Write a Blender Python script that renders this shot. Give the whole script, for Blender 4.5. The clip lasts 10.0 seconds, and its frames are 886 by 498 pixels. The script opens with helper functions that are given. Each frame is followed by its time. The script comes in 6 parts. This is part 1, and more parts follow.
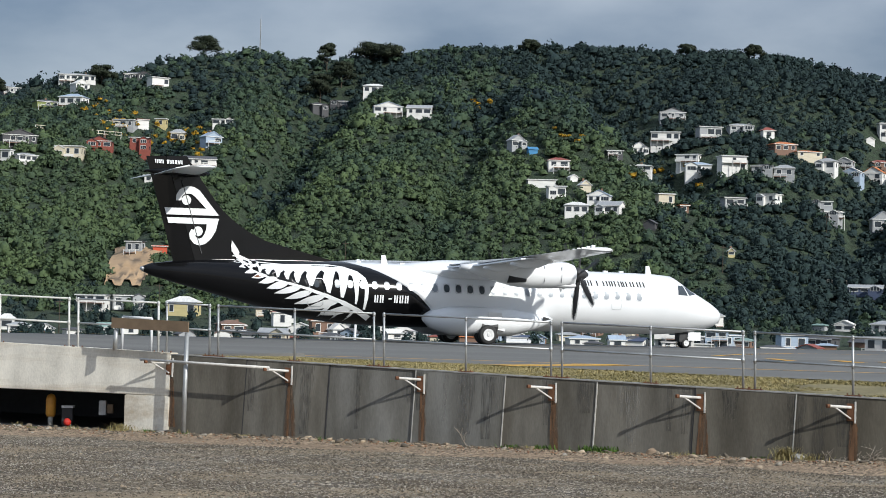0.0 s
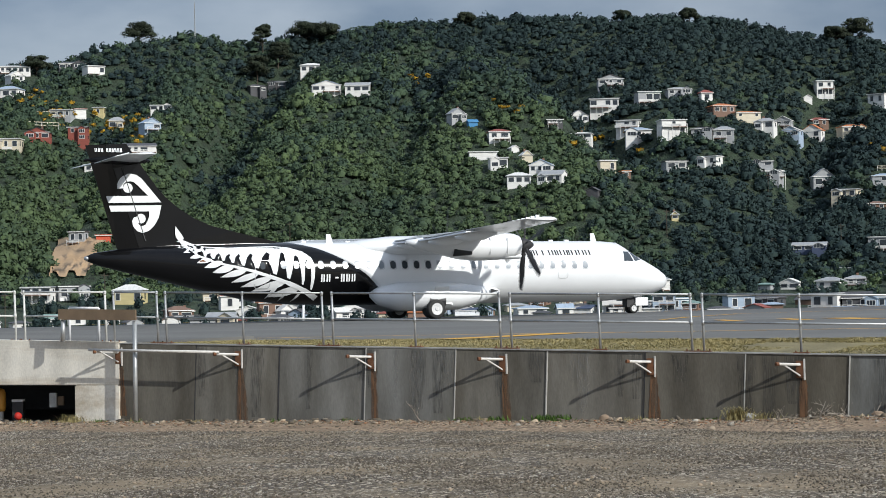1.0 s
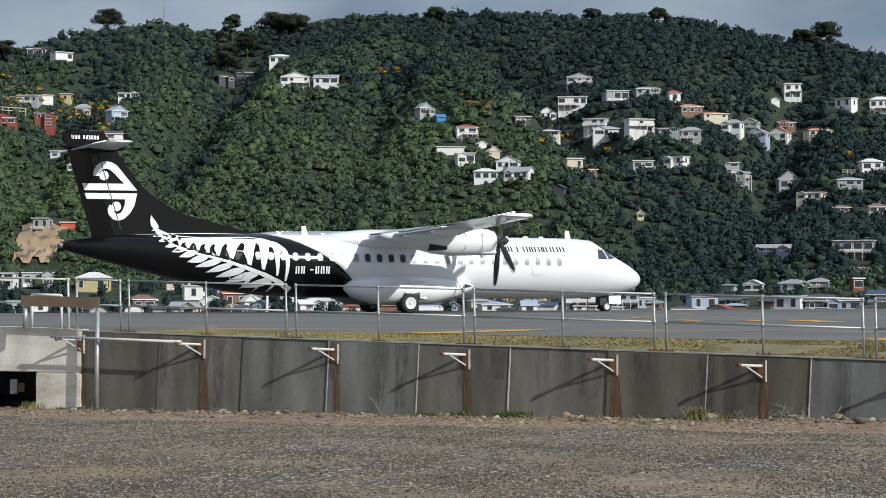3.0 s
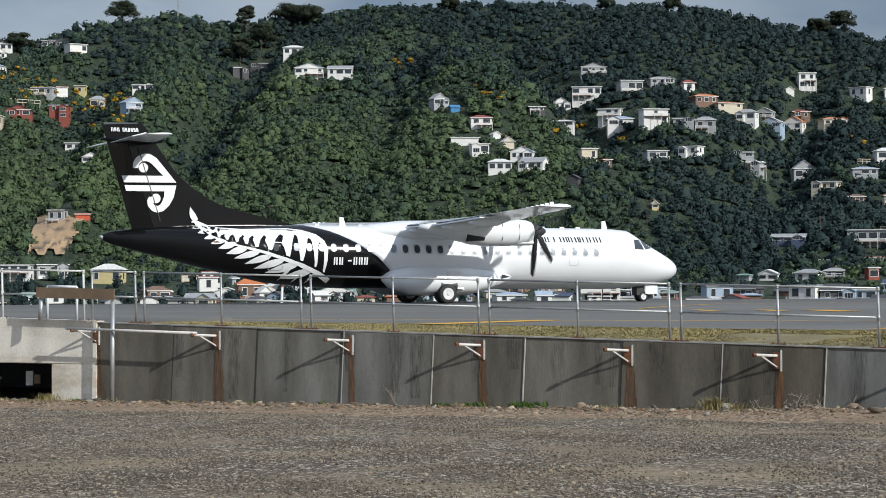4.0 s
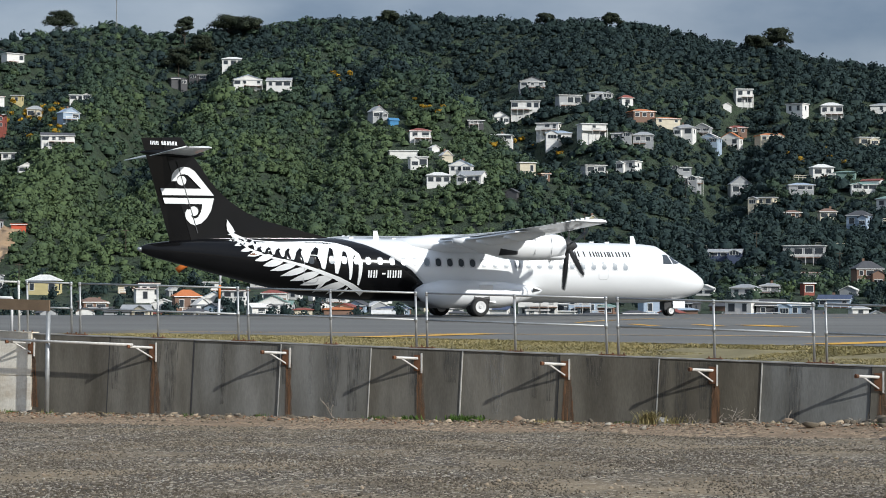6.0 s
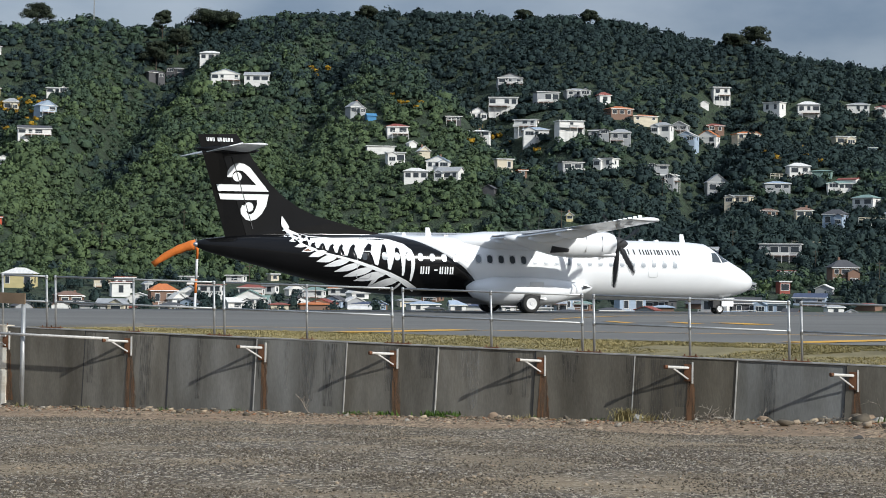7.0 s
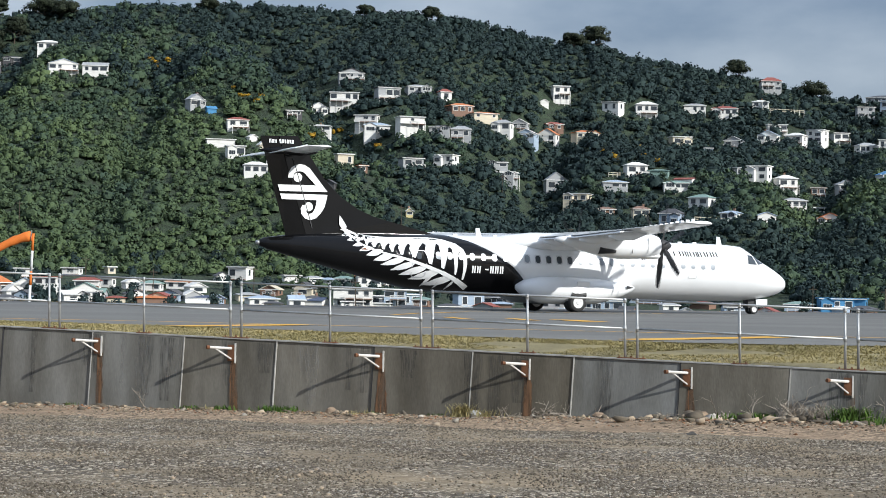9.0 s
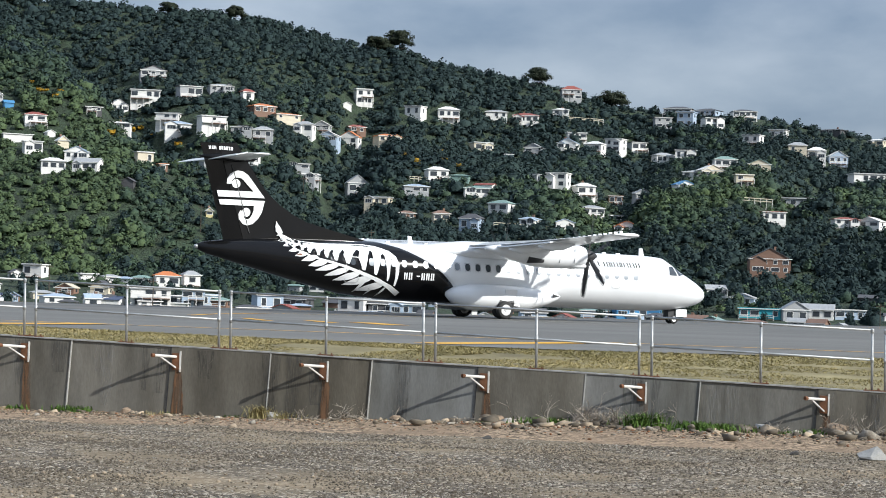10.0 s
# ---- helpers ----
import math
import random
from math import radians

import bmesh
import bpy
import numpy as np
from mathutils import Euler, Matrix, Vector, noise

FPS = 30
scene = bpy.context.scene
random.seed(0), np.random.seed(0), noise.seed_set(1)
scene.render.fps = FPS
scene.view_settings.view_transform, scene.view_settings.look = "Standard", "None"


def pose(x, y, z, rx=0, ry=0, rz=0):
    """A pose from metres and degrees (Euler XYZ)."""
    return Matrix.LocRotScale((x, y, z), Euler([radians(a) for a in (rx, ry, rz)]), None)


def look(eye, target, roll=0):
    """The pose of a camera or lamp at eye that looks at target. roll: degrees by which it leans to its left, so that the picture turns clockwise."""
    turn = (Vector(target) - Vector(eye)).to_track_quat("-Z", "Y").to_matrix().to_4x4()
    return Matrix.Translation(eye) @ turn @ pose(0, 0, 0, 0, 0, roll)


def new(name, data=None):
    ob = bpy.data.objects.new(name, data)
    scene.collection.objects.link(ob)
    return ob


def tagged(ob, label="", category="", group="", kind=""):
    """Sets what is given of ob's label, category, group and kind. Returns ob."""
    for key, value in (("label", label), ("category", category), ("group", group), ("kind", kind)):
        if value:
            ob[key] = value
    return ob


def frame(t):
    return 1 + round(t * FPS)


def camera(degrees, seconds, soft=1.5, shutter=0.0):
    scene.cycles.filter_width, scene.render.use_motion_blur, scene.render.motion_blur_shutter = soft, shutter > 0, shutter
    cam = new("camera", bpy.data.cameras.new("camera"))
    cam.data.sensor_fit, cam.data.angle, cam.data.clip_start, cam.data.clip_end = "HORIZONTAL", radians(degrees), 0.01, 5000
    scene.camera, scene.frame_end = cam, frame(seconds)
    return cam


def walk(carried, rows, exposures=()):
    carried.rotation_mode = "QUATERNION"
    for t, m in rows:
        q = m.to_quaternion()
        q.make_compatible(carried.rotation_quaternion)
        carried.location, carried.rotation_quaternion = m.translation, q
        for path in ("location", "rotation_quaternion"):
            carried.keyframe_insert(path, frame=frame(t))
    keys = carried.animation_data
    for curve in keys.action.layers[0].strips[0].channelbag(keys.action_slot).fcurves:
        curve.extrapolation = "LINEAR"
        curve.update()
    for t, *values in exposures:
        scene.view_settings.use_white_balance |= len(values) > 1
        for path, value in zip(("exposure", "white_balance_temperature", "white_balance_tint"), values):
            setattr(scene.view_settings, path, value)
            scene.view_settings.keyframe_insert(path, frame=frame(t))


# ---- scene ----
# camera: a person with a long lens stands at one spot and pans after the aircraft
EYE = (0.0, 0.0, 1.1)
cam = camera(25.01, 10.0, soft=0.9, shutter=0.08)
PATH = [
    (0.0, -1.551, 2.053, 1.471), (0.5, -0.469, 1.856, 0.76), (1.0, 0.027, 1.346, -1.163),
    (1.5, 0.437, 1.214, -0.52), (2.0, 0.376, 0.972, -0.621), (2.5, 1.962, 1.135, -0.454),
    (3.0, 1.023, 1.182, 0.042), (3.2, 0.391, 1.118, -0.271), (4.5, 0.938, 0.892, -0.043),
    (5.0, 1.633, 1.038, -0.248), (5.5, 2.058, 1.293, -0.006), (7.0, 3.052, 1.179, 0.612),
    (7.5, 3.519, 1.002, 0.775), (8.0, 4.794, 0.937, 0.184), (8.5, 6.734, 1.089, 1.086),
    (9.0, 7.652, 1.114, 1.15), (9.5, 10.046, 1.203, 1.597), (10.0, 13.375, 1.346, 2.064),
]


def aim(yaw, pitch, roll):
    a, b = radians(yaw), radians(pitch)
    way = Vector((math.sin(a) * math.cos(b), math.cos(a) * math.cos(b), math.sin(b)))
    return look(EYE, Vector(EYE) + way * 100, roll)


walk(cam, [(t, aim(y, p, r)) for t, y, p, r in PATH], [(t, e, 6150, 8) for t, e in ((0.0, 0.08), (2.5, -0.05), (5.5, 0.02), (8.0, 0.15), (9.0, 0.35), (9.5, 0.42), (10.0, 0.45))])

# daylight: low warm sun over the right shoulder, sky half covered with grey cloud
SUN = Vector((0.624, -0.602, 0.5)).normalized()
world = bpy.data.worlds.new("sky")
scene.world = world
world.use_nodes = True
wn, wl = world.node_tree.nodes, world.node_tree.links
wn.clear()
sky = wn.new("ShaderNodeTexSky")
sky.sky_type, sky.sun_disc = "NISHITA", False
sky.sun_elevation, sky.sun_rotation = math.asin(SUN.z), math.atan2(SUN.x, SUN.y)
sky.air_density, sky.dust_density = 1.0, 1.5
geo = wn.new("ShaderNodeTexCoord")
mapn = wn.new("ShaderNodeMapping")
mapn.inputs["Scale"].default_value = (3.0, 3.0, 7.0)
cloud = wn.new("ShaderNodeTexNoise")
cloud.inputs["Scale"].default_value, cloud.inputs["Detail"].default_value = 1.6, 8
ramp = wn.new("ShaderNodeValToRGB")
ramp.color_ramp.elements[0].position, ramp.color_ramp.elements[0].color = 0.40, (0.27, 0.34, 0.47, 1)
ramp.color_ramp.elements[1].position, ramp.color_ramp.elements[1].color = 0.64, (0.70, 0.75, 0.84, 1)
bg_sky, bg_cloud = wn.new("ShaderNodeBackground"), wn.new("ShaderNodeBackground")
bg_sky.inputs["Strength"].default_value, bg_cloud.inputs["Strength"].default_value = 0.09, 0.62
mixs, outw = wn.new("ShaderNodeMixShader"), wn.new("ShaderNodeOutputWorld")
mixs.inputs[0].default_value = 0.75
wl.new(geo.outputs["Generated"], mapn.inputs["Vector"])
wl.new(mapn.outputs["Vector"], cloud.inputs["Vector"])
wl.new(cloud.outputs["Fac"], ramp.inputs["Fac"])
wl.new(sky.outputs["Color"], bg_sky.inputs["Color"])
# cloud grows brighter towards the zenith
sepw, lift, mulw = wn.new("ShaderNodeSeparateXYZ"), wn.new("ShaderNodeMapRange"), wn.new("ShaderNodeMix")
lift.inputs["From Min"].default_value, lift.inputs["From Max"].default_value = 0.12, 0.9
lift.inputs["To Min"].default_value, lift.inputs["To Max"].default_value = 1.0, 2.2
mulw.data_type, mulw.blend_type = "RGBA", "MULTIPLY"
mulw.inputs["Factor"].default_value = 1.0
wl.new(geo.outputs["Generated"], sepw.inputs[0])
wl.new(sepw.outputs["Z"], lift.inputs["Value"])
wl.new(ramp.outputs["Color"], mulw.inputs["A"])
wl.new(lift.outputs["Result"], mulw.inputs["B"])
wl.new(mulw.outputs["Result"], bg_cloud.inputs["Color"])
wl.new(bg_sky.outputs[0], mixs.inputs[1])
wl.new(bg_cloud.outputs[0], mixs.inputs[2])
wl.new(mixs.outputs[0], outw.inputs["Surface"])
sun = new("sun", bpy.data.lights.new("sun", "SUN"))
sun.data.energy, sun.data.angle, sun.data.color = 4.2, radians(0.5), (1.0, 0.95, 0.87)
sun.matrix_world = look(SUN * 200, (0, 0, 0))


# ---- materials ----
def mat(name, base, rough=0.7, metal=0.0, dark=0.8, light=1.15, scale=3.0, fine=40.0, bump=0.15, spread=0.0, coat=0.0, island=0.0, stretch=(1, 1, 1), depth=0.02):
    """A surface with two sizes of variation: patches at scale, grain at fine (per metre), and relief from the grain."""
    m = bpy.data.materials.new(name)
    m.use_nodes = True
    n, l = m.node_tree.nodes, m.node_tree.links
    b = n["Principled BSDF"]
    b.inputs["Roughness"].default_value, b.inputs["Metallic"].default_value = rough, metal
    b.inputs["Coat Weight"].default_value = coat
    b.inputs["Coat Roughness"].default_value = 0.05
    tc, mp = n.new("ShaderNodeTexCoord"), n.new("ShaderNodeMapping")
    mp.inputs["Scale"].default_value = stretch
    l.new(tc.outputs["Object"], mp.inputs["Vector"])
    big, small = n.new("ShaderNodeTexNoise"), n.new("ShaderNodeTexNoise")
    big.inputs["Scale"].default_value, big.inputs["Detail"].default_value = scale, 5
    small.inputs["Scale"].default_value, small.inputs["Detail"].default_value = fine, 3
    l.new(mp.outputs[0], big.inputs["Vector"]), l.new(mp.outputs[0], small.inputs["Vector"])
    add = n.new("ShaderNodeMath")
    add.operation = "MULTIPLY_ADD"
    l.new(small.outputs["Fac"], add.inputs[0])
    add.inputs[1].default_value = 0.45
    l.new(big.outputs["Fac"], add.inputs[2])
    last = add.outputs[0]
    if spread or island:
        info = n.new("ShaderNodeObjectInfo") if spread else n.new("ShaderNodeNewGeometry")
        more = n.new("ShaderNodeMath")
        more.operation = "MULTIPLY_ADD"
        l.new(info.outputs["Random" if spread else "Random Per Island"], more.inputs[0])
        more.inputs[1].default_value = spread or island
        l.new(last, more.inputs[2])
        last = more.outputs[0]
    r = n.new("ShaderNodeValToRGB")
    norm = n.new("ShaderNodeMath")
    norm.operation = "MULTIPLY"
    norm.inputs[1].default_value = 1.0 / (1.05 + (spread or island))
    l.new(last, norm.inputs[0])
    last = norm.outputs[0]
    r.color_ramp.elements[0].position, r.color_ramp.elements[1].position = 0.45 / (1.05 + (spread or island)), 0.95
    r.color_ramp.elements[0].color = (*[min(1, c * dark) for c in base], 1)
    r.color_ramp.elements[1].color = (*[min(1, c * light) for c in base], 1)
    l.new(last, r.inputs["Fac"])
    l.new(r.outputs[0], b.inputs["Base Color"])
    if bump:
        bp = n.new("ShaderNodeBump")
        bp.inputs["Strength"].default_value, bp.inputs["Distance"].default_value = bump, depth
        l.new(small.outputs["Fac"], bp.inputs["Height"])
        l.new(bp.outputs[0], b.inputs["Normal"])
    return m


M = dict(
    white=mat("white_paint_gloss", (0.80, 0.81, 0.82), 0.28, 0, 0.95, 1.02, 0.8, 30, 0.0, coat=0.4),
    black=mat("black_paint_gloss", (0.004, 0.004, 0.0045), 0.12, 0, 0.7, 1.4, 1.0, 30, 0.0, coat=0.0),
    tyre=mat("tyre_rubber", (0.02, 0.02, 0.02), 0.75, 0, 0.7, 1.4, 6, 60, 0.2),
    hub=mat("wheel_hub_white", (0.7, 0.7, 0.7), 0.4, 0, 0.8, 1.05, 8, 60, 0.05),
    metal=mat("bare_metal", (0.55, 0.56, 0.57), 0.35, 0.9, 0.8, 1.1, 3, 60, 0.05),
    dark=mat("black_parts_and_recess_shade", (0.03, 0.03, 0.032), 0.6, 0, 0.7, 1.3, 6, 50, 0.1),
    glass=mat("cabin_glass", (0.05, 0.06, 0.07), 0.08, 0, 0.8, 1.2, 2, 20, 0.0),
    asphalt=mat("asphalt", (0.126, 0.123, 0.113), 0.85, 0, 0.75, 1.35, 0.12, 25, 0.3, stretch=(0.35, 1.6, 1)),
    yellow=mat("yellow_marking", (0.66, 0.36, 0.04), 0.75, 0, 0.7, 1.15, 1.5, 30, 0.1),
    gravel=mat("gravel_ground", (0.205, 0.157, 0.096), 0.95, 0, 0.55, 1.6, 0.5, 22, 0.9, depth=0.03),
    stone=mat("loose_stone", (0.15, 0.124, 0.09), 0.9, 0, 0.3, 3.0, 1.2, 40, 0.3, island=0.9),
    grassground=mat("grass_ground", (0.20, 0.17, 0.085), 0.95, 0, 0.5, 1.5, 0.9, 30, 0.6),
    concrete=mat("dark_concrete_panel", (0.135, 0.131, 0.122), 0.8, 0, 0.6, 1.5, 1.1, 35, 0.15, spread=0.25, stretch=(1, 1, 0.3)),
    coping=mat("pale_concrete", (0.42, 0.41, 0.38), 0.85, 0, 0.72, 1.12, 2, 40, 0.2),
    rust=mat("rust", (0.14, 0.06, 0.027), 0.9, 0, 0.55, 1.4, 8, 60, 0.3),
    galv=mat("galvanised_pipe", (0.42, 0.43, 0.43), 0.5, 0.6, 0.7, 1.15, 4, 60, 0.1),
    railpaint=mat("pale_rail_paint", (0.60, 0.60, 0.57), 0.5, 0, 0.75, 1.08, 5, 60, 0.1),
    bracketpaint=mat("chipped_white_paint", (0.62, 0.60, 0.56), 0.6, 0, 0.7, 1.1, 9, 60, 0.2),
    hill=mat("hill_scrub", (0.022, 0.036, 0.018), 0.95, 0, 0.4, 2.0, 0.35, 1.1, 1.0, depth=1.5),
    townground=mat("town_ground", (0.07, 0.075, 0.055), 0.95, 0, 0.6, 1.4, 0.03, 1.0, 0.3),
    edge=mat("wall_edge", (0.27, 0.265, 0.25), 0.85, 0, 0.6, 1.3, 3, 40, 0.2),
    pale=mat("pale_portal_concrete", (0.84, 0.80, 0.70), 0.85, 0, 0.66, 1.06, 1.6, 30, 0.2, stretch=(1, 1, 0.5)),
    # paler copy of the cabin glass, with the sun on it painted in
    sunlit_pane=mat("cabin_glass_sunlit", (0.27, 0.30, 0.33), 0.2, 0, 0.8, 1.1, 4, 30, 0.0),
    earth=mat("brown_earth", (0.225, 0.158, 0.10), 0.95, 0, 0.5, 1.5, 1.5, 25, 0.9, depth=0.03),
    tan=mat("plywood_board", (0.17, 0.12, 0.075), 0.8, 0, 0.75, 1.15, 3, 40, 0.15),
)


def panel_tones(m):
    """Each cast panel has its own tint, from warm brown to cool grey, and broad old water marks."""
    n, l = m.node_tree.nodes, m.node_tree.links
    b = n["Principled BSDF"]
    old = b.inputs["Base Color"].links[0].from_socket
    info, rp, mx = n.new("ShaderNodeObjectInfo"), n.new("ShaderNodeValToRGB"), n.new("ShaderNodeMix")
    cr = rp.color_ramp
    cr.elements[0].color, cr.elements[1].color = (0.72, 0.67, 0.56, 1), (0.98, 1.05, 1.12, 1)
    cr.elements.new(0.5).color = (1.02, 1.0, 0.94, 1)
    l.new(info.outputs["Random"], rp.inputs["Fac"])
    mx.data_type, mx.blend_type = "RGBA", "MULTIPLY"
    mx.inputs["Factor"].default_value = 1.0
    l.new(old, mx.inputs["A"]), l.new(rp.outputs[0], mx.inputs["B"])
    tc, mp, no, r2, m2 = n.new("ShaderNodeTexCoord"), n.new("ShaderNodeMapping"), n.new("ShaderNodeTexNoise"), n.new("ShaderNodeValToRGB"), n.new("ShaderNodeMix")
    mp.inputs["Scale"].default_value = (1.7, 1.7, 0.35)
    no.inputs["Scale"].default_value, no.inputs["Detail"].default_value, no.inputs["Roughness"].default_value = 1.0, 6, 0.6
    r2.color_ramp.elements[0].position, r2.color_ramp.elements[1].position = 0.34, 0.66
    r2.color_ramp.elements[0].color, r2.color_ramp.elements[1].color = (0.66, 0.63, 0.57, 1), (1.28, 1.27, 1.25, 1)
    m2.data_type, m2.blend_type = "RGBA", "MULTIPLY"
    m2.inputs["Factor"].default_value = 1.0
    l.new(tc.outputs["Object"], mp.inputs["Vector"]), l.new(mp.outputs[0], no.inputs["Vector"]), l.new(no.outputs["Fac"], r2.inputs["Fac"])
    l.new(mx.outputs["Result"], m2.inputs["A"]), l.new(r2.outputs[0], m2.inputs["B"])
    l.new(m2.outputs["Result"], b.inputs["Base Color"])


def chips(m, size, dark, light):
    """Mixes a layer of small single chips, each with its own tone, into a ground material."""
    n, l = m.node_tree.nodes, m.node_tree.links
    b = n["Principled BSDF"]
    old = b.inputs["Base Color"].links[0].from_socket
    tc, vo, no = n.new("ShaderNodeTexCoord"), n.new("ShaderNodeTexVoronoi"), n.new("ShaderNodeTexNoise")
    vo.inputs["Scale"].default_value = size
    no.inputs["Scale"].default_value, no.inputs["Detail"].default_value = 0.55, 5
    l.new(tc.outputs["Object"], vo.inputs["Vector"]), l.new(tc.outputs["Object"], no.inputs["Vector"])
    sep, rp, r2, mx = n.new("ShaderNodeSeparateColor"), n.new("ShaderNodeValToRGB"), n.new("ShaderNodeValToRGB"), n.new("ShaderNodeMix")
    l.new(vo.outputs["Color"], sep.inputs[0]), l.new(sep.outputs[0], rp.inputs["Fac"]), l.new(no.outputs["Fac"], r2.inputs["Fac"])
    rp.color_ramp.elements[0].color, rp.color_ramp.elements[1].color = (*dark, 1), (*light, 1)
    rp.color_ramp.elements[0].position, rp.color_ramp.elements[1].position = 0.25, 0.95
    r2.color_ramp.elements[0].position, r2.color_ramp.elements[1].position = 0.36, 0.58
    r2.color_ramp.elements[0].color = (0.25, 0.25, 0.25, 1)
    mx.data_type = "RGBA"
    l.new(r2.outputs[0], mx.inputs["Factor"]), l.new(old, mx.inputs["A"]), l.new(rp.outputs[0], mx.inputs["B"])
    l.new(mx.outputs["Result"], b.inputs["Base Color"])
    bp = n.new("ShaderNodeBump")
    bp.inputs["Strength"].default_value, bp.inputs["Distance"].default_value = 0.9, 0.02
    bp.invert = True
    l.new(vo.outputs["Distance"], bp.inputs["Height"])
    l.new(bp.outputs[0], b.inputs["Normal"])


panel_tones(M["concrete"])
pale_nodes, pale_links = M["pale"].node_tree.nodes, M["pale"].node_tree.links
pale_old = pale_nodes["Principled BSDF"].inputs["Base Color"].links[0].from_socket
pale_noise, pale_ramp, pale_mix = pale_nodes.new("ShaderNodeTexNoise"), pale_nodes.new("ShaderNodeValToRGB"), pale_nodes.new("ShaderNodeMix")
pale_noise.inputs["Scale"].default_value, pale_noise.inputs["Detail"].default_value, pale_noise.inputs["Roughness"].default_value = 2.2, 8, 0.7
pale_ramp.color_ramp.elements[0].position, pale_ramp.color_ramp.elements[1].position = 0.36, 0.55
pale_ramp.color_ramp.elements[0].color, pale_ramp.color_ramp.elements[1].color = (0.62, 0.53, 0.42, 1), (1, 1, 1, 1)
pale_mix.data_type, pale_mix.blend_type = "RGBA", "MULTIPLY"
pale_mix.inputs["Factor"].default_value = 0.8
pale_links.new(pale_noise.outputs["Fac"], pale_ramp.inputs["Fac"]), pale_links.new(pale_old, pale_mix.inputs["A"])
pale_links.new(pale_ramp.outputs[0], pale_mix.inputs["B"]), pale_links.new(pale_mix.outputs["Result"], pale_nodes["Principled BSDF"].inputs["Base Color"])
chips(M["gravel"], 24.0, (0.05, 0.041, 0.030), (0.58, 0.51, 0.40))
chips(M["earth"], 18.0, (0.085, 0.058, 0.036), (0.46, 0.34, 0.22))
for key, mid in (("stone", (0.135, 0.110, 0.078)), ("gravel", (0.140, 0.107, 0.066))):
    ramps = [q for q in M[key].node_tree.nodes if q.bl_idname == "ShaderNodeValToRGB"]
    cr = ramps[0 if key == "stone" else 1].color_ramp
    first, last = cr.elements[0].position, cr.elements[-1].position
    e = cr.elements.new(first + (last - first) * 0.7)
    e.color = (*mid, 1)
M["stone"].node_tree.nodes["Color Ramp"].color_ramp.elements[-1].color = (0.52, 0.49, 0.43, 1)
M["black"].node_tree.nodes["Principled BSDF"].inputs["Specular IOR Level"].default_value = 0.3


# ---- building blocks ----
def part(name, bm, material, parent=None, label="", smooth=False):
    me = bpy.data.meshes.new(name)
    bm.to_mesh(me)
    bm.free()
    return partm(name, me, material, parent, label, smooth)


def partm(name, me, material, parent=None, label="", smooth=False):
    me.materials.clear()
    me.materials.append(material)
    if smooth:
        me.polygons.foreach_set("use_smooth", [True] * len(me.polygons))
    ob = new(name, me)
    if parent:
        ob.parent = parent
    if label:
        ob["label"] = label
    return ob


def raw(name, verts, faces):
    me = bpy.data.meshes.new(name)
    me.from_pydata([tuple(v) for v in verts], [], [tuple(f) for f in faces])
    me.update()
    return me


def box(bm, x0, y0, z0, x1, y1, z1, m=None):
    vs = [bm.verts.new((x, y, z)) for z in (z0, z1) for x, y in ((x0, y0), (x1, y0), (x1, y1), (x0, y1))]
    for f in ((3, 2, 1, 0), (4, 5, 6, 7), (0, 1, 5, 4), (1, 2, 6, 5), (2, 3, 7, 6), (3, 0, 4, 7)):
        bm.faces.new([vs[i] for i in f])
    if m:
        for v in vs:
            v.co = m @ v.co
    return vs


def tube(bm, a, b, r, n=10, r2=None):
    a, b = Vector(a), Vector(b)
    q = (b - a).to_track_quat("Z", "Y").to_matrix()
    rings = []
    for p, rr in ((a, r), (b, r if r2 is None else r2)):
        rings.append([bm.verts.new(p + q @ Vector((rr * math.cos(i * math.tau / n), rr * math.sin(i * math.tau / n), 0))) for i in range(n)])
    for i in range(n):
        bm.faces.new((rings[0][i], rings[0][(i + 1) % n], rings[1][(i + 1) % n], rings[1][i]))
    bm.faces.new(rings[0][::-1]), bm.faces.new(rings[1])


def loft(bm, rings, cap=True):
    vs = [[bm.verts.new(p) for p in r] for r in rings]
    n = len(vs[0])
    for a, b in zip(vs, vs[1:]):
        for i in range(n):
            bm.faces.new((a[i], a[(i + 1) % n], b[(i + 1) % n], b[i]))
    if cap:
        bm.faces.new(vs[0][::-1]), bm.faces.new(vs[-1])
    return vs


def lerp(table, x):
    if x <= table[0][0]:
        return table[0][1:]
    for p, q in zip(table, table[1:]):
        if x <= q[0]:
            k = (x - p[0]) / (q[0] - p[0])
            return tuple(u + (v - u) * k for u, v in zip(p[1:], q[1:]))
    return table[-1][1:]


# ---- the ground: gravel yard, retaining wall, grass, runway, town and hills ----
def wall_y(x):
    return 40.5 - 0.44 * x


def wall_z(x):
    return 0.05 - 0.0245 * x


def yard_z(x, y):
    return -0.55 - 0.0232 * y


RUN_Z = 0.13


def build_yard():
    bm = bmesh.new()
    xs = [-60 + 1.5 * i for i in range(81)]
    rows = []
    for j in range(41):
        row = []
        for x in xs:
            y = -20 + (wall_y(x) + 20.3) * j / 40
            row.append(bm.verts.new((x, y, yard_z(x, y) + 0.03 * noise.noise((x * 0.4, y * 0.4, 0)))))
        rows.append(row)
    for a, b in zip(rows, rows[1:]):
        for i in range(len(xs) - 1):
            bm.faces.new((a[i], a[i + 1], b[i + 1], b[i]))
    g = part("ground_yard", bm, M["gravel"], smooth=True)
    tagged(g, "grey-brown gravel yard scattered with loose stones", "ground", kind="structure")


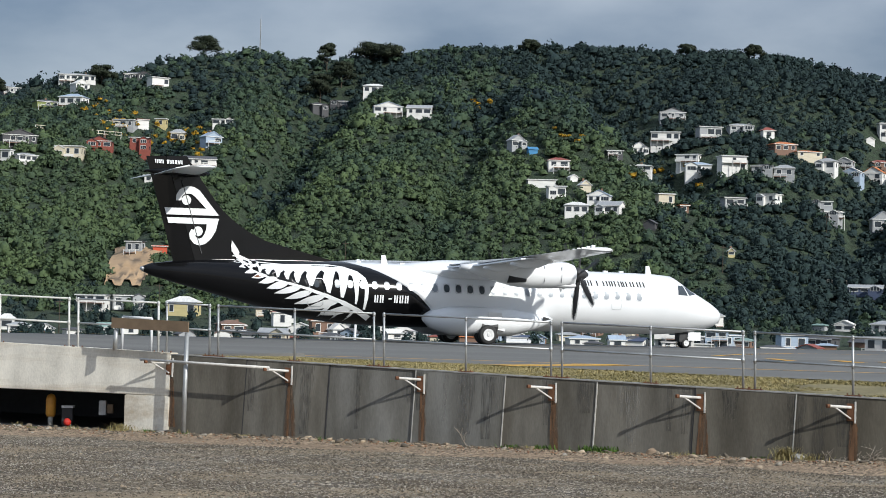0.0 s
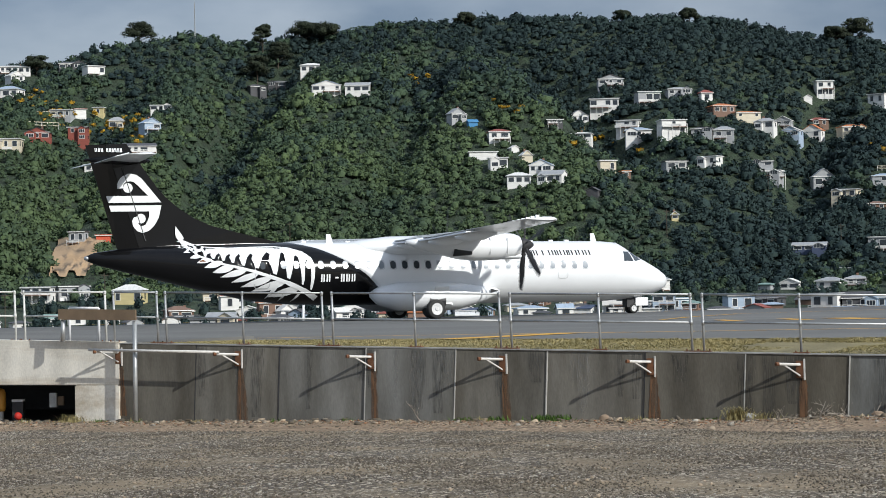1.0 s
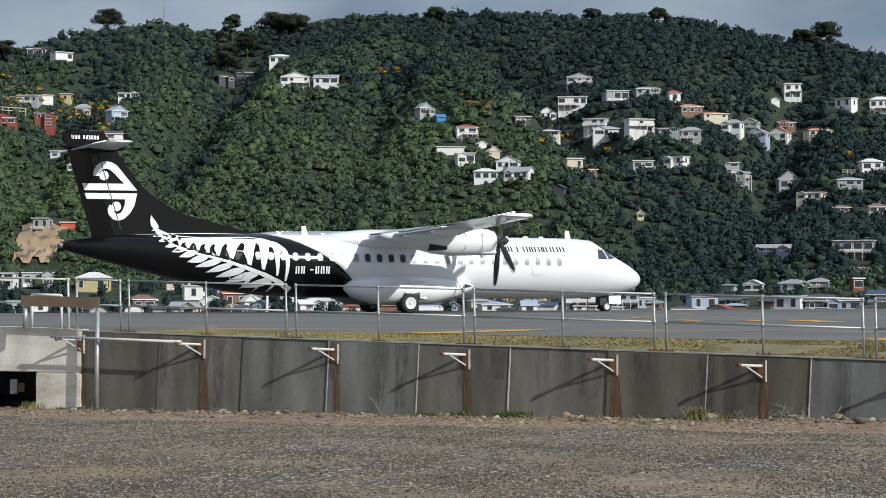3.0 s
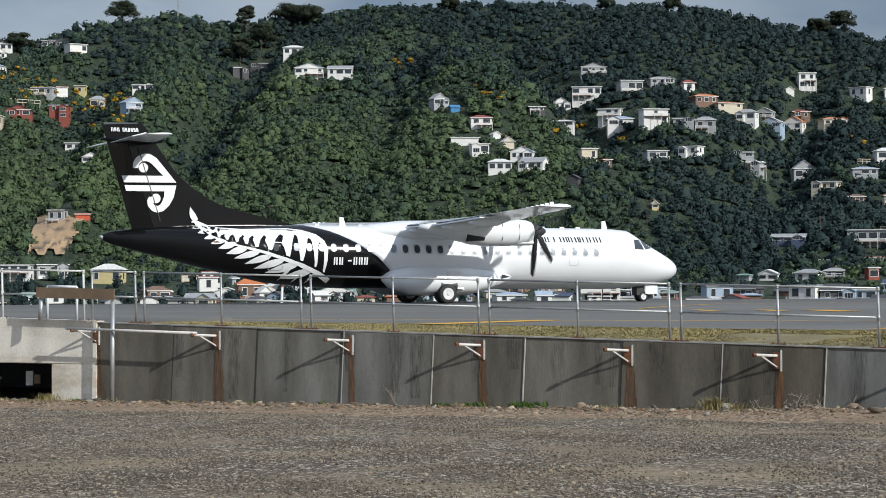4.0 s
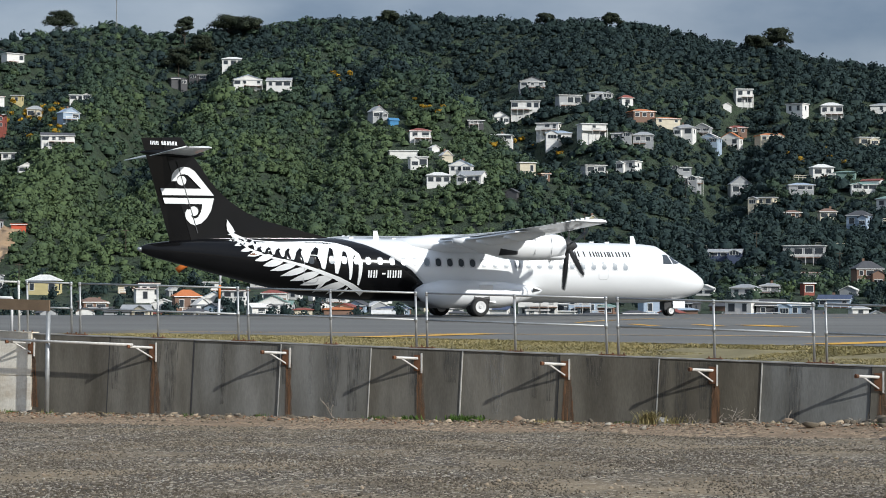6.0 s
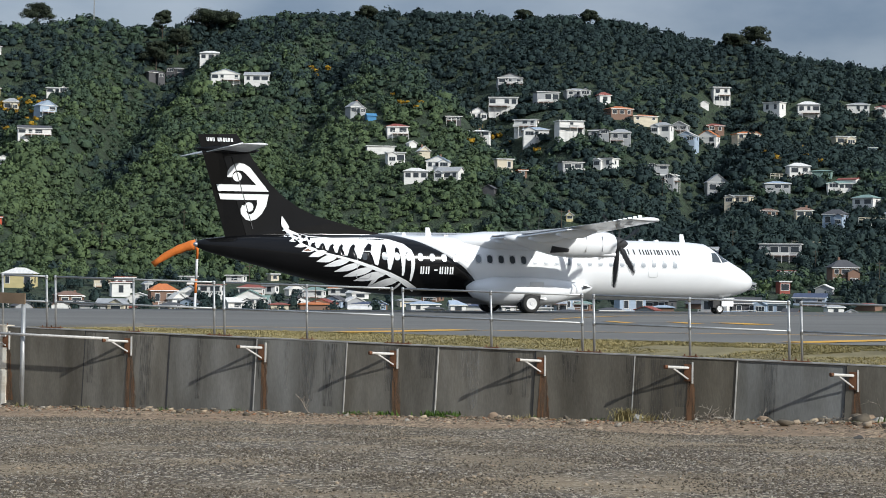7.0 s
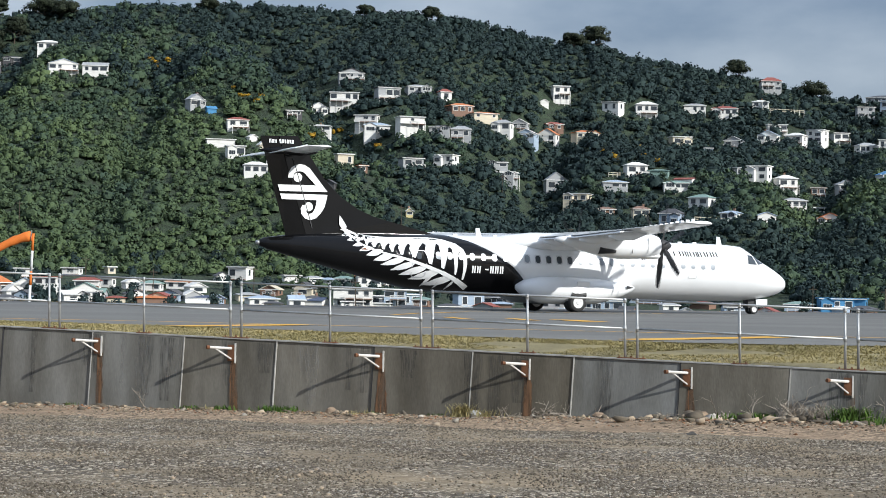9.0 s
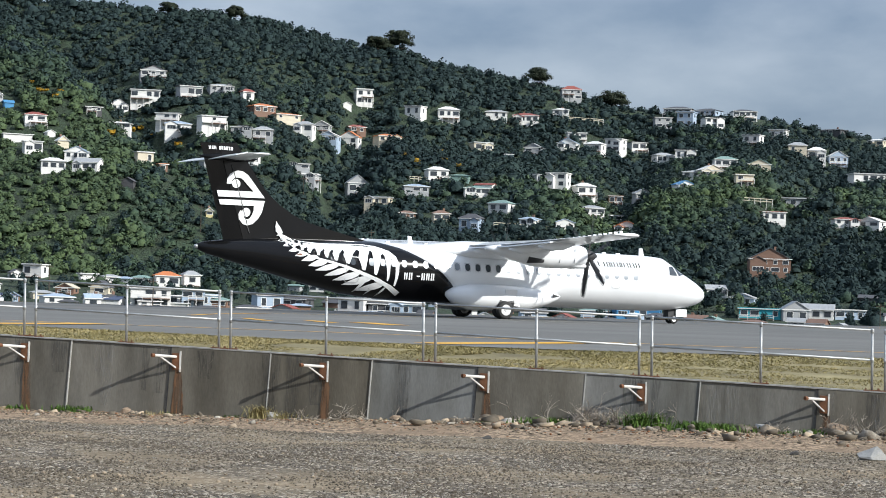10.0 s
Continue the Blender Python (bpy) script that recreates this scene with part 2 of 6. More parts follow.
def bank_h(x, back):
    """Height of the earth bank over the yard, by the distance from the wall; it is heaped higher towards the east."""
    return (0.07 + 0.10 * max(0.0, min(1.0, (x - 5.5) / 4.5))) * max(0.0, min(1.0, (3.4 - back) / 2.4))


def build_bank():
    verts, faces = [], []
    xs = [-20 + 0.4 * i for i in range(121)]
    for x in xs:
        for k in range(7):
            back = 4.2 - 0.7 * k
            y = wall_y(x) - back + 0.12 + 0.6 * noise.noise((x * 0.6, k, 0)) * (1 if k < 4 else 0)
            h = bank_h(x, wall_y(x) - y) + 0.035 * noise.noise((x * 0.9, y * 1.3, 5)) * (0 if k == 0 else 1)
            verts.append((x, y, yard_z(x, y) + (h if k else -0.03)))
    for i in range(len(xs) - 1):
        for j in range(6):
            a = i * 7 + j
            faces.append((a, a + 7, a + 8, a + 1))
    ob = partm("ground_bank", raw("ground_bank", verts, faces), M["earth"], smooth=True)
    tagged(ob, "low bank of brown earth along the wall foot", "ground", kind="structure")


NEAR = [(-200, 112, 0.3), (-30, 61, 0.2), (-6.7, 49.1, 0.13), (0, 45, 0.13), (5.4, 41.6, 0.1), (9.6, 39.6, 0.09), (13.25, 39.4, 0.08), (16.1, 40.1, 0.08), (19.7, 40.3, 0.08), (40, 40.0, 0.05), (240, 30, 0.0)]


def build_runway():
    verts, faces = [], []
    xs = [-200, -120, -60, -30] + [-25 + 2.5 * i for i in range(33)] + [80, 140, 240]
    ks = (0, 0.12, 0.3, 0.6, 1.0)
    for x in xs:
        y0, z0 = lerp(NEAR, x)
        y1 = max(62.0, 93 + 0.5 * x)
        for k in ks:
            y = y0 + (y1 - y0) * k
            verts.append((x, y, z0 + (RUN_Z - z0) * min(1.0, k / 0.3)))
        verts.append((x, y1 + 6, RUN_Z - 3.5))
        verts.append((x, y1 + 22, -7.2))
    m = len(ks) + 2
    for i in range(len(xs) - 1):
        for j in range(m - 1):
            faces.append((i * m + j, (i + 1) * m + j, (i + 1) * m + j + 1, i * m + j + 1))
    r = partm("runway", raw("runway", verts, faces), M["asphalt"], smooth=True)
    tagged(r, "grey asphalt airport runway with yellow lines", "runway", kind="structure")


def run_z(x, y):
    y0, z0 = lerp(NEAR, x)
    y1 = max(62.0, 93 + 0.5 * x)
    return z0 + (RUN_Z - z0) * min(1.0, max(0, (y - y0) / (y1 - y0)) / 0.3)


def build_lines():
    def stripe(points, width):
        verts, faces = [], []
        dense = []
        for p, q in zip(points, points[1:]):
            n = max(2, int(math.hypot(q[0] - p[0], q[1] - p[1]) / 1.5))
            dense += [(p[0] + (q[0] - p[0]) * i / n, p[1] + (q[1] - p[1]) * i / n) for i in range(n)]
        dense.append(points[-1])
        for i, p in enumerate(dense):
            a, b = dense[max(0, i - 1)], dense[min(len(dense) - 1, i + 1)]
            d = Vector((b[0] - a[0], b[1] - a[1], 0)).normalized()
            s = Vector((-d.y, d.x, 0)) * width / 2
            for sg in (-1, 1):
                x, y = p[0] + sg * s.x, p[1] + sg * s.y
                verts.append((x, y, run_z(x, y) + 0.012))
        for i in range(len(dense) - 1):
            faces.append((2 * i, 2 * i + 2, 2 * i + 3, 2 * i + 1))
        return raw("marking", verts, faces)
    spots = [([(-30, 53.0), (-8, 50.3), (0, 49.4), (9, 48.0), (16, 46.6), (40, 41)], 0.24), ([(0.1, 44.6), (3.2, 49.2)], 0.75), ([(9.4, 40.6), (14.3, 45.6)], 0.75),
             ([(7.4, 68), (9.1, 74), (12, 81), (22, 88)], 0.2), ([(8.95, 65.2), (9.15, 61.6)], 0.4), ([(11.0, 64.8), (11.2, 61.6)], 0.5), ([(12.6, 64.2), (13.1, 61.0)], 1.0),
             ([(-30, 84), (60, 112)], 0.14)]
    for pts, w in spots:
        ob = partm("runway_marking", stripe(pts, w), M["yellow"])
        tagged(ob, "worn yellow painted line on the runway", "road marking", kind="structure")


def skyline(az):
    return lerp(SKY, az)[0]


R_TOE, R_TOP = 660.0, 980.0


# gullies down the slope: bearing and share of the height at head and foot, half-width in degrees, depth
GULLIES = [(-4.3, 0.95, -7.9, 0.18, 0.9, 20.0), (1.2, 0.95, 5.2, 0.42, 0.9, 14.0), (-9.0, 0.8, -11.2, 0.15, 0.8, 12.0), (11.5, 0.9, 10.0, 0.2, 0.9, 12.0), (19.0, 0.8, 18.0, 0.1, 0.9, 12.0), (-0.2, 0.75, -2.2, 0.1, 0.8, 11.0), (24.5, 0.8, 22.8, 0.15, 0.8, 9.0)]


def gully(az, k):
    cut = 0.0
    for a0, k0, a1, k1, wide, deep in GULLIES:
        f = (k - k1) / (k0 - k1)
        if -0.25 < f < 1.2:
            mid = a1 + (a0 - a1) * f
            fade = max(0.0, min(1.0, (f + 0.25) * 4, (1.2 - f) * 4))
            cut += deep * fade * math.exp(-((az - mid) / wide) ** 2)
    return cut


def hill_z(az, r):
    h = 1.1 + R_TOP * math.tan(radians(skyline(az))) - 1.5
    x, y = r * math.sin(radians(az)), r * math.cos(radians(az))
    if r < 480:
        return -7.0
    if r < R_TOE:
        k = (r - 480) / (R_TOE - 480)
        return -7.0 + 13.0 * k * k
    k = min(1.0, (r - R_TOE) / (R_TOP - R_TOE))
    s = k * (1.15 - 0.15 * k)
    z = 6.0 + (h - 6.0) * s
    spur = noise.noise((x * 0.007 + 3.1, y * 0.005, 0.5)) * 27 + noise.noise((x * 0.02, y * 0.013, 2.5)) * 11
    z += (spur * 0.8 - gully(az, k)) * 4 * k * (1 - k)
    if r > R_TOP:
        z -= (r - R_TOP) * 0.06
    return z


def on_hill(az, el):
    """The place on the slope that is seen from the eye at this bearing and height angle."""
    lo, hi = 500.0, R_TOP
    t = math.tan(radians(el))
    for r in range(500, int(R_TOP), 4):
        if (hill_z(az, r) - 1.1) / r >= t:
            hi = r
            break
        lo = r
    r = (lo + hi) / 2
    return Vector((r * math.sin(radians(az)), r * math.cos(radians(az)), hill_z(az, r))), r


SKY = [(-30, 5.2), (-20, 5.6), (-14.2, 6.1), (-12, 6.7), (-10.8, 6.7), (-9.5, 7.2), (-7.1, 7.5), (-6, 7.3), (-4.7, 7.36), (-3.0, 7.6),
       (-1.4, 7.8), (1.8, 7.9), (5, 7.8), (8.2, 7.65), (9.5, 7.4), (10.9, 7.06), (11.9, 7.1), (12.7, 6.7), (14.2, 6.45), (16.2, 6.2),
       (17.3, 5.9), (18.1, 5.6), (20.3, 5.45), (21.5, 5.5), (23, 5.3), (24, 5.1), (26, 4.75), (32, 4.3), (42, 3.5)]


def build_hill():
    azs = [-34 + 0.4 * i for i in range(191)]
    rs = [130, 180, 240, 320, 400, 480, 520, 560, 600, 630] + [660 + 10 * i for i in range(33)] + [1000, 1040, 1100, 1300, 2000, 4500]
    verts, faces = [], []
    for r in rs:
        for az in azs:
            z = hill_z(az, r)
            if r > 1100:
                z = hill_z(az, 1100) - (r - 1100) * 0.07
            verts.append((r * math.sin(radians(az)), r * math.cos(radians(az)), z))
    n = len(azs)
    for j in range(len(rs) - 1):
        for i in range(n - 1):
            a = j * n + i
            faces.append((a, a + 1, a + n + 1, a + n))
    g = partm("ground_hill", raw("ground_hill", verts, faces), M["hill"], smooth=True)
    tagged(g, "green scrub-covered hillside rising above the town", "hillside", kind="structure")
    # the rest of the land, out to the horizon on every side
    bm = bmesh.new()
    bmesh.ops.create_circle(bm, cap_ends=True, segments=96, radius=4800)
    for v in bm.verts:
        v.co.z = -7.4
    g = part("ground", bm, M["townground"])
    tagged(g, "flat dull ground of the town beyond the runway", "ground", kind="structure")


def crown_template(rng, quads, size, squash=0.8):
    """A crown: a lumpy dark core and many small leaf sprays standing off it."""
    verts, faces = [], []
    lobes = [(rng.uniform(-0.5, 0.5), rng.uniform(-0.5, 0.5), rng.uniform(-0.25, 0.45), rng.uniform(0.45, 0.72)) for _ in range(5)]
    bm = bmesh.new()
    bmesh.ops.create_icosphere(bm, subdivisions=1, radius=0.66)
    off = Vector((rng.random() * 9, rng.random() * 9, 0))
    bm.verts.index_update()
    for v in bm.verts:
        d = v.co.normalized()
        p = v.co * (1 + 0.42 * noise.noise(d * 1.7 + off) + 0.34 * noise.noise(d * 4.1 + off))
        verts.append((p.x, p.y, p.z * squash))
    for f in bm.faces:
        if f.calc_center_median().z > -0.35:
            faces.append([v.index for v in f.verts] + [-1])
    bm.free()
    for _ in range(quads):
        cx, cy, cz, cr = rng.choice(lobes)
        d = Vector((rng.gauss(0, 1), rng.gauss(0, 1), rng.gauss(0.35, 1))).normalized()
        p = Vector((cx, cy, cz)) + d * cr * rng.uniform(0.75, 1.08)
        p.z *= squash
        nrm = (d + Vector((rng.gauss(0, 0.36), rng.gauss(0, 0.36), rng.gauss(0, 0.36)))).normalized()
        u = nrm.orthogonal().normalized()
        u = Matrix.Rotation(rng.random() * 6.28, 3, nrm) @ u
        w = nrm.cross(u)
        s = size * rng.uniform(0.6, 1.3)
        k = len(verts)
        for a, b in ((-1, -0.6), (0.9, -0.8), (1.1, 0.7), (-0.7, 1)):
            q = p + u * a * s + w * b * s
            verts.append(tuple(q))
        faces.append([k, k + 1, k + 2, k + 3])
    return np.array(verts), faces


def scatter(name, places, templates, material, label, category):
    """One joined mesh of many crowns, each with its own place, size and turn."""
    vs, loops, starts, totals = [], [], [], []
    off, lo = 0, 0
    pre = []
    for tv, tf in templates:
        lp = np.array([i for f in tf for i in f if i >= 0])
        tt = np.array([3 if f[-1] < 0 else 4 for f in tf])
        pre.append((tv, lp, tt))
    for k, (x, y, z, sx, sz, turn) in enumerate(places):
        tv, lp, tt = pre[k % len(pre)]
        c, s = math.cos(turn), math.sin(turn)
        v = np.empty_like(tv)
        v[:, 0] = (tv[:, 0] * c - tv[:, 1] * s) * sx + x
        v[:, 1] = (tv[:, 0] * s + tv[:, 1] * c) * sx + y
        v[:, 2] = tv[:, 2] * sz + z
        vs.append(v), loops.append(lp + off), totals.append(tt)
        off += len(v)
    V, L, T = np.concatenate(vs), np.concatenate(loops), np.concatenate(totals)
    me = bpy.data.meshes.new(name)
    me.vertices.add(len(V)), me.loops.add(len(L)), me.polygons.add(len(T))
    me.vertices.foreach_set("co", V.astype(np.float32).ravel())
    me.loops.foreach_set("vertex_index", L.astype(np.int32))
    me.polygons.foreach_set("loop_start", np.concatenate([[0], np.cumsum(T)[:-1]]).astype(np.int32))
    me.update(calc_edges=True)
    ob = partm(name, me, material)
    tagged(ob, label, category, kind="stuff")
    return ob


def leaf_mat(name, base, light, patch=0.02, grain=1.3):
    m = bpy.data.materials.new(name)
    m.use_nodes = True
    n, l = m.node_tree.nodes, m.node_tree.links
    b = n["Principled BSDF"]
    b.inputs["Roughness"].default_value = 0.8
    b.inputs["Specular IOR Level"].default_value = 0.2
    tc, no, g = n.new("ShaderNodeTexCoord"), n.new("ShaderNodeTexNoise"), n.new("ShaderNodeNewGeometry")
    no.inputs["Scale"].default_value, no.inputs["Detail"].default_value = patch, 6
    l.new(tc.outputs["Object"], no.inputs["Vector"])
    mx = n.new("ShaderNodeMath")
    mx.operation = "MULTIPLY_ADD"
    mx.inputs[1].default_value = 0.24
    l.new(g.outputs["Random Per Island"], mx.inputs[0]), l.new(no.outputs["Fac"], mx.inputs[2])
    r = n.new("ShaderNodeValToRGB")
    r.color_ramp.elements[0].position, r.color_ramp.elements[1].position = 0.35, 1.0
    r.color_ramp.elements[0].color, r.color_ramp.elements[1].color = (*base, 1), (*light, 1)
    fine = n.new("ShaderNodeTexNoise")
    fine.inputs["Scale"].default_value, fine.inputs["Detail"].default_value = grain, 4
    l.new(tc.outputs["Object"], fine.inputs["Vector"])
    m2 = n.new("ShaderNodeMath")
    m2.operation = "MULTIPLY_ADD"
    m2.inputs[1].default_value = 0.7
    l.new(fine.outputs["Fac"], m2.inputs[0]), l.new(mx.outputs[0], m2.inputs[2])
    r.color_ramp.elements[0].position, r.color_ramp.elements[1].position = 0.44, 0.92
    m3 = n.new("ShaderNodeMath")
    m3.operation = "MULTIPLY"
    m3.inputs[1].default_value = 0.7
    l.new(m2.outputs[0], m3.inputs[0])
    l.new(m3.outputs[0], r.inputs["Fac"]), l.new(r.outputs[0], b.inputs["Base Color"])
    bp = n.new("ShaderNodeBump")
    bp.inputs["Strength"].default_value, bp.inputs["Distance"].default_value = 0.8, 0.5 / grain
    l.new(fine.outputs["Fac"], bp.inputs["Height"]), l.new(bp.outputs[0], b.inputs["Normal"])
    return m


# distance haze is painted into the hillside greens as extra blue and raised darks
M["leaf"] = leaf_mat("bush_leaves", (0.031, 0.051, 0.034), (0.090, 0.128, 0.052))
M["leafmid"] = leaf_mat("scrub_leaves", (0.022, 0.040, 0.033), (0.060, 0.091, 0.048))
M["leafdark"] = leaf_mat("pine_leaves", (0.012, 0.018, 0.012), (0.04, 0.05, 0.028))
# leaf green darkened so that cloud shade on the slope is in the colour
M["leafhigh"] = leaf_mat("shade_dark_leaves", (0.012, 0.024, 0.027), (0.028, 0.047, 0.041))
M["leafgold"] = leaf_mat("gorse_flowers", (0.16, 0.10, 0.012), (0.42, 0.25, 0.02))

HOUSE_SPOTS = []


def clear_of_houses(az, r, s):
    for hx, hy, haz, hr, hw in HOUSE_SPOTS:
        if abs(haz - az) < hw * 0.5 + 0.08 and hr - 4 - s * 0.65 < r < hr + 8:
            return False
    return True


# by bearing, how far painted cloud shade darkens the leaves
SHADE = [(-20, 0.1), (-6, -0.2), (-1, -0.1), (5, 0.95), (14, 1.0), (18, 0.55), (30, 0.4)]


def build_forest():
    rng = random.Random(7)
    temps = [crown_template(rng, 52, 0.15) for _ in range(16)]
    light, dark, mid = [], [], []
    for _ in range(19500):
        az = rng.uniform(-16.5, 28.5)
        r = 640 + 355 * rng.random() ** 0.9 - (45 * rng.random() ** 2 if az > 3 or az < -8 else 0)
        x, y = r * math.sin(radians(az)), r * math.cos(radians(az))
        dens = noise.noise((x * 0.02, y * 0.02, 7.0))
        s = rng.uniform(1.5, 3.3) * (1.0 + 0.4 * dens) * (1.4 if rng.random() < 0.08 else 1.0)
        if not clear_of_houses(az, r, s):
            continue
        row = (x, y, hill_z(az, r) + s * rng.uniform(0.25, 0.6), s, s * rng.uniform(0.75, 1.35), rng.random() * 6.28)
        # dark native trees along the foot of the eastern slope; on the high ground and in the gullies, shade painted as
        # darker leaves
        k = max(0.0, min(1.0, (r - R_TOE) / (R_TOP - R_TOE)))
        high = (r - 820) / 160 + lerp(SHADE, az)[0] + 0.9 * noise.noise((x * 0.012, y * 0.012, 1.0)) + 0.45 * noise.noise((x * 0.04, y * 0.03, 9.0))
        # gully darkening is offset to the flank turned away from the sun
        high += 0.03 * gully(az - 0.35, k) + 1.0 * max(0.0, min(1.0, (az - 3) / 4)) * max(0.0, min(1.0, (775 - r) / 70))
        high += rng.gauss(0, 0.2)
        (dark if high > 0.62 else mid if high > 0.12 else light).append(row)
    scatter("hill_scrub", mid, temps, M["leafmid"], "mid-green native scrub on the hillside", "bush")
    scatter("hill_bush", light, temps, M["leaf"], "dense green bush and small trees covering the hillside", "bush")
    scatter("hill_forest", dark, temps, M["leafhigh"], "forest on the hillside, its leaves darkened to carry cloud shade", "forest")


# ---- retaining wall with fence ----
JOINTS = [-7.06, -5.31, -3.456, -1.605, 0.238, 2.046, 3.90, 5.725, 7.543, 9.403, 11.267, 13.209, 15.158, 17.1, 19.05, 21.0, 22.95, 24.9]
PALE_JOINTS = (3, 4, 5, 7, 8, 10, 11, 13, 14)


def build_wall():
    along = Vector((0.9153, -0.4027, -0.0245 * 0.9153))
    wall = tagged(new("wall_retaining"), "dark grey concrete panel retaining wall with rust streaks", "wall", kind="structure")
    xs = JOINTS
    for i, x in enumerate(xs[:-1]):
        bm = bmesh.new()
        z0, z1 = wall_z(x), wall_z(xs[i + 1])
        a, b = Vector((x + 0.011, wall_y(x + 0.011), 0)), Vector((xs[i + 1] - 0.011, wall_y(xs[i + 1] - 0.011), 0))
        nrm = Vector((0.4027, 0.9153, 0)) * 0.18
        push = Vector((0.4027, 0.9153, 0)) * (0.012 * ((i * 7) % 3))
        lean = -0.052
        vs = []
        for p, top in ((a, z0), (b, z1)):
            for off in (push, push + nrm):
                for z in (-1.9, top - 0.025):
                    vs.append(bm.verts.new(p + off + Vector((lean * (top - z) * 0.9, lean * (top - z) * -0.4, z))))
        for f in ((0, 1, 5, 4), (2, 6, 7, 3), (0, 2, 3, 1), (4, 5, 7, 6), (1, 3, 7, 5), (0, 4, 6, 2)):
            bm.faces.new([vs[k] for k in f])
        bmesh.ops.recalc_face_normals(bm, faces=bm.faces)
        part("panel", bm, M["concrete"], wall)
        bm = bmesh.new()
        half = (xs[i + 1] - x) * 0.5472
        box(bm, -half, -0.008, -0.024, half, 0.22, 0.0)
        c = part("coping", bm, M["edge"], wall, "pale worn concrete edge")
        mid = (x + xs[i + 1]) / 2
        c.matrix_basis = Matrix.Translation((mid, wall_y(mid), wall_z(mid))) @ Matrix.Rotation(math.atan2(0.0245, 1.09), 4, Vector((0.4027, 0.9153, 0))) @ Matrix.Rotation(math.atan2(-0.44, 1), 4, "Z")


def build_fence():
    def spot(x, back=0.1):
        return Vector((x + 0.4027 * back, wall_y(x) + 0.9153 * back, wall_z(x)))
    up = Vector((-0.0225, 0.0, 1.0))
    starts = [-6.03, -2.336, 1.32, 4.957, 8.635, 12.375, 16.25, 20.1, 23.9]
    panels = [(-14.9, -11.39, -9.63), (-9.40, -7.44), (-7.24, -6.23)]
    panels += [(a, (a + b - 0.215) / 2, b - 0.215) for a, b in zip(starts, starts[1:])]
    for posts in panels:
        xa, xb = posts[0], posts[-1]
        white = xb < -7.3
        pipe = M["railpaint"] if white else M["galv"]
        fence = tagged(new("fence_panel"), ("pale painted pipe railing panel standing on the concrete portal" if white else "galvanised pipe railing panel bolted along the wall top"), "fence", group="railing panels on the wall")
        for px in posts:
            bm = bmesh.new()
            b = spot(px)
            tube(bm, b, b + up * 1.1, 0.024, 10)
            part("post", bm, pipe, fence, smooth=True)
            bm = bmesh.new()
            box(bm, -0.15, -0.055, 0.0, 0.15, 0.055, 0.018, Matrix.Translation(b) @ Matrix.Rotation(-0.414, 4, "Z"))
            part("foot_plate", bm, M["rust"], fence, "rusty steel foot plate")
            for dx in (-0.1, 0.1):
                bm = bmesh.new()
                tube(bm, b + Vector((dx, -dx * 0.44, 0.018)), b + Vector((dx, -dx * 0.44, 0.05)), 0.014, 6)
                part("bolt", bm, M["rust"], fence)
            for hh in (1.1, 0.56):
                bm = bmesh.new()
                bmesh.ops.create_uvsphere(bm, u_segments=10, v_segments=6, radius=0.036, matrix=Matrix.Translation(b + up * hh))
                part("knuckle", bm, pipe, fence, smooth=True)
                bm = bmesh.new()
                tube(bm, b + up * (hh - 0.055), b + up * (hh + (0.055 if hh < 1 else 0.0)), 0.031, 10)
                part("collar", bm, pipe, fence, smooth=True)
        for hh in (1.1, 0.56):
            bm = bmesh.new()
            tube(bm, spot(xa) + up * hh, spot(xb) + up * hh, 0.021, 10)
            part("rail", bm, pipe, fence, smooth=True)


# ---- the aircraft: origin under the main wheels, x forward, y to its left ----
FUS = [(-14.45, 3.02, 2.80, 0.10), (-14.2, 3.13, 2.66, 0.22), (-13.2, 3.27, 2.40, 0.38), (-12.0, 3.38, 2.10, 0.56), (-9.9, 3.46, 1.57, 0.93), (-7.6, 3.50, 1.05, 1.24),
       (-6.0, 3.50, 0.88, 1.37), (-4.0, 3.48, 0.78, 1.43), (8.0, 3.46, 0.72, 1.43), (9.2, 3.44, 0.72, 1.40), (9.9, 3.38, 0.76, 1.33), (10.3, 3.16, 0.79, 1.26),
       (10.9, 2.78, 0.85, 1.13), (11.4, 2.53, 0.93, 0.98), (11.9, 2.28, 1.04, 0.80), (12.3, 2.03, 1.18, 0.58), (12.55, 1.83, 1.38, 0.34), (12.67, 1.66, 1.58, 0.06)]


def skin(x, phi, grow=0.0):
    """A point of the fuselage: phi 0 at the top, going round by the right-hand side (-y)."""
    zt, zb, w = lerp(FUS, x)
    zc, hh = (zt + zb) / 2, (zt - zb) / 2
    return Vector((x, -(w + grow) * math.sin(phi), zc + (hh + grow) * math.cos(phi)))


def skin_side(x, z, grow=0.006, side=-1):
    zt, zb, w = lerp(FUS, x)
    zc, hh = (zt + zb) / 2, (zt - zb) / 2
    k = max(-1.0, min(1.0, (z - zc) / hh))
    return Vector((x, side * (w * math.sqrt(max(0, 1 - k * k)) + grow), z))


SWOOP = [(0.7, -1.5), (0.8, -1.6), (1.35, -2.02), (2.15, -2.88), (2.8, -3.92), (3.2, -4.8), (3.5, -6.0), (3.7, -6.3)]


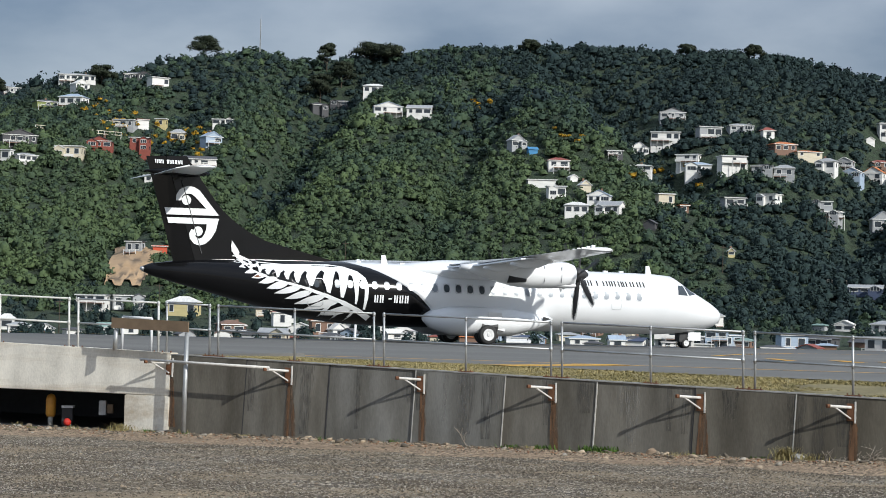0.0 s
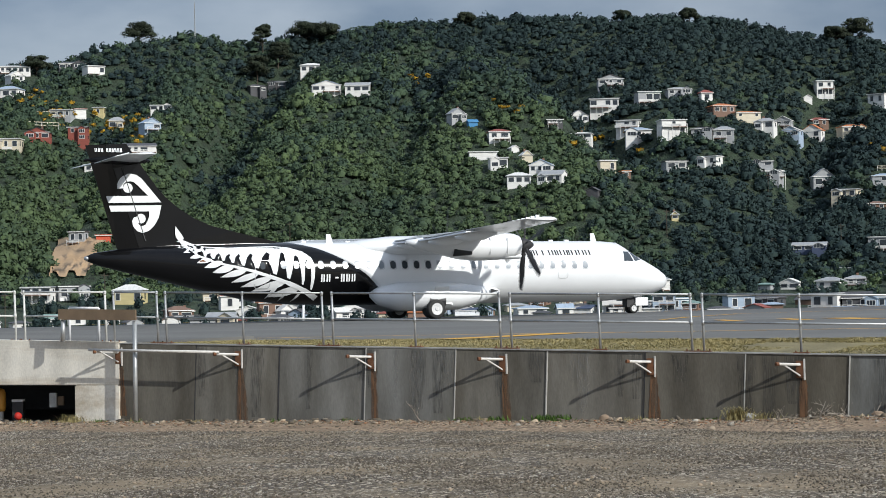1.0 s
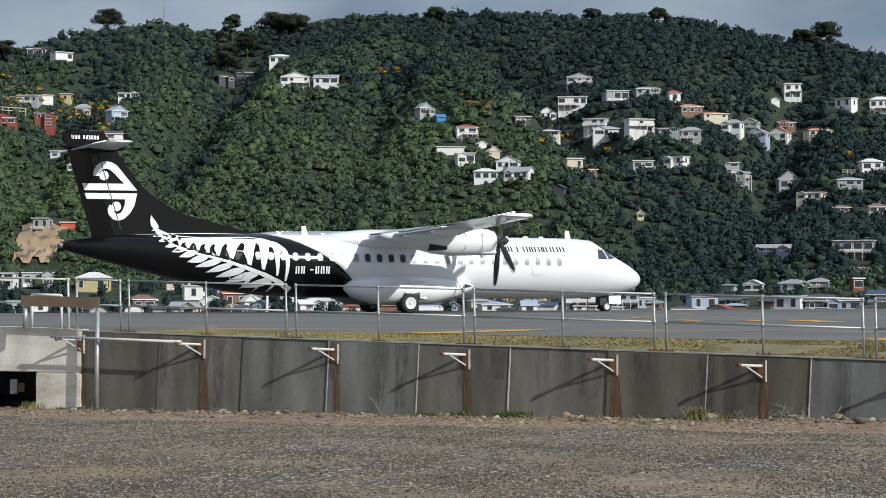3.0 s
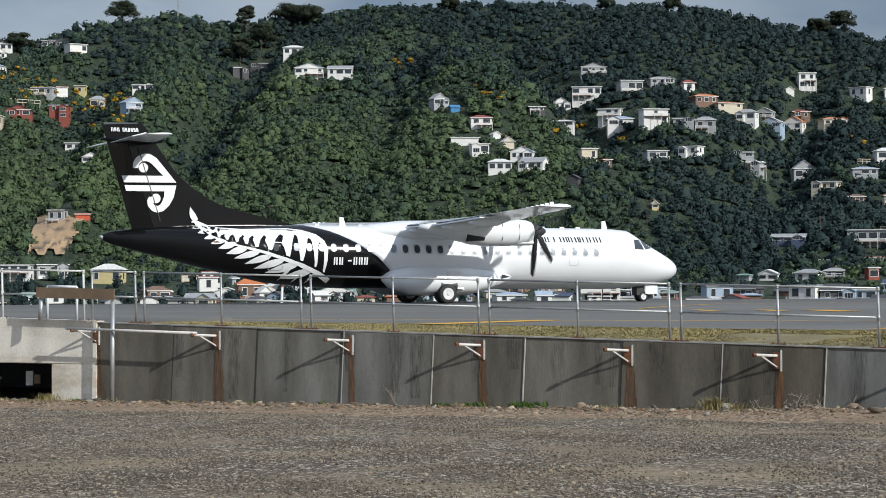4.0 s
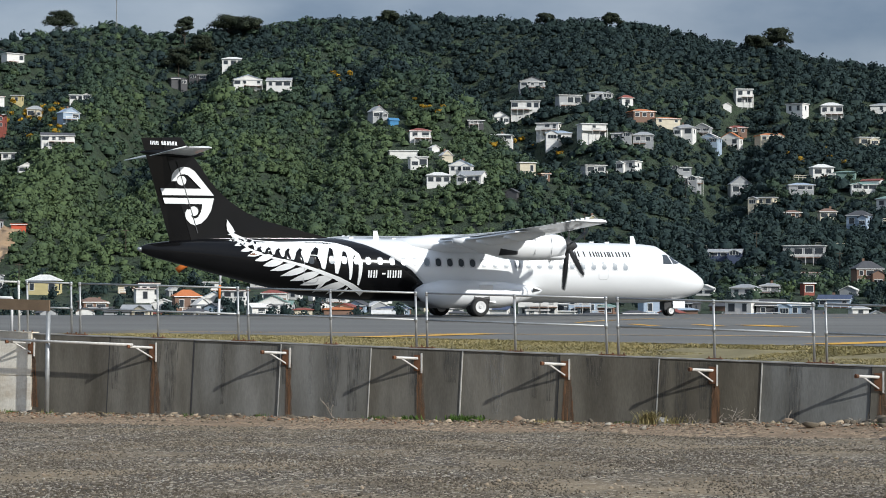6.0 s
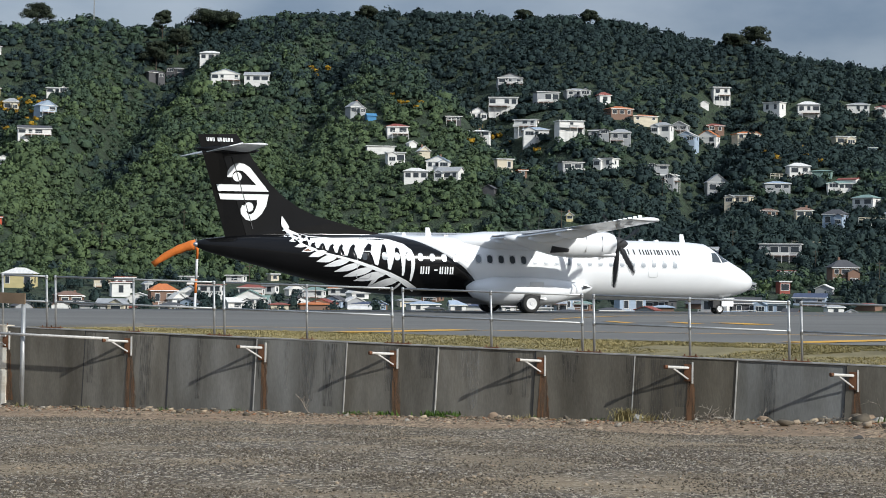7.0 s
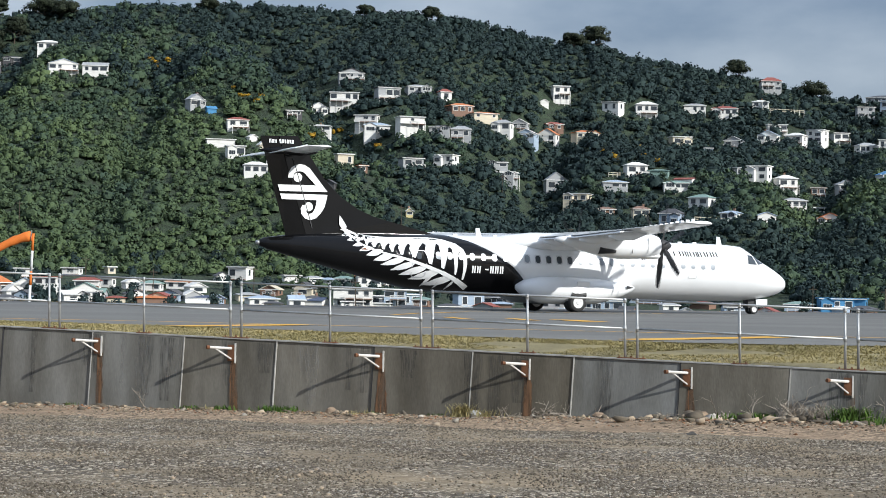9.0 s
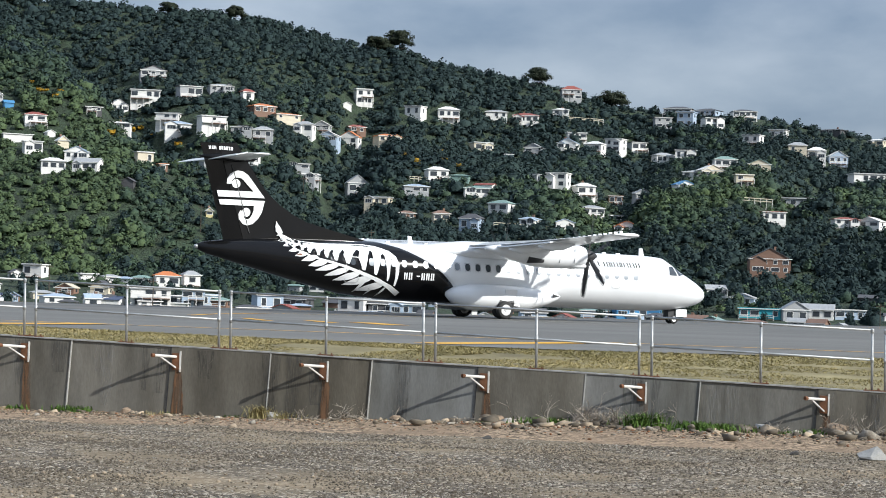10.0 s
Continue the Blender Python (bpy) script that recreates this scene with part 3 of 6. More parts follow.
def build_aircraft():
    plane = tagged(new("aircraft"), "twin-propeller airliner, white front, black tail with silver fern", "aircraft")
    n = 40
    phis = [i * math.tau / n for i in range(n)]

    def edge_x(phi):
        return lerp(SWOOP, skin(-3.5, phi).z)[0]
    rear, front = [], []
    for k in range(31):
        f = k / 30
        rear.append([skin(-14.45 + (edge_x(p) + 14.45) * f, p) for p in phis])
    for k in range(61):
        f = (k / 60)
        f = f if f < 0.7 else 0.7 + (f - 0.7)
        front.append([skin(edge_x(p) + (12.67 - edge_x(p)) * f, p) for p in phis])
    bm = bmesh.new()
    loft(bm, rear)
    part("tail_section", bm, M["black"], plane, "gloss black rear fuselage", True)
    bm = bmesh.new()
    loft(bm, front)
    bmesh.ops.recalc_face_normals(bm, faces=bm.faces)
    part("fuselage", bm, M["white"], plane, "gloss white fuselage", True)

    # fin with dorsal fillet, rudder behind
    def slab(name, outline, t0, t1, material, label=""):
        bm = bmesh.new()
        zs = [p[1] for p in outline]
        lo, hi = min(zs), max(zs)
        sides = []
        for s in (-1, 1):
            sides.append([bm.verts.new((x, s * (t0 + (t1 - t0) * (z - lo) / (hi - lo)) * k, z)) for x, z, k in outline])
        bm.faces.new(sides[0]), bm.faces.new(sides[1][::-1])
        m = len(outline)
        for i in range(m):
            bm.faces.new((sides[0][i], sides[1][i], sides[1][(i + 1) % m], sides[0][(i + 1) % m]))
        bmesh.ops.triangulate(bm, faces=bm.faces)
        bmesh.ops.recalc_face_normals(bm, faces=bm.faces)
        return part(name, bm, material, plane, label)
    fin = [(-13.62, 7.55, 1), (-12.75, 7.60, 0.3), (-12.21, 6.81, 0.3), (-11.44, 5.74, 0.4), (-11.1, 5.38, 0.4), (-10.59, 4.95, 0.4), (-9.9, 4.52, 0.4), (-9.21, 4.22, 0.4), (-8.2, 3.97, 0.4), (-7.06, 3.70, 0.3), (-6.0, 3.46, 0.2), (-12.3, 3.25, 1)]
    slab("fin", fin, 0.17, 0.10, M["black"])
    slab("rudder", [(-14.45, 7.52, 0.2), (-13.65, 7.55, 1), (-12.33, 3.32, 1), (-13.19, 3.26, 0.2)], 0.15, 0.09, M["black"])

    def aerofoil(bm, stations):
        rings = []
        for y, xl, xt, zl, th in stations:
            c = xl - xt
            prof = [(0, 0), (0.03, 0.55), (0.15, 0.95), (0.35, 1.0), (0.65, 0.6), (1, 0.03), (1, -0.03), (0.65, -0.35), (0.35, -0.55), (0.15, -0.55), (0.03, -0.35)]
            rings.append([Vector((xl - f * c, y, zl + k * th * 0.62)) for f, k in prof])
        vs = loft(bm, rings)
        bmesh.ops.recalc_face_normals(bm, faces=bm.faces)

    for s, nm in ((-1, "right"), (1, "left")):
        bm = bmesh.new()
        aerofoil(bm, [(0, 1.25, -1.35, 3.50, 0.42), (s * 4.9, 1.20, -1.35, 3.55, 0.40), (s * 13.2, 0.20, -1.38, 3.88, 0.20), (s * 13.52, 0.0, -1.30, 3.90, 0.12)])
        part("wing", bm, M["white"], plane, smooth=False)
        bm = bmesh.new()
        aerofoil(bm, [(0, -12.15, -13.5, 6.90, 0.20), (s * 3.5, -12.50, -13.62, 6.93, 0.11), (s * 3.68, -12.62, -13.66, 6.93, 0.05)])
        part("tailplane", bm, M["white"], plane)
        # elevator, drooping a little behind its hinge
        bm = bmesh.new()
        rings = []
        for y, x0, x1, z0, z1, th in ((s * 0.25, -13.46, -14.15, 6.91, 6.77, 0.07), (s * 3.5, -13.58, -14.2, 6.94, 6.80, 0.05), (s * 3.66, -13.62, -14.18, 6.94, 6.81, 0.03)):
            rings.append([Vector(q) for q in ((x0, y, z0 + th), (x1, y, z1 + 0.012), (x1, y, z1 - 0.012), (x0, y, z0 - th * 0.6))])
        loft(bm, rings)
        bmesh.ops.recalc_face_normals(bm, faces=bm.faces)
        part("elevator", bm, M["white"], plane, "drooping white elevator")
        # nacelle
        bm = bmesh.new()
        rings = []
        for x, zt, zb, w in ((3.12, 3.50, 2.86, 0.32), (3.04, 3.60, 2.72, 0.46), (2.8, 3.68, 2.64, 0.52), (2.0, 3.74, 2.56, 0.57), (1.0, 3.76, 2.54, 0.58), (0.2, 3.72, 2.62, 0.54), (-0.8, 3.62, 2.86, 0.44), (-1.6, 3.5, 3.1, 0.28), (-2.1, 3.44, 3.25, 0.1)):
            rings.append([Vector((x, s * 4.05 + w * math.sin(a), (zt + zb) / 2 + (zt - zb) / 2 * math.cos(a))) for a in [i * math.tau / 24 for i in range(24)]])
        loft(bm, rings)
        bmesh.ops.recalc_face_normals(bm, faces=bm.faces)
        part("nacelle", bm, M["white"], plane, smooth=True)
        # propeller
        prop = new("propeller")
        prop.parent = plane
        prop.location = (3.35, s * 4.05, 3.2)
        PROPS.append(prop)
        bm = bmesh.new()
        loft(bm, [[Vector((x, r * math.cos(i * math.tau / 16), r * math.sin(i * math.tau / 16))) for i in range(16)] for x, r in ((-0.28, 0.30), (0, 0.29), (0.25, 0.2), (0.42, 0.08), (0.47, 0.01))])
        bmesh.ops.recalc_face_normals(bm, faces=bm.faces)
        part("spinner", bm, M["dark"], prop, "black spinner", True)
        for b in range(6):
            bm = bmesh.new()
            rings = []
            for r, c, tw, th in ((0.25, 0.08, 60, 0.06), (0.6, 0.11, 45, 0.035), (1.1, 0.145, 30, 0.025), (1.6, 0.14, 20, 0.018), (1.9, 0.10, 16, 0.012), (1.965, 0.04, 15, 0.006)):
                a = radians(tw)
                rings.append([Vector((c * u * math.sin(a) + th * v * math.cos(a), c * u * math.cos(a) - th * v * math.sin(a), r)) for u, v in ((-1, 0), (0, 0.7), (1, 0), (0, -0.7))])
            loft(bm, rings)
            bmesh.ops.recalc_face_normals(bm, faces=bm.faces)
            ob = part("blade", bm, M["dark"], prop)
            ob.matrix_basis = Matrix.Rotation(b * math.tau / 6, 4, "X")
    # wheels
    def wheel(name, x, y, r, w):
        wh = new(name)
        wh.parent = plane
        wh.location = (x, y, r + RUN_Z)
        bm = bmesh.new()
        rings = []
        for yy, rr in ((-0.5, 0.6), (-0.5, 0.86), (-0.38, 0.97), (0, 1.0), (0.38, 0.97), (0.5, 0.86), (0.5, 0.6)):
            rings.append([Vector((rr * r * math.cos(i * math.tau / 28), yy * w, rr * r * math.sin(i * math.tau / 28))) for i in range(28)])
        loft(bm, rings, False)
        bmesh.ops.recalc_face_normals(bm, faces=bm.faces)
        part("tyre", bm, M["tyre"], wh, smooth=True)
        bm = bmesh.new()
        for sgn in (-1, 1):
            rings = [[Vector((rr * r * math.cos(i * math.tau / 20), sgn * yy * w, rr * r * math.sin(i * math.tau / 20))) for i in range(20)] for yy, rr in ((0.40, 0.63), (0.52, 0.6), (0.50, 0.45), (0.44, 0.22), (0.56, 0.16), (0.56, 0.02))]
            loft(bm, rings)
        bmesh.ops.recalc_face_normals(bm, faces=bm.faces)
        part("rim", bm, M["hub"], wh, smooth=False)
        WHEELS.append((wh, r))
    for s in (-1, 1):
        for dy in (-0.22, 0.22):
            wheel("main_wheel", 0.0, s * 2.05 + dy, 0.42, 0.25)
    for dy in (-0.16, 0.16):
        wheel("nose_wheel", 10.8, dy, 0.23, 0.16)
    return plane


PROPS, WHEELS = [], []


# ---- houses: bearing, height angle of the base, width and height as angles, then wall, roof and shape ----
TONES = dict(w=(0.72, 0.71, 0.68), c=(0.58, 0.52, 0.40), g=(0.34, 0.35, 0.36), d=(0.075, 0.075, 0.08), r=(0.26, 0.07, 0.05), n=(0.20, 0.12, 0.085), y=(0.55, 0.47, 0.24),
             b=(0.34, 0.42, 0.52), B=(0.06, 0.22, 0.42), o=(0.20, 0.24, 0.08), O=(0.52, 0.17, 0.055), R=(0.55, 0.10, 0.05), t=(0.20, 0.30, 0.27), T=(0.05, 0.35, 0.42), D=(0.06, 0.08, 0.14))
NAMES = dict(w="white", c="cream", g="grey", d="dark grey", r="dark red", n="brown", y="pale yellow", b="pale blue", B="bright blue", o="olive green", O="orange", R="red", t="green-grey", T="teal", D="navy blue")
WALLS = {k: mat("wall_" + v.replace(" ", "_").replace("-", "_"), TONES[k], 0.8, 0, 0.85, 1.08, 0.3, 6, 0.1, stretch=(1, 1, 4)) for k, v in NAMES.items()}
ROOFS = {k: mat("roof_" + v.replace(" ", "_").replace("-", "_"), TONES[k], 0.6, 0, 0.75, 1.1, 0.4, 5, 0.3, stretch=(4, 1, 1)) for k, v in NAMES.items()}
PANE = mat("window_glass_far", (0.035, 0.042, 0.05), 0.15, 0, 0.7, 1.4, 0.3, 4, 0.0)


def house_extras(ob, az, w, d, hb, fh, floors, wall, roof):
    """A projecting front wing with its own gable, or a timber deck on posts, and a pale gutter board."""
    rng = random.Random(int(az * 100) + int(w * 10))
    x, y = w / 2, d / 2
    bm = bmesh.new()
    box(bm, -x - 0.47, -y - 0.50, hb - 0.12, x + 0.47, -y - 0.452, hb + 0.12)
    part("gutter_board", bm, WALLS["w" if roof != "w" else "g"], ob)
    pick = rng.random()
    side = rng.choice((-1, 1))
    if pick < 0.35 and w > 6:
        ww, out, h2 = w * rng.uniform(0.36, 0.5), rng.uniform(1.4, 2.6), hb * rng.uniform(0.72, 0.9)
        cx = side * (x - ww / 2 - 0.05)
        rise = ww * 0.26
        bm = bmesh.new()
        box(bm, cx - ww / 2, -y - out, -5.0, cx + ww / 2, -y - 0.004, h2)
        bm.faces.new([bm.verts.new(v) for v in ((cx - ww / 2, -y - out, h2), (cx + ww / 2, -y - out, h2), (cx, -y - out, h2 + rise))])
        part("front_wing", bm, WALLS[wall], ob)
        bm = bmesh.new()
        for sg in (-1, 1):
            e = 0.3
            low, top = (cx + sg * (ww / 2 + e), h2 - rise * e / (ww / 2)), (cx, h2 + rise)
            vs = [bm.verts.new((px, py, pz + dz)) for dz in (0.02, 0.2) for px, pz, py in ((*low, -y - out - e), (*low, -y + 0.3), (*top, -y + 0.3), (*top, -y - out - e))]
            for f in ((0, 1, 2, 3), (7, 6, 5, 4), (0, 4, 5, 1), (1, 5, 6, 2), (2, 6, 7, 3), (3, 7, 4, 0)):
                bm.faces.new([vs[i] for i in f])
        bmesh.ops.recalc_face_normals(bm, faces=bm.faces)
        part("wing_roof", bm, ROOFS[roof], ob)
        for fl in range(max(1, round(h2 / 3.0))):
            z0 = fl * h2 / max(1, round(h2 / 3.0)) + 0.8
            bm = bmesh.new()
            box(bm, cx - ww * 0.36, -y - out - 0.06, z0 - 0.12, cx + ww * 0.36, -y - out + 0.03, z0 + 1.42)
            win = part("window", bm, WALLS["w" if wall != "w" else "g"], ob)
            for q in (-1, 0, 1):
                bm = bmesh.new()
                box(bm, cx + ww * (q * 0.23 - 0.10), -y - out - 0.09, z0, cx + ww * (q * 0.23 + 0.10), -y - out - 0.061, z0 + 1.3)
                part("pane", bm, PANE, win)
    elif pick < 0.8 and w > 5:
        zf, out = (floors - 1) * fh, rng.uniform(1.6, 2.4)
        x0, x1 = (-x, x * rng.uniform(0.2, 0.9)) if side < 0 else (-x * rng.uniform(0.2, 0.9), x)
        bm = bmesh.new()
        box(bm, x0, -y - out, zf - 0.2, x1, -y - 0.01, zf)
        deck = part("deck", bm, WALLS["n"], ob, "brown timber deck")
        cnt = max(2, int((x1 - x0) / 2.2))
        for i in range(cnt + 1):
            px = x0 + 0.08 + (x1 - x0 - 0.16) * i / cnt
            bm = bmesh.new()
            box(bm, px - 0.08, -y - out - 0.03, -5.0, px + 0.08, -y - out + 0.13, zf + 1.0)
            part("post", bm, WALLS["w"], deck)
        for zz in (zf + 0.5, zf + 1.0):
            bm = bmesh.new()
            box(bm, x0, -y - out - 0.06, zz - 0.07, x1, -y - out - 0.031, zz + 0.07)
            part("rail", bm, WALLS["w"], deck)


def house(az, el, wa, ha, code, rng, deep=0.75):
    wall, roof, kind = code
    p, r = on_hill(az, el)
    w, h = r * radians(wa), r * radians(ha) * (0.86 if el > 1.2 else 1.0)
    turn = -az + rng.uniform(-28, 28)
    turned = abs(math.cos(radians(turn + az))) + deep * abs(math.sin(radians(turn + az)))
    w = w / turned
    d = max(3.0, w * deep)
    shape = {"h": "hipped", "g": "gabled", "s": "gabled", "f": "flat"}[kind]
    ob = tagged(new("house"), f"{NAMES[wall]} house with {NAMES[roof]} {shape} roof among trees", "house", group="houses of the suburb")
    ob.matrix_basis = pose(p.x, p.y, p.z, 0, 0, turn)
    rh = {"h": 0.32, "g": 0.42, "s": 0.36, "f": 0.06}[kind] * h
    if kind == "g":
        rh = min(rh, w * 0.42)
    hb = h - rh
    x, y = w / 2, d / 2
    bm = bmesh.new()
    box(bm, -x, -y, -5.0, x, y, hb)
    if kind in "gs":
        for s in (-1, 1):
            if kind == "g":
                tri = [(-x, s * y, hb), (x, s * y, hb), (0, s * y, hb + rh)]
            else:
                tri = [(s * x, -y, hb), (s * x, y, hb), (s * x, 0, hb + rh)]
            bm.faces.new([bm.verts.new(v) for v in tri])
    part("wall", bm, WALLS[wall], ob)
    bm = bmesh.new()
    o = 0.45
    if kind == "f":
        box(bm, -x - o, -y - o, hb + 0.002, x + o, y + o, hb + max(0.3, rh))
    elif kind == "h":
        k = max(0.0, x - y) if x > y else 0.0
        k2 = max(0.0, y - x)
        low = [bm.verts.new(v) for v in ((-x - o, -y - o, hb), (x + o, -y - o, hb), (x + o, y + o, hb), (-x - o, y + o, hb))]
        rim = [bm.verts.new((v.co.x, v.co.y, hb + 0.18)) for v in low]
        t1, t2 = (bm.verts.new((-k - 0.3, -k2, hb + rh)), bm.verts.new((k + 0.3, k2, hb + rh)))
        bm.faces.new(low[::-1])
        for i in range(4):
            bm.faces.new((low[i], low[(i + 1) % 4], rim[(i + 1) % 4], rim[i]))
        bm.faces.new((rim[0], rim[1], t2, t1)), bm.faces.new((rim[1], rim[2], t2)), bm.faces.new((rim[2], rim[3], t1, t2)), bm.faces.new((rim[3], rim[0], t1))
    else:
        # two slabs that meet at the ridge
        for s in (-1, 1):
            half, run = (x, y) if kind == "g" else (y, x)
            e = 0.35
            drop = rh / half * e
            pts = [(s * (half + e), -run - e, hb - drop), (s * (half + e), run + e, hb - drop), (0, run + e, hb + rh), (0, -run - e, hb + rh)]
            if kind == "s":
                pts = [(b, a, c) for a, b, c in pts]
            lo = [bm.verts.new((a, b, c + 0.01)) for a, b, c in pts]
            hi = [bm.verts.new((a, b, c + 0.2)) for a, b, c in pts]
            bm.faces.new(lo), bm.faces.new(hi[::-1])
            for i in range(4):
                bm.faces.new((lo[i], lo[(i + 1) % 4], hi[(i + 1) % 4], hi[i]))
    bmesh.ops.recalc_face_normals(bm, faces=bm.faces)
    part("roof", bm, ROOFS[roof], ob, f"{NAMES[roof]} roof")
    # windows, storey by storey, on the front and the sunny side
    floors = max(1, round(hb / 3.0))
    fh = hb / floors
    if hb < 1.7:
        return
    for fl in range(floors):
        n = max(1, int(w / 2.8))
        for i in range(n):
            if rng.random() < 0.12:
                continue
            cx = -x + w * (i + 0.5) / n
            ww = min(w / n * 0.4, rng.choice((0.6, 0.9, 1.3)))
            zb = fl * fh + fh * 0.30
            bm = bmesh.new()
            box(bm, cx - ww - 0.14, -y - 0.06, zb - 0.14, cx + ww + 0.14, -y + 0.05, zb + fh * 0.5 + 0.14)
            win = part("window", bm, WALLS["w" if wall != "w" else "g"], ob)
            bm = bmesh.new()
            box(bm, cx - ww, -y - 0.09, zb, cx + ww, -y - 0.061, zb + fh * 0.5)
            part("pane", bm, PANE, win)
        for i in range(max(1, int(d / 3.5))):
            cy = -y + d * (i + 0.5) / max(1, int(d / 3.5))
            bm = bmesh.new()
            box(bm, x - 0.05, cy - 0.55, fl * fh + fh * 0.32, x + 0.06, cy + 0.55, fl * fh + fh * 0.8)
            part("window", bm, PANE, ob)
    house_extras(ob, az, w, d, hb, fh, floors, wall, roof)
    if kind == "f" and w > 9 and wall in "wcg":
        bm = bmesh.new()
        zf = (floors - 1) * fh
        box(bm, -x, -y - 1.4, zf - 0.1, x * 0.5, -y - 0.002, zf + 0.08)
        box(bm, -x, -y - 1.4, zf + 0.08, x * 0.5, -y - 1.32, zf + 0.95)
        part("balcony", bm, WALLS["w"], ob)
    if rng.random() < 0.25 and kind != "f":
        bm = bmesh.new()
        cx = rng.uniform(-0.5, 0.5) * x
        box(bm, cx - 0.35, y * 0.2 - 0.35, hb + 0.3, cx + 0.35, y * 0.2 + 0.35, hb + rh + 0.8)
        part("chimney", bm, WALLS["n"], ob)


def build_houses():
    rng = random.Random(11)
    # more roofs of the low-lying streets, mostly hidden behind the runway's edge
    more = []
    for i in range(58):
        az = -15 + 0.74 * i + rng.uniform(-0.3, 0.3)
        more.append((az, rng.uniform(-0.75, -0.45), rng.uniform(0.5, 0.85), rng.uniform(0.2, 0.34), rng.choice("wwwgcbgn") + rng.choice("gdwrtbgdn") + rng.choice("hgsh")))
    for az, el, wa, ha, code in ON_HILL + IN_TOWN + more:
        p, r = on_hill(az, el)
        HOUSE_SPOTS.append((p.x, p.y, az, r, wa))
        house(az, el, wa, ha, code, rng)
ON_HILL_1 = [
    (-12.09, 6.44, 1.04, 0.31, "wgh"), (-12.0, 6.19, 0.55, 0.36, "wwg"), (-12.15, 5.78, 0.84, 0.42, "wbh"), (-12.93, 5.69, 0.76, 0.28, "odh"),
    (-13.92, 6.01, 0.58, 0.23, "gdf"), (-10.42, 6.55, 0.75, 0.29, "ddh"), (-9.82, 6.42, 0.63, 0.28, "wwf"), (-11.24, 6.58, 0.45, 0.23, "ddh"),
    (-13.66, 4.65, 1.04, 0.45, "ddg"), (-13.95, 4.16, 0.36, 0.36, "wwf"), (-13.47, 4.2, 0.73, 0.29, "wgh"), (-12.21, 4.36, 0.84, 0.36, "cwf"),
    (-11.37, 4.61, 0.73, 0.39, "rdg"), (-10.26, 4.63, 0.60, 0.47, "rdf"), (-9.68, 5.3, 0.34, 0.26, "ywf"), (-9.19, 4.88, 0.45, 0.41, "cgh"),
    (-8.27, 4.84, 0.63, 0.39, "bbg"), (-7.95, 5.4, 0.58, 0.18, "wwf"), (-8.57, 4.21, 0.94, 0.32, "wds"), (-10.22, 5.25, 0.36, 0.26, "wrf"),
    (-10.69, 5.23, 0.70, 0.26, "gwf"), (-3.65, 6.45, 0.62, 0.34, "wwh"), (-3.24, 5.86, 0.84, 0.37, "wbg"), (-2.32, 5.85, 0.75, 0.34, "wgs"),
]
ON_HILL_2 = [
    (-5.26, 5.91, 0.55, 0.29, "ddh"), (-4.59, 6.0, 0.58, 0.23, "ddh"), (-10.31, 1.71, 0.55, 0.39, "gdf"), (-9.61, 1.7, 0.42, 0.18, "RRf"),
]
ON_HILL_3 = [
    (-9.84, 3.74, 0.55, 0.23, "wwf"), (-9.42, 3.38, 0.49, 0.32, "wwg"),
]
ON_HILL_4 = [
    (0.47, 4.95, 0.53, 0.42, "ggg"), (0.94, 4.82, 0.31, 0.19, "BBs"), (1.69, 4.48, 0.65, 0.36, "wrh"), (1.22, 3.94, 0.86, 0.13, "wwf"),
    (1.65, 3.58, 0.57, 0.37, "wwf"), (2.12, 4.14, 0.29, 0.19, "wwg"), (2.46, 3.84, 0.39, 0.36, "cwg"), (2.9, 3.48, 0.71, 0.42, "wbg"),
    (2.24, 3.17, 0.70, 0.41, "wwh"), (3.23, 3.17, 0.84, 0.42, "wgs"), (3.96, 4.83, 0.58, 0.41, "wgg"), (4.91, 5.87, 0.76, 0.36, "gdg"),
    (4.75, 5.31, 0.84, 0.31, "wgf"), (5.96, 5.4, 0.76, 0.37, "gdf"), (6.83, 5.52, 0.75, 0.29, "ggh"), (7.61, 5.38, 0.41, 0.37, "wrh"),
    (8.04, 5.04, 0.81, 0.34, "nOh"), (8.7, 4.87, 0.91, 0.24, "cOh"), (4.04, 4.4, 0.70, 0.23, "wwh"), (5.44, 4.68, 0.78, 0.24, "wgf"),
    (5.68, 4.39, 0.76, 0.36, "wbh"), (6.63, 4.46, 0.84, 0.47, "wwf"), (7.5, 4.4, 0.62, 0.24, "gdh"), (8.11, 4.32, 0.58, 0.41, "ggh"),
]
ON_HILL_5 = [
    (4.76, 3.44, 0.55, 0.41, "cgf"), (5.29, 3.28, 0.29, 0.23, "nOf"), (6.68, 3.41, 0.73, 0.31, "gdf"), (7.72, 3.57, 0.68, 0.29, "wwf"),
    (4.37, 2.84, 0.41, 0.26, "ddg"), (6.66, 2.04, 0.21, 0.26, "ywg"), (9.41, 3.15, 0.66, 0.19, "gwf"), (3.29, 4.85, 0.49, 0.16, "ddf"),
    (9.17, 3.44, 0.55, 0.16, "gdf"),
]
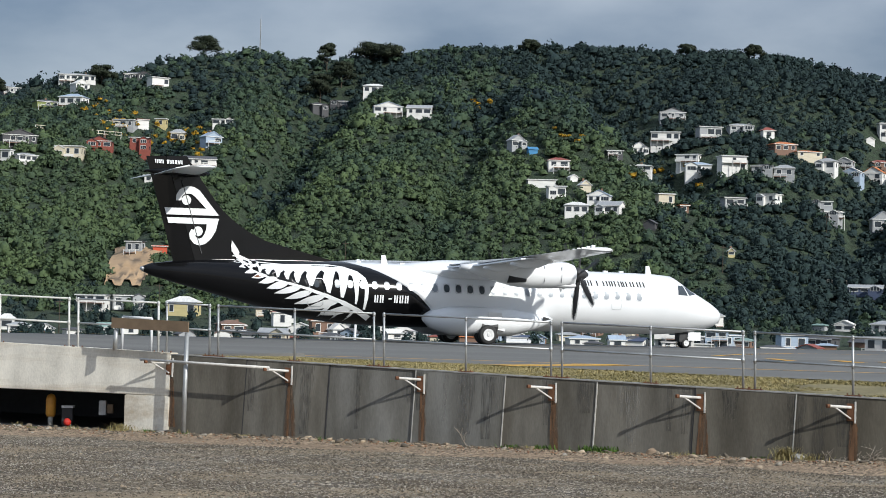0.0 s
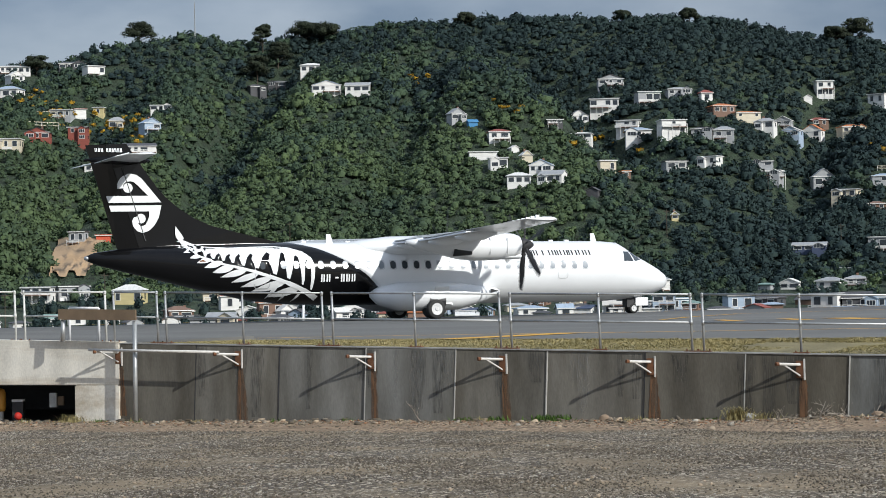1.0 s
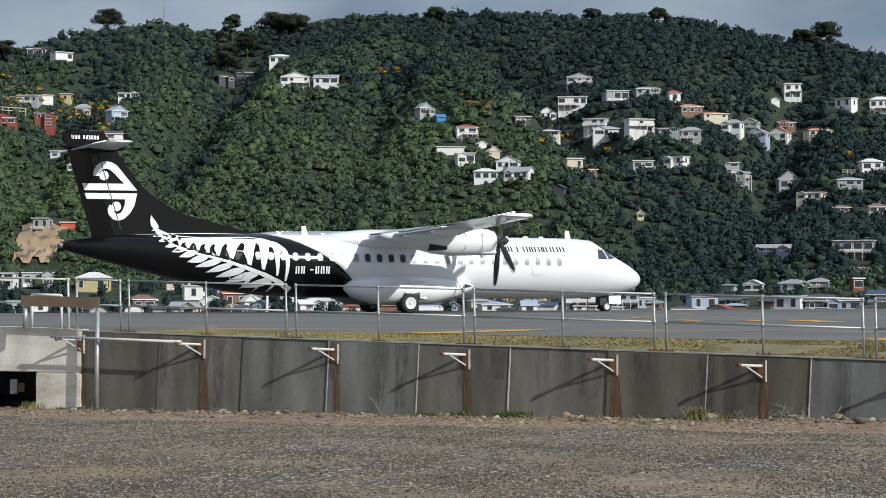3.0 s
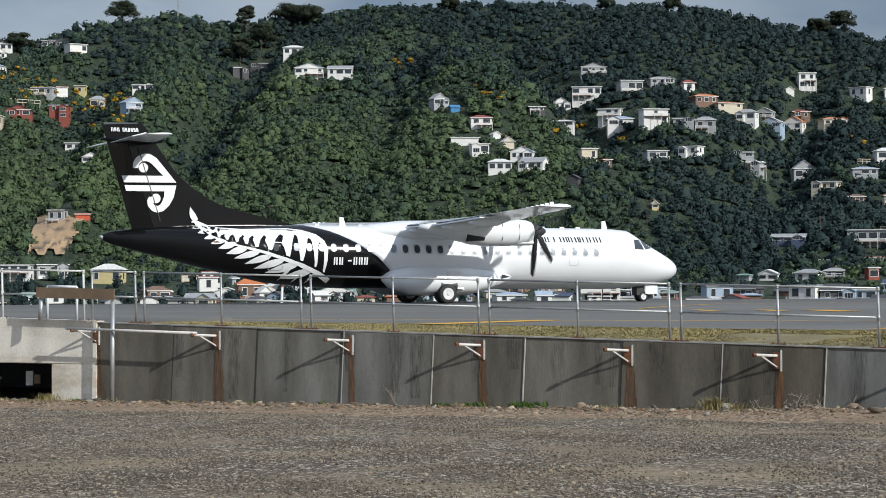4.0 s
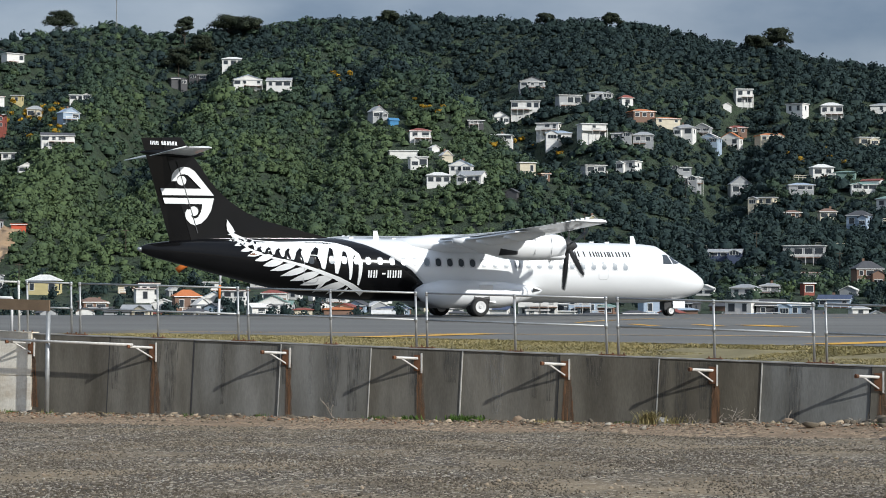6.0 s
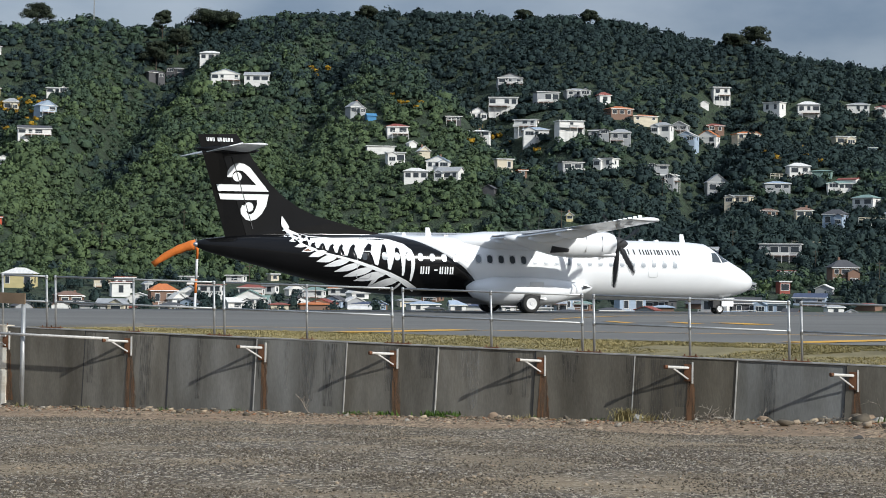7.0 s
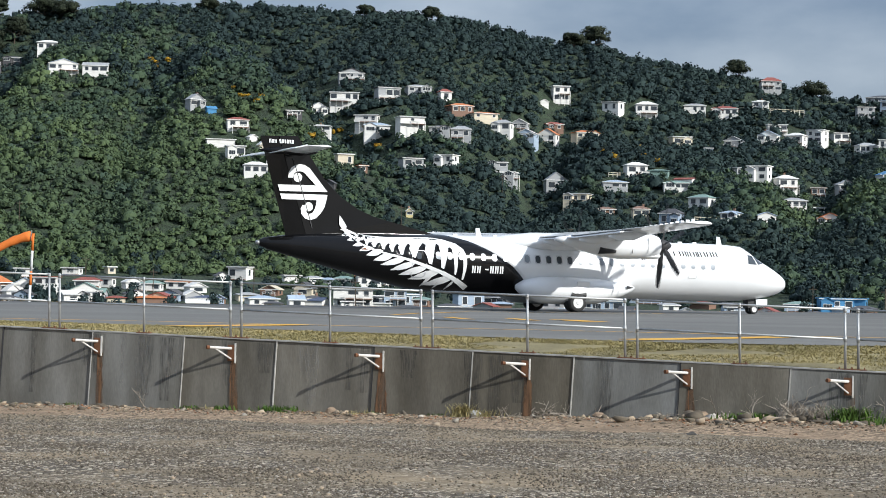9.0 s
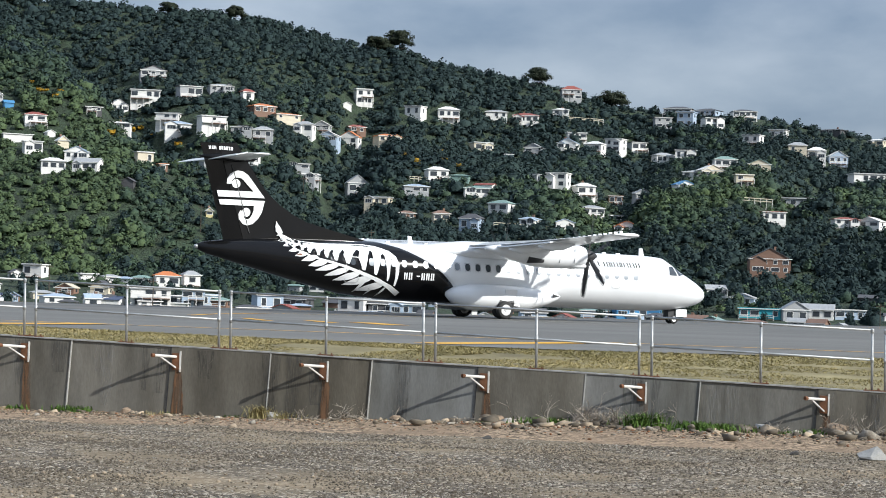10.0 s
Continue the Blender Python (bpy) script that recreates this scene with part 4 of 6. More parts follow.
ON_HILL_6 = [
    (9.3, 4.49, 0.62, 0.39, "wgh"), (9.8, 4.64, 0.52, 0.32, "gwg"), (10.01, 4.29, 0.65, 0.36, "bwg"), (10.61, 4.18, 0.63, 0.45, "wOg"),
    (10.74, 4.55, 0.60, 0.29, "nrh"), (11.64, 4.31, 0.78, 0.29, "cOh"), (10.92, 5.33, 0.55, 0.52, "wwf"), (10.46, 5.24, 0.28, 0.18, "wwg"),
    (12.45, 5.11, 0.63, 0.32, "wwf"), (13.38, 5.11, 0.65, 0.41, "wwh"), (14.77, 5.12, 0.62, 0.29, "wgh"), (15.63, 5.02, 0.76, 0.34, "wrh"),
    (16.62, 5.26, 0.47, 0.24, "wwh"), (16.88, 5.72, 0.63, 0.47, "grh"), (14.36, 4.15, 0.66, 0.29, "cwf"), (15.04, 3.94, 0.52, 0.21, "bgf"),
    (15.9, 4.14, 0.57, 0.34, "ggg"), (16.87, 4.28, 0.62, 0.36, "wbg"), (17.07, 4.6, 0.60, 0.24, "wwf"), (17.63, 4.25, 0.63, 0.36, "wwh"),
    (18.22, 4.25, 0.62, 0.44, "wwf"), (18.82, 4.33, 0.55, 0.28, "wdf"), (13.11, 3.38, 0.70, 0.41, "wwh"), (13.79, 3.37, 0.63, 0.19, "tth"),
]
ON_HILL_7 = [
    (12.52, 2.9, 0.78, 0.29, "gbh"), (14.26, 2.96, 0.78, 0.29, "wth"), (14.53, 3.12, 0.65, 0.16, "wrs"), (10.83, 2.8, 0.68, 0.62, "ggg"),
    (11.5, 2.52, 0.78, 0.28, "cgf"), (12.29, 2.19, 0.53, 0.28, "nnh"), (13.27, 2.12, 0.53, 0.36, "cnh"), (14.17, 1.91, 0.73, 0.55, "bdh"),
    (15.02, 2.45, 0.78, 0.39, "wth"), (16.62, 3.25, 0.70, 0.49, "wwf"), (17.35, 3.02, 0.68, 0.42, "wwh"), (15.91, 3.31, 0.36, 0.28, "ggf"),
    (15.85, 2.08, 0.62, 0.29, "wbh"), (16.81, 2.06, 0.60, 0.26, "wbg"), (17.59, 2.45, 0.73, 0.34, "wgh"), (18.26, 2.79, 0.42, 0.28, "nnf"),
    (18.97, 2.96, 0.50, 0.31, "ggh"), (18.64, 1.97, 0.73, 0.39, "wOg"), (18.15, 2.32, 0.62, 0.16, "wgf"), (9.43, 3.18, 0.65, 0.19, "gwf"),
    (9.2, 3.48, 0.55, 0.18, "gdf"), (12.66, 1.05, 1.23, 0.34, "gwf"), (14.37, 0.27, 0.88, 0.71, "ndh"),
]
ON_HILL_8 = [
    (19.99, 5.39, 0.89, 0.32, "gdh"), (20.82, 5.5, 0.81, 0.28, "bdh"), (20.21, 5.04, 0.55, 0.52, "bbf"), (20.93, 5.01, 0.65, 0.36, "wdf"),
    (19.52, 5.02, 0.55, 0.36, "gdf"), (21.81, 5.32, 0.76, 0.29, "wdh"), (22.1, 4.62, 0.60, 0.28, "wwf"), (22.81, 4.77, 0.55, 0.31, "wgf"),
    (23.35, 4.36, 0.52, 0.39, "cgh"), (23.88, 4.23, 0.52, 0.42, "wwh"), (24.45, 4.09, 0.62, 0.42, "bwg"), (24.35, 4.99, 0.76, 0.19, "ddh"),
    (19.57, 4.04, 0.65, 0.34, "wgh"), (20.21, 4.11, 0.60, 0.32, "wdf"), (21.32, 3.93, 0.71, 0.39, "wth"), (20.91, 3.6, 0.84, 0.42, "cwg"),
    (20.17, 3.26, 0.68, 0.32, "wBg"), (20.53, 3.59, 0.76, 0.26, "wgh"), (22.29, 3.83, 0.65, 0.39, "ctg"), (21.87, 3.38, 0.55, 0.45, "ccf"),
    (25.56, 4.65, 0.49, 0.23, "cwh"), (25.28, 3.58, 1.04, 0.29, "wwf"), (22.71, 2.46, 0.75, 0.31, "wrf"), (23.43, 2.84, 1.00, 0.32, "ggf"),
]
ON_HILL_9 = [
    (24.71, 2.43, 0.76, 0.26, "wrh"), (25.47, 2.4, 0.78, 0.32, "wwg"), (22.65, 1.01, 1.22, 0.71, "ndg"), (19.01, 2.95, 0.55, 0.36, "ggg"),
]
ON_HILL = ON_HILL_1 + ON_HILL_2 + ON_HILL_3 + ON_HILL_4 + ON_HILL_5 + ON_HILL_6 + ON_HILL_7 + ON_HILL_8 + ON_HILL_9
IN_TOWN_1 = [
    (-13.8, -0.54, 0.42, 0.44, "wwh"), (-12.8, -0.66, 0.62, 0.29, "wgg"), (-11.43, 0.06, 0.97, 0.45, "wgf"), (-10.52, 0.1, 0.97, 0.42, "gdf"),
    (-8.89, -0.06, 0.97, 0.55, "ywh"), (-7.57, -0.55, 0.81, 0.42, "nnh"), (-6.31, -0.61, 0.89, 0.26, "ggs"), (-6.0, -0.18, 0.58, 0.45, "wrf"),
    (-11.09, -0.62, 0.58, 0.23, "wws"), (-2.44, -0.58, 0.97, 0.52, "wtg"),
]
IN_TOWN_2 = [
    (-6.12, -0.29, 0.58, 0.42, "wrf"), (-6.62, -0.02, 0.49, 0.23, "cwf"), (-5.29, -0.1, 0.45, 0.29, "ggg"), (-4.22, 0.08, 0.52, 0.23, "wwf"),
    (-4.15, -0.34, 0.68, 0.39, "wbg"), (-4.93, -0.53, 0.81, 0.62, "nOh"), (-4.52, -0.54, 0.52, 0.39, "wwg"), (-3.55, -0.37, 0.75, 0.49, "wrf"),
    (-2.84, 0.17, 0.58, 0.19, "wgf"), (-2.41, -0.25, 0.75, 0.36, "wrh"), (-2.68, -0.59, 0.75, 0.42, "wdg"), (-1.8, 0.2, 0.29, 0.19, "cwf"),
    (-1.85, -0.17, 0.45, 0.26, "wwf"), (-1.16, -0.22, 0.62, 0.32, "wwg"), (-0.6, -0.23, 0.62, 0.29, "wth"), (0.12, -0.18, 0.68, 0.26, "wOh"),
    (0.61, -0.26, 0.65, 0.29, "wwg"), (-2.17, -0.57, 0.65, 0.36, "gts"), (-0.6, -0.6, 0.97, 0.23, "nOh"), (-0.04, -0.52, 0.73, 0.32, "bdg"),
    (0.5, -0.52, 0.65, 0.29, "gwg"), (-6.38, -0.66, 0.81, 0.23, "wgs"), (-7.32, -0.64, 0.65, 0.23, "gdf"), (-7.43, -0.49, 0.65, 0.29, "nnh"),
]
IN_TOWN_3 = [
    (-5.76, -0.66, 0.39, 0.13, "wrs"),
]
IN_TOWN_4 = [
    (1.88, 0.14, 0.71, 0.36, "wwf"), (1.33, 0.08, 0.42, 0.23, "wdg"), (3.32, 0.06, 0.55, 0.23, "wwf"), (3.96, 0.03, 0.58, 0.23, "wgh"),
    (4.39, 0.01, 0.45, 0.23, "wbh"), (4.84, 0.02, 0.58, 0.29, "wth"), (5.53, 0.01, 0.75, 0.42, "wOh"), (6.21, 0.03, 0.55, 0.42, "wgh"),
    (2.49, -0.62, 0.97, 0.29, "wbh"), (3.86, -0.6, 1.17, 0.26, "wDs"), (5.1, -0.62, 1.13, 0.55, "wwf"), (5.75, -0.62, 0.97, 0.13, "wwf"),
    (6.31, -0.6, 0.65, 0.55, "bbf"), (0.95, -0.62, 0.97, 0.26, "bDh"), (2.77, -0.31, 0.65, 0.29, "ncg"), (3.73, -0.3, 0.65, 0.39, "cdg"),
    (18.79, -0.47, 1.04, 0.39, "BBf"),
]
IN_TOWN_5 = [
    (5.84, -0.55, 0.65, 0.29, "wwf"), (6.68, -0.55, 0.71, 0.36, "bbf"), (8.41, -0.57, 0.91, 0.45, "bgf"), (9.25, -0.5, 0.97, 0.36, "ddh"),
    (10.44, 1.02, 1.00, 0.23, "Dgs"), (10.99, -0.05, 0.81, 0.36, "wgh"), (11.7, 0.09, 0.58, 0.26, "ggh"), (9.88, -0.02, 0.65, 0.29, "wwg"),
    (9.17, -0.02, 0.58, 0.19, "gth"), (10.91, -0.58, 0.97, 0.45, "wgf"), (11.7, -0.58, 0.81, 0.45, "dds"), (12.41, -0.58, 0.97, 0.32, "bbf"),
    (13.89, 0.01, 0.55, 0.26, "gwg"), (11.44, 0.41, 0.29, 0.16, "cwf"), (12.8, 0.54, 0.55, 0.16, "wrf"), (12.72, 0.01, 0.39, 0.36, "rgf"),
    (13.5, -0.31, 0.97, 0.32, "bDs"),
]
IN_TOWN_6 = [
    (21.16, 0.28, 0.65, 0.32, "wgs"), (21.96, 0.1, 0.81, 0.29, "bgg"), (22.45, -0.3, 1.17, 0.29, "TTf"), (23.4, -0.34, 0.84, 0.55, "ggg"),
    (24.03, -0.29, 0.97, 0.42, "wgs"), (24.88, -0.25, 0.97, 0.26, "bwf"), (25.66, -0.23, 0.81, 0.19, "gds"), (19.35, -0.4, 0.65, 0.32, "BBf"),
    (25.57, 0.21, 0.81, 0.23, "dds"),
]
IN_TOWN = IN_TOWN_1 + IN_TOWN_2 + IN_TOWN_3 + IN_TOWN_4 + IN_TOWN_5 + IN_TOWN_6


# ---- aircraft details ----
FERN_STEM = [(-10.72, 3.78), (-10.5, 3.46), (-10.01, 2.96), (-9.3, 2.66), (-8.57, 2.49), (-7.83, 2.3), (-7.06, 2.05), (-6.27, 1.77), (-5.57, 1.46), (-4.92, 1.1)]
FERN_TOP = [(-10.63, 3.81), (-10.45, 3.62), (-10.11, 3.48), (-9.64, 3.34), (-8.66, 3.28), (-7.63, 3.31), (-6.71, 3.33), (-6.09, 3.26), (-5.52, 3.08), (-5.21, 2.81), (-5.1, 2.47), (-5.13, 1.98), (-5.2, 1.46)]
FERN_INNER = [(-5.28, 1.49), (-5.29, 2.0), (-5.29, 2.39), (-5.39, 2.66)]
WEDGE_TIP = [(-10.4, 3.17), (-10.12, 3.03), (-9.74, 2.92), (-9.41, 2.83), (-9.0, 2.74), (-8.61, 2.65), (-8.19, 2.53), (-7.63, 2.42), (-6.84, 2.14), (-6.27, 1.96), (-5.61, 1.68)]
GAP_TOP = [(-10.14, 3.33), (-9.83, 3.26), (-9.5, 3.19), (-9.14, 3.15), (-8.72, 3.13), (-8.32, 3.12), (-7.81, 3.13), (-7.1, 3.17), (-6.46, 3.16), (-5.89, 3.02)]
LEAF_FOOT = [(-10.46, 3.6), (-10.28, 3.42), (-10.06, 3.22), (-9.78, 3.02), (-9.41, 2.86), (-9.01, 2.69), (-8.54, 2.5), (-8.0, 2.34), (-7.52, 2.18), (-6.96, 2.0), (-6.33, 1.83), (-5.67, 1.57)]
LEAF_TIP = [(-10.74, 3.56), (-10.75, 3.3), (-10.59, 3.1), (-10.37, 2.86), (-10.1, 2.66), (-9.8, 2.46), (-9.46, 2.25), (-9.13, 2.05), (-8.66, 1.83), (-8.24, 1.63), (-7.77, 1.45), (-7.06, 1.2)]


def flat_shape(bm, outline, cuts):
    """A filled outline in the x-z plane, cut fine enough to be laid on a curved skin."""
    f = bm.faces.new([bm.verts.new((x, 0, z)) for x, z in outline])
    got = bmesh.ops.triangulate(bm, faces=[f])["faces"]
    for _ in range(cuts):
        long = [e for e in bm.edges if e.calc_length() > 0.22]
        if not long:
            break
        bmesh.ops.subdivide_edges(bm, edges=long, cuts=1)
        bmesh.ops.triangulate(bm, faces=[q for q in bm.faces if len(q.verts) > 3])


def lens_shape(p, q, fat, n=7):
    p, q = Vector(p), Vector(q)
    d = q - p
    s = Vector((-d.y, d.x)) * fat
    side = [p + d * (i / n) + s * math.sin(math.pi * (i / n) ** 0.8) for i in range(n + 1)]
    back = [p + d * (i / n) - s * math.sin(math.pi * (i / n) ** 0.8) for i in range(n - 1, 0, -1)]
    return [tuple(v) for v in side + back]


def fin_y(z):
    return -(0.17 - 0.07 * (z - 3.25) / 4.35) - 0.012


def decal(name, outlines, material, plane, label="", grow=0.006, cuts=4, fin=False):
    bm = bmesh.new()
    for o in outlines:
        b2 = bmesh.new()
        flat_shape(b2, o, cuts)
        me = bpy.data.meshes.new("cut")
        b2.to_mesh(me)
        b2.free()
        bm.from_mesh(me)
        bpy.data.meshes.remove(me)
    bmesh.ops.remove_doubles(bm, verts=bm.verts, dist=0.0005)
    for v in bm.verts:
        if fin:
            v.co.y = fin_y(v.co.z) - grow
        else:
            top = lerp(FUS, v.co.x)[0]
            v.co = skin_side(v.co.x, v.co.z, grow) if v.co.z < top - 0.005 else Vector((v.co.x, fin_y(max(3.3, v.co.z)) - grow, v.co.z))
    bmesh.ops.recalc_face_normals(bm, faces=bm.faces)
    if sum(f.normal.y for f in bm.faces) > 0:
        bmesh.ops.reverse_faces(bm, faces=bm.faces)
    return part(name, bm, material, plane, label, True)


def rounded(cx, cz, w, h, r=0.4, n=4):
    out = []
    rr = min(w, h) * r
    for k, (sx, sz) in enumerate(((1, 1), (-1, 1), (-1, -1), (1, -1))):
        for i in range(n + 1):
            a = math.pi / 2 * (k + i / n)
            out.append((cx + sx * (w / 2 - rr) + rr * math.cos(a), cz + sz * (h / 2 - rr) + rr * math.sin(a)))
    return out


def ring_shape(cx, cz, w, h, t):
    a, b = rounded(cx, cz, w, h, 0.22), rounded(cx, cz, w - 2 * t, h - 2 * t, 0.2)
    quads = []
    for i in range(len(a)):
        j = (i + 1) % len(a)
        quads.append([a[i], a[j], b[j], b[i]])
    return quads


def dress_aircraft(plane):
    white, black = M["white"], M["black"]
    decal("fern_upper", [[*FERN_TOP, *FERN_INNER, *WEDGE_TIP[::-1]]], M["decal"], plane, "silver-white fern frond", 0.007)
    # pointed black arches between the hanging white leaflets
    for (ax, az), (bx, bz), (tx, tz) in zip(WEDGE_TIP, WEDGE_TIP[1:], GAP_TOP):
        w, tz = (bx - ax) * 0.10, tz - 0.10
        shape = [(ax + w, az - 0.03), (ax + 0.25 * (bx - ax), az + 0.3 * (tz - az)), (ax + 0.36 * (bx - ax), az + 0.66 * (tz - az)), (tx - 0.1 * (bx - ax), tz - 0.05), (tx, tz),
                 (tx + 0.14 * (bx - ax), tz - 0.08), (bx - 0.33 * (bx - ax), bz + 0.62 * (tz - bz)), (bx - 0.20 * (bx - ax), bz + 0.3 * (tz - bz)), (bx - w, bz - 0.03)]
        decal("frond_gap", [shape], black, plane, "", 0.016)
    decal("frond_gap", [[(-5.58, 1.62), (-5.56, 2.2), (-5.53, 2.6), (-5.44, 2.74), (-5.37, 2.6), (-5.29, 2.3), (-5.29, 1.9), (-5.30, 1.5)]], black, plane, "", 0.016)
    for i, (a, b) in enumerate(zip(LEAF_FOOT, LEAF_TIP)):
        decal("frond_leaflet", [lens_shape(a, b, 0.16 if i < 7 else 0.115)], M["decal"], plane, "", 0.007)
    for a, b in (((-6.62, 1.84), (-7.1, 1.12)), ((-6.1, 1.66), (-6.5, 1.02)), ((-5.62, 1.44), (-5.95, 0.98))):
        decal("frond_leaflet", [lens_shape(a, b, 0.10)], M["decal"], plane, "", 0.007)
    stem = []
    for i, ((x0, z0), (x1, z1)) in enumerate(zip(FERN_STEM, FERN_STEM[1:])):
        t = 0.04 if i < 4 else 0.055 + 0.012 * (i - 4)
        d = Vector((x1 - x0, z1 - z0)).normalized() * t
        stem.append([(x0 - d.y, z0 + d.x), (x1 - d.y, z1 + d.x), (x1 + d.y, z1 - d.x), (x0 + d.y, z0 - d.x)])
    decal("fern_stem", stem, M["decal"], plane, "", 0.019)
    decal("fern_tip", [[(-10.76, 4.2), (-10.79, 3.95), (-10.76, 3.74), (-10.66, 3.62), (-10.5, 3.6), (-10.42, 3.7), (-10.52, 3.88), (-10.66, 4.06)]], M["decal"], plane, "", 0.009)
    # emblem on the fin: two bars, each running into a curl with a round eye
    decal("emblem_bar", [[(-13.66, 5.44), (-11.9, 5.46), (-11.34, 5.19), (-13.57, 5.16)]], M["decal"], plane, "white emblem bar", 0.003, 3, True)
    decal("emblem_bar", [[(-13.55, 5.05), (-11.34, 5.07), (-11.41, 4.82), (-13.47, 4.81)]], M["decal"], plane, "white emblem bar", 0.003, 3, True)
    upper_out = [(-13.19, 5.75), (-13.17, 5.99), (-13.05, 6.19), (-12.87, 6.31), (-12.67, 6.37), (-12.42, 6.33), (-12.19, 6.2), (-11.34, 5.19)]
    upper_in = [(-12.96, 5.76), (-12.93, 5.92), (-12.85, 6.0), (-12.76, 6.04), (-12.62, 6.05), (-12.50, 6.02), (-12.38, 5.93), (-11.9, 5.46)]
    lower_out = [(-11.34, 5.07), (-11.46, 4.56), (-11.65, 4.24), (-11.9, 4.01), (-12.16, 3.93), (-12.38, 4.0), (-12.56, 4.21), (-12.59, 4.43), (-12.5, 4.6)]
    lower_in = [(-11.86, 4.83), (-11.87, 4.62), (-11.94, 4.42), (-12.03, 4.27), (-12.16, 4.21), (-12.27, 4.24), (-12.33, 4.32), (-12.34, 4.42), (-12.3, 4.5)]
    for out, inn, eye in ((upper_out, upper_in, (-12.74, 5.78)), (lower_out, lower_in, (-12.22, 4.52))):
        decal("emblem_curl", [[a, b, d, c] for a, b, c, d in zip(out, out[1:], inn, inn[1:])], M["decal"], plane, "white emblem curl", 0.0035, 2, True)
        decal("emblem_dot", [[(eye[0] + 0.2 * math.cos(i * math.tau / 18), eye[1] + 0.2 * math.sin(i * math.tau / 18)) for i in range(18)]], M["decal"], plane, "", 0.0038, 2, True)
    # writing, as plain bars
    def bars(x, z0, z1, widths, ink, stroke, fin=False, lean=0.0):
        """Unlettered marks: for each sign two upright strokes of its width."""
        for w in widths:
            if w > 0:
                for at in (x, x + w - stroke):
                    decal("letter_bar", [[(at + lean, z1), (at + lean + stroke, z1), (at + stroke, z0), (at, z0)]], ink, plane, "", 0.007 if not fin else 0.004, 0 if fin else 2, fin)
            x += abs(w) + stroke * 1.1
    bars(-14.08, 7.24, 7.40, (0.1, 0.08, 0.09, -0.06, 0.08, 0.08, 0.07, 0.08, 0.08, 0.08), M["decal"], 0.034, True, -0.02)
    bars(-4.85, 1.79, 2.11, (0.17, 0.17), M["decal"], 0.065)
    decal("letter_bar", [[(-4.22, 1.99), (-4.06, 1.99), (-4.06, 1.93), (-4.22, 1.93)]], M["decal"], plane, "", 0.007, 2)
    bars(-3.97, 1.79, 2.11, (0.17, 0.17, 0.17), M["decal"], 0.065)
    bars(4.80, 2.80, 3.04, (0.26, 0.18, 0.36, -0.1, 0.24, 0.18, 0.26, 0.16, 0.28, 0.27, 0.24), M["ink"], 0.068)
    # cabin windows and doors
    for i in range(27):
        x = -6.47 + 0.545 * i
        z = 2.53 - 0.0115 * (x + 6.47)
        if 6.3 < x < 6.7:
            z += 0.02
        # panes clear of the wing's shadow take the paler, sun-painted glass colour
        sunlit_pane = x < -2.0 or x > 0.35
        if x > -2.6:
            decal("window_frame", ring_shape(x, z, 0.31, 0.41, 0.03), M["trimgrey"], plane, "", 0.008, 1)
        decal("window", [rounded(x, z, 0.25, 0.34, 0.42)], M["sunlit_pane"] if sunlit_pane else M["glass"], plane, "", 0.0205 if x < -5 else 0.006, 2)
    decal("front_door", ring_shape(6.57, 2.24, 0.50, 0.95, 0.025), M["trimgrey"], plane, "outline of the emergency door", 0.009, 1)
    decal("rear_door", ring_shape(-7.37, 2.14, 0.66, 1.2, 0.03), M["trimgrey"], plane, "outline of the rear door", 0.02, 1)
    decal("door_window", [rounded(-7.37, 2.5, 0.22, 0.3, 0.4)], M["glass"], plane, "", 0.02, 1)
    # flight-deck windows
    decal("cockpit_window", [[(9.86, 2.95), (10.20, 2.94), (10.32, 2.50), (9.76, 2.52)]], M["glass"], plane, "dark flight-deck side window", 0.008, 3)
    decal("cockpit_window", [[(10.28, 2.96), (10.46, 2.94), (10.96, 2.58), (10.42, 2.50)]], M["glass"], plane, "dark windscreen", 0.008, 3)
    # blade aerials and small fittings on the spine
    for x, h in ((-3.9, 0.36), (8.9, 0.36)):
        bm = bmesh.new()
        zt = lerp(FUS, x)[0]
        for s in (-1, 1):
            for q in ((x - 0.16, zt - 0.05), (x + 0.14, zt - 0.05), (x + 0.02, zt + h), (x - 0.16, zt + h)):
                bm.verts.new((q[0], s * 0.025, q[1]))
        bmesh.ops.convex_hull(bm, input=bm.verts)
        part("aerial", bm, white, plane, "white blade aerial")
    for x in (-5.2, -3.2, -2.6, 5.6, 6.6, 7.4):
        bm = bmesh.new()
        box(bm, x, -0.05, lerp(FUS, x)[0] - 0.03, x + 0.2, 0.05, lerp(FUS, x)[0] + 0.06)
        part("fitting", bm, white, plane)
    # wheel fairings on the belly
    for s in (-1, 1):
        bm = bmesh.new()
        rings = []
        for x, y, z, w, h in ((-2.6, 1.2, 1.2, 0.05, 0.1), (-2.3, 1.28, 1.15, 0.36, 0.36), (-1.5, 1.35, 1.1, 0.70, 0.60), (0.0, 1.45, 1.08, 0.82, 0.64), (1.4, 1.42, 1.08, 0.76, 0.58), (2.6, 1.4, 1.16, 0.52, 0.36), (3.2, 1.42, 1.24, 0.28, 0.18), (3.45, 1.42, 1.27, 0.04, 0.03)):
            rings.append([Vector((x, s * y + w * math.sin(a), z + h * math.cos(a))) for a in [i * math.tau / 24 for i in range(24)]])
        loft(bm, rings)
        bmesh.ops.recalc_face_normals(bm, faces=bm.faces)
        part("wheel_fairing", bm, white, plane, "white belly fairing over the main wheels", True)
        # flat near-black triangle; the recess's shade is only its colour
        bm = bmesh.new()
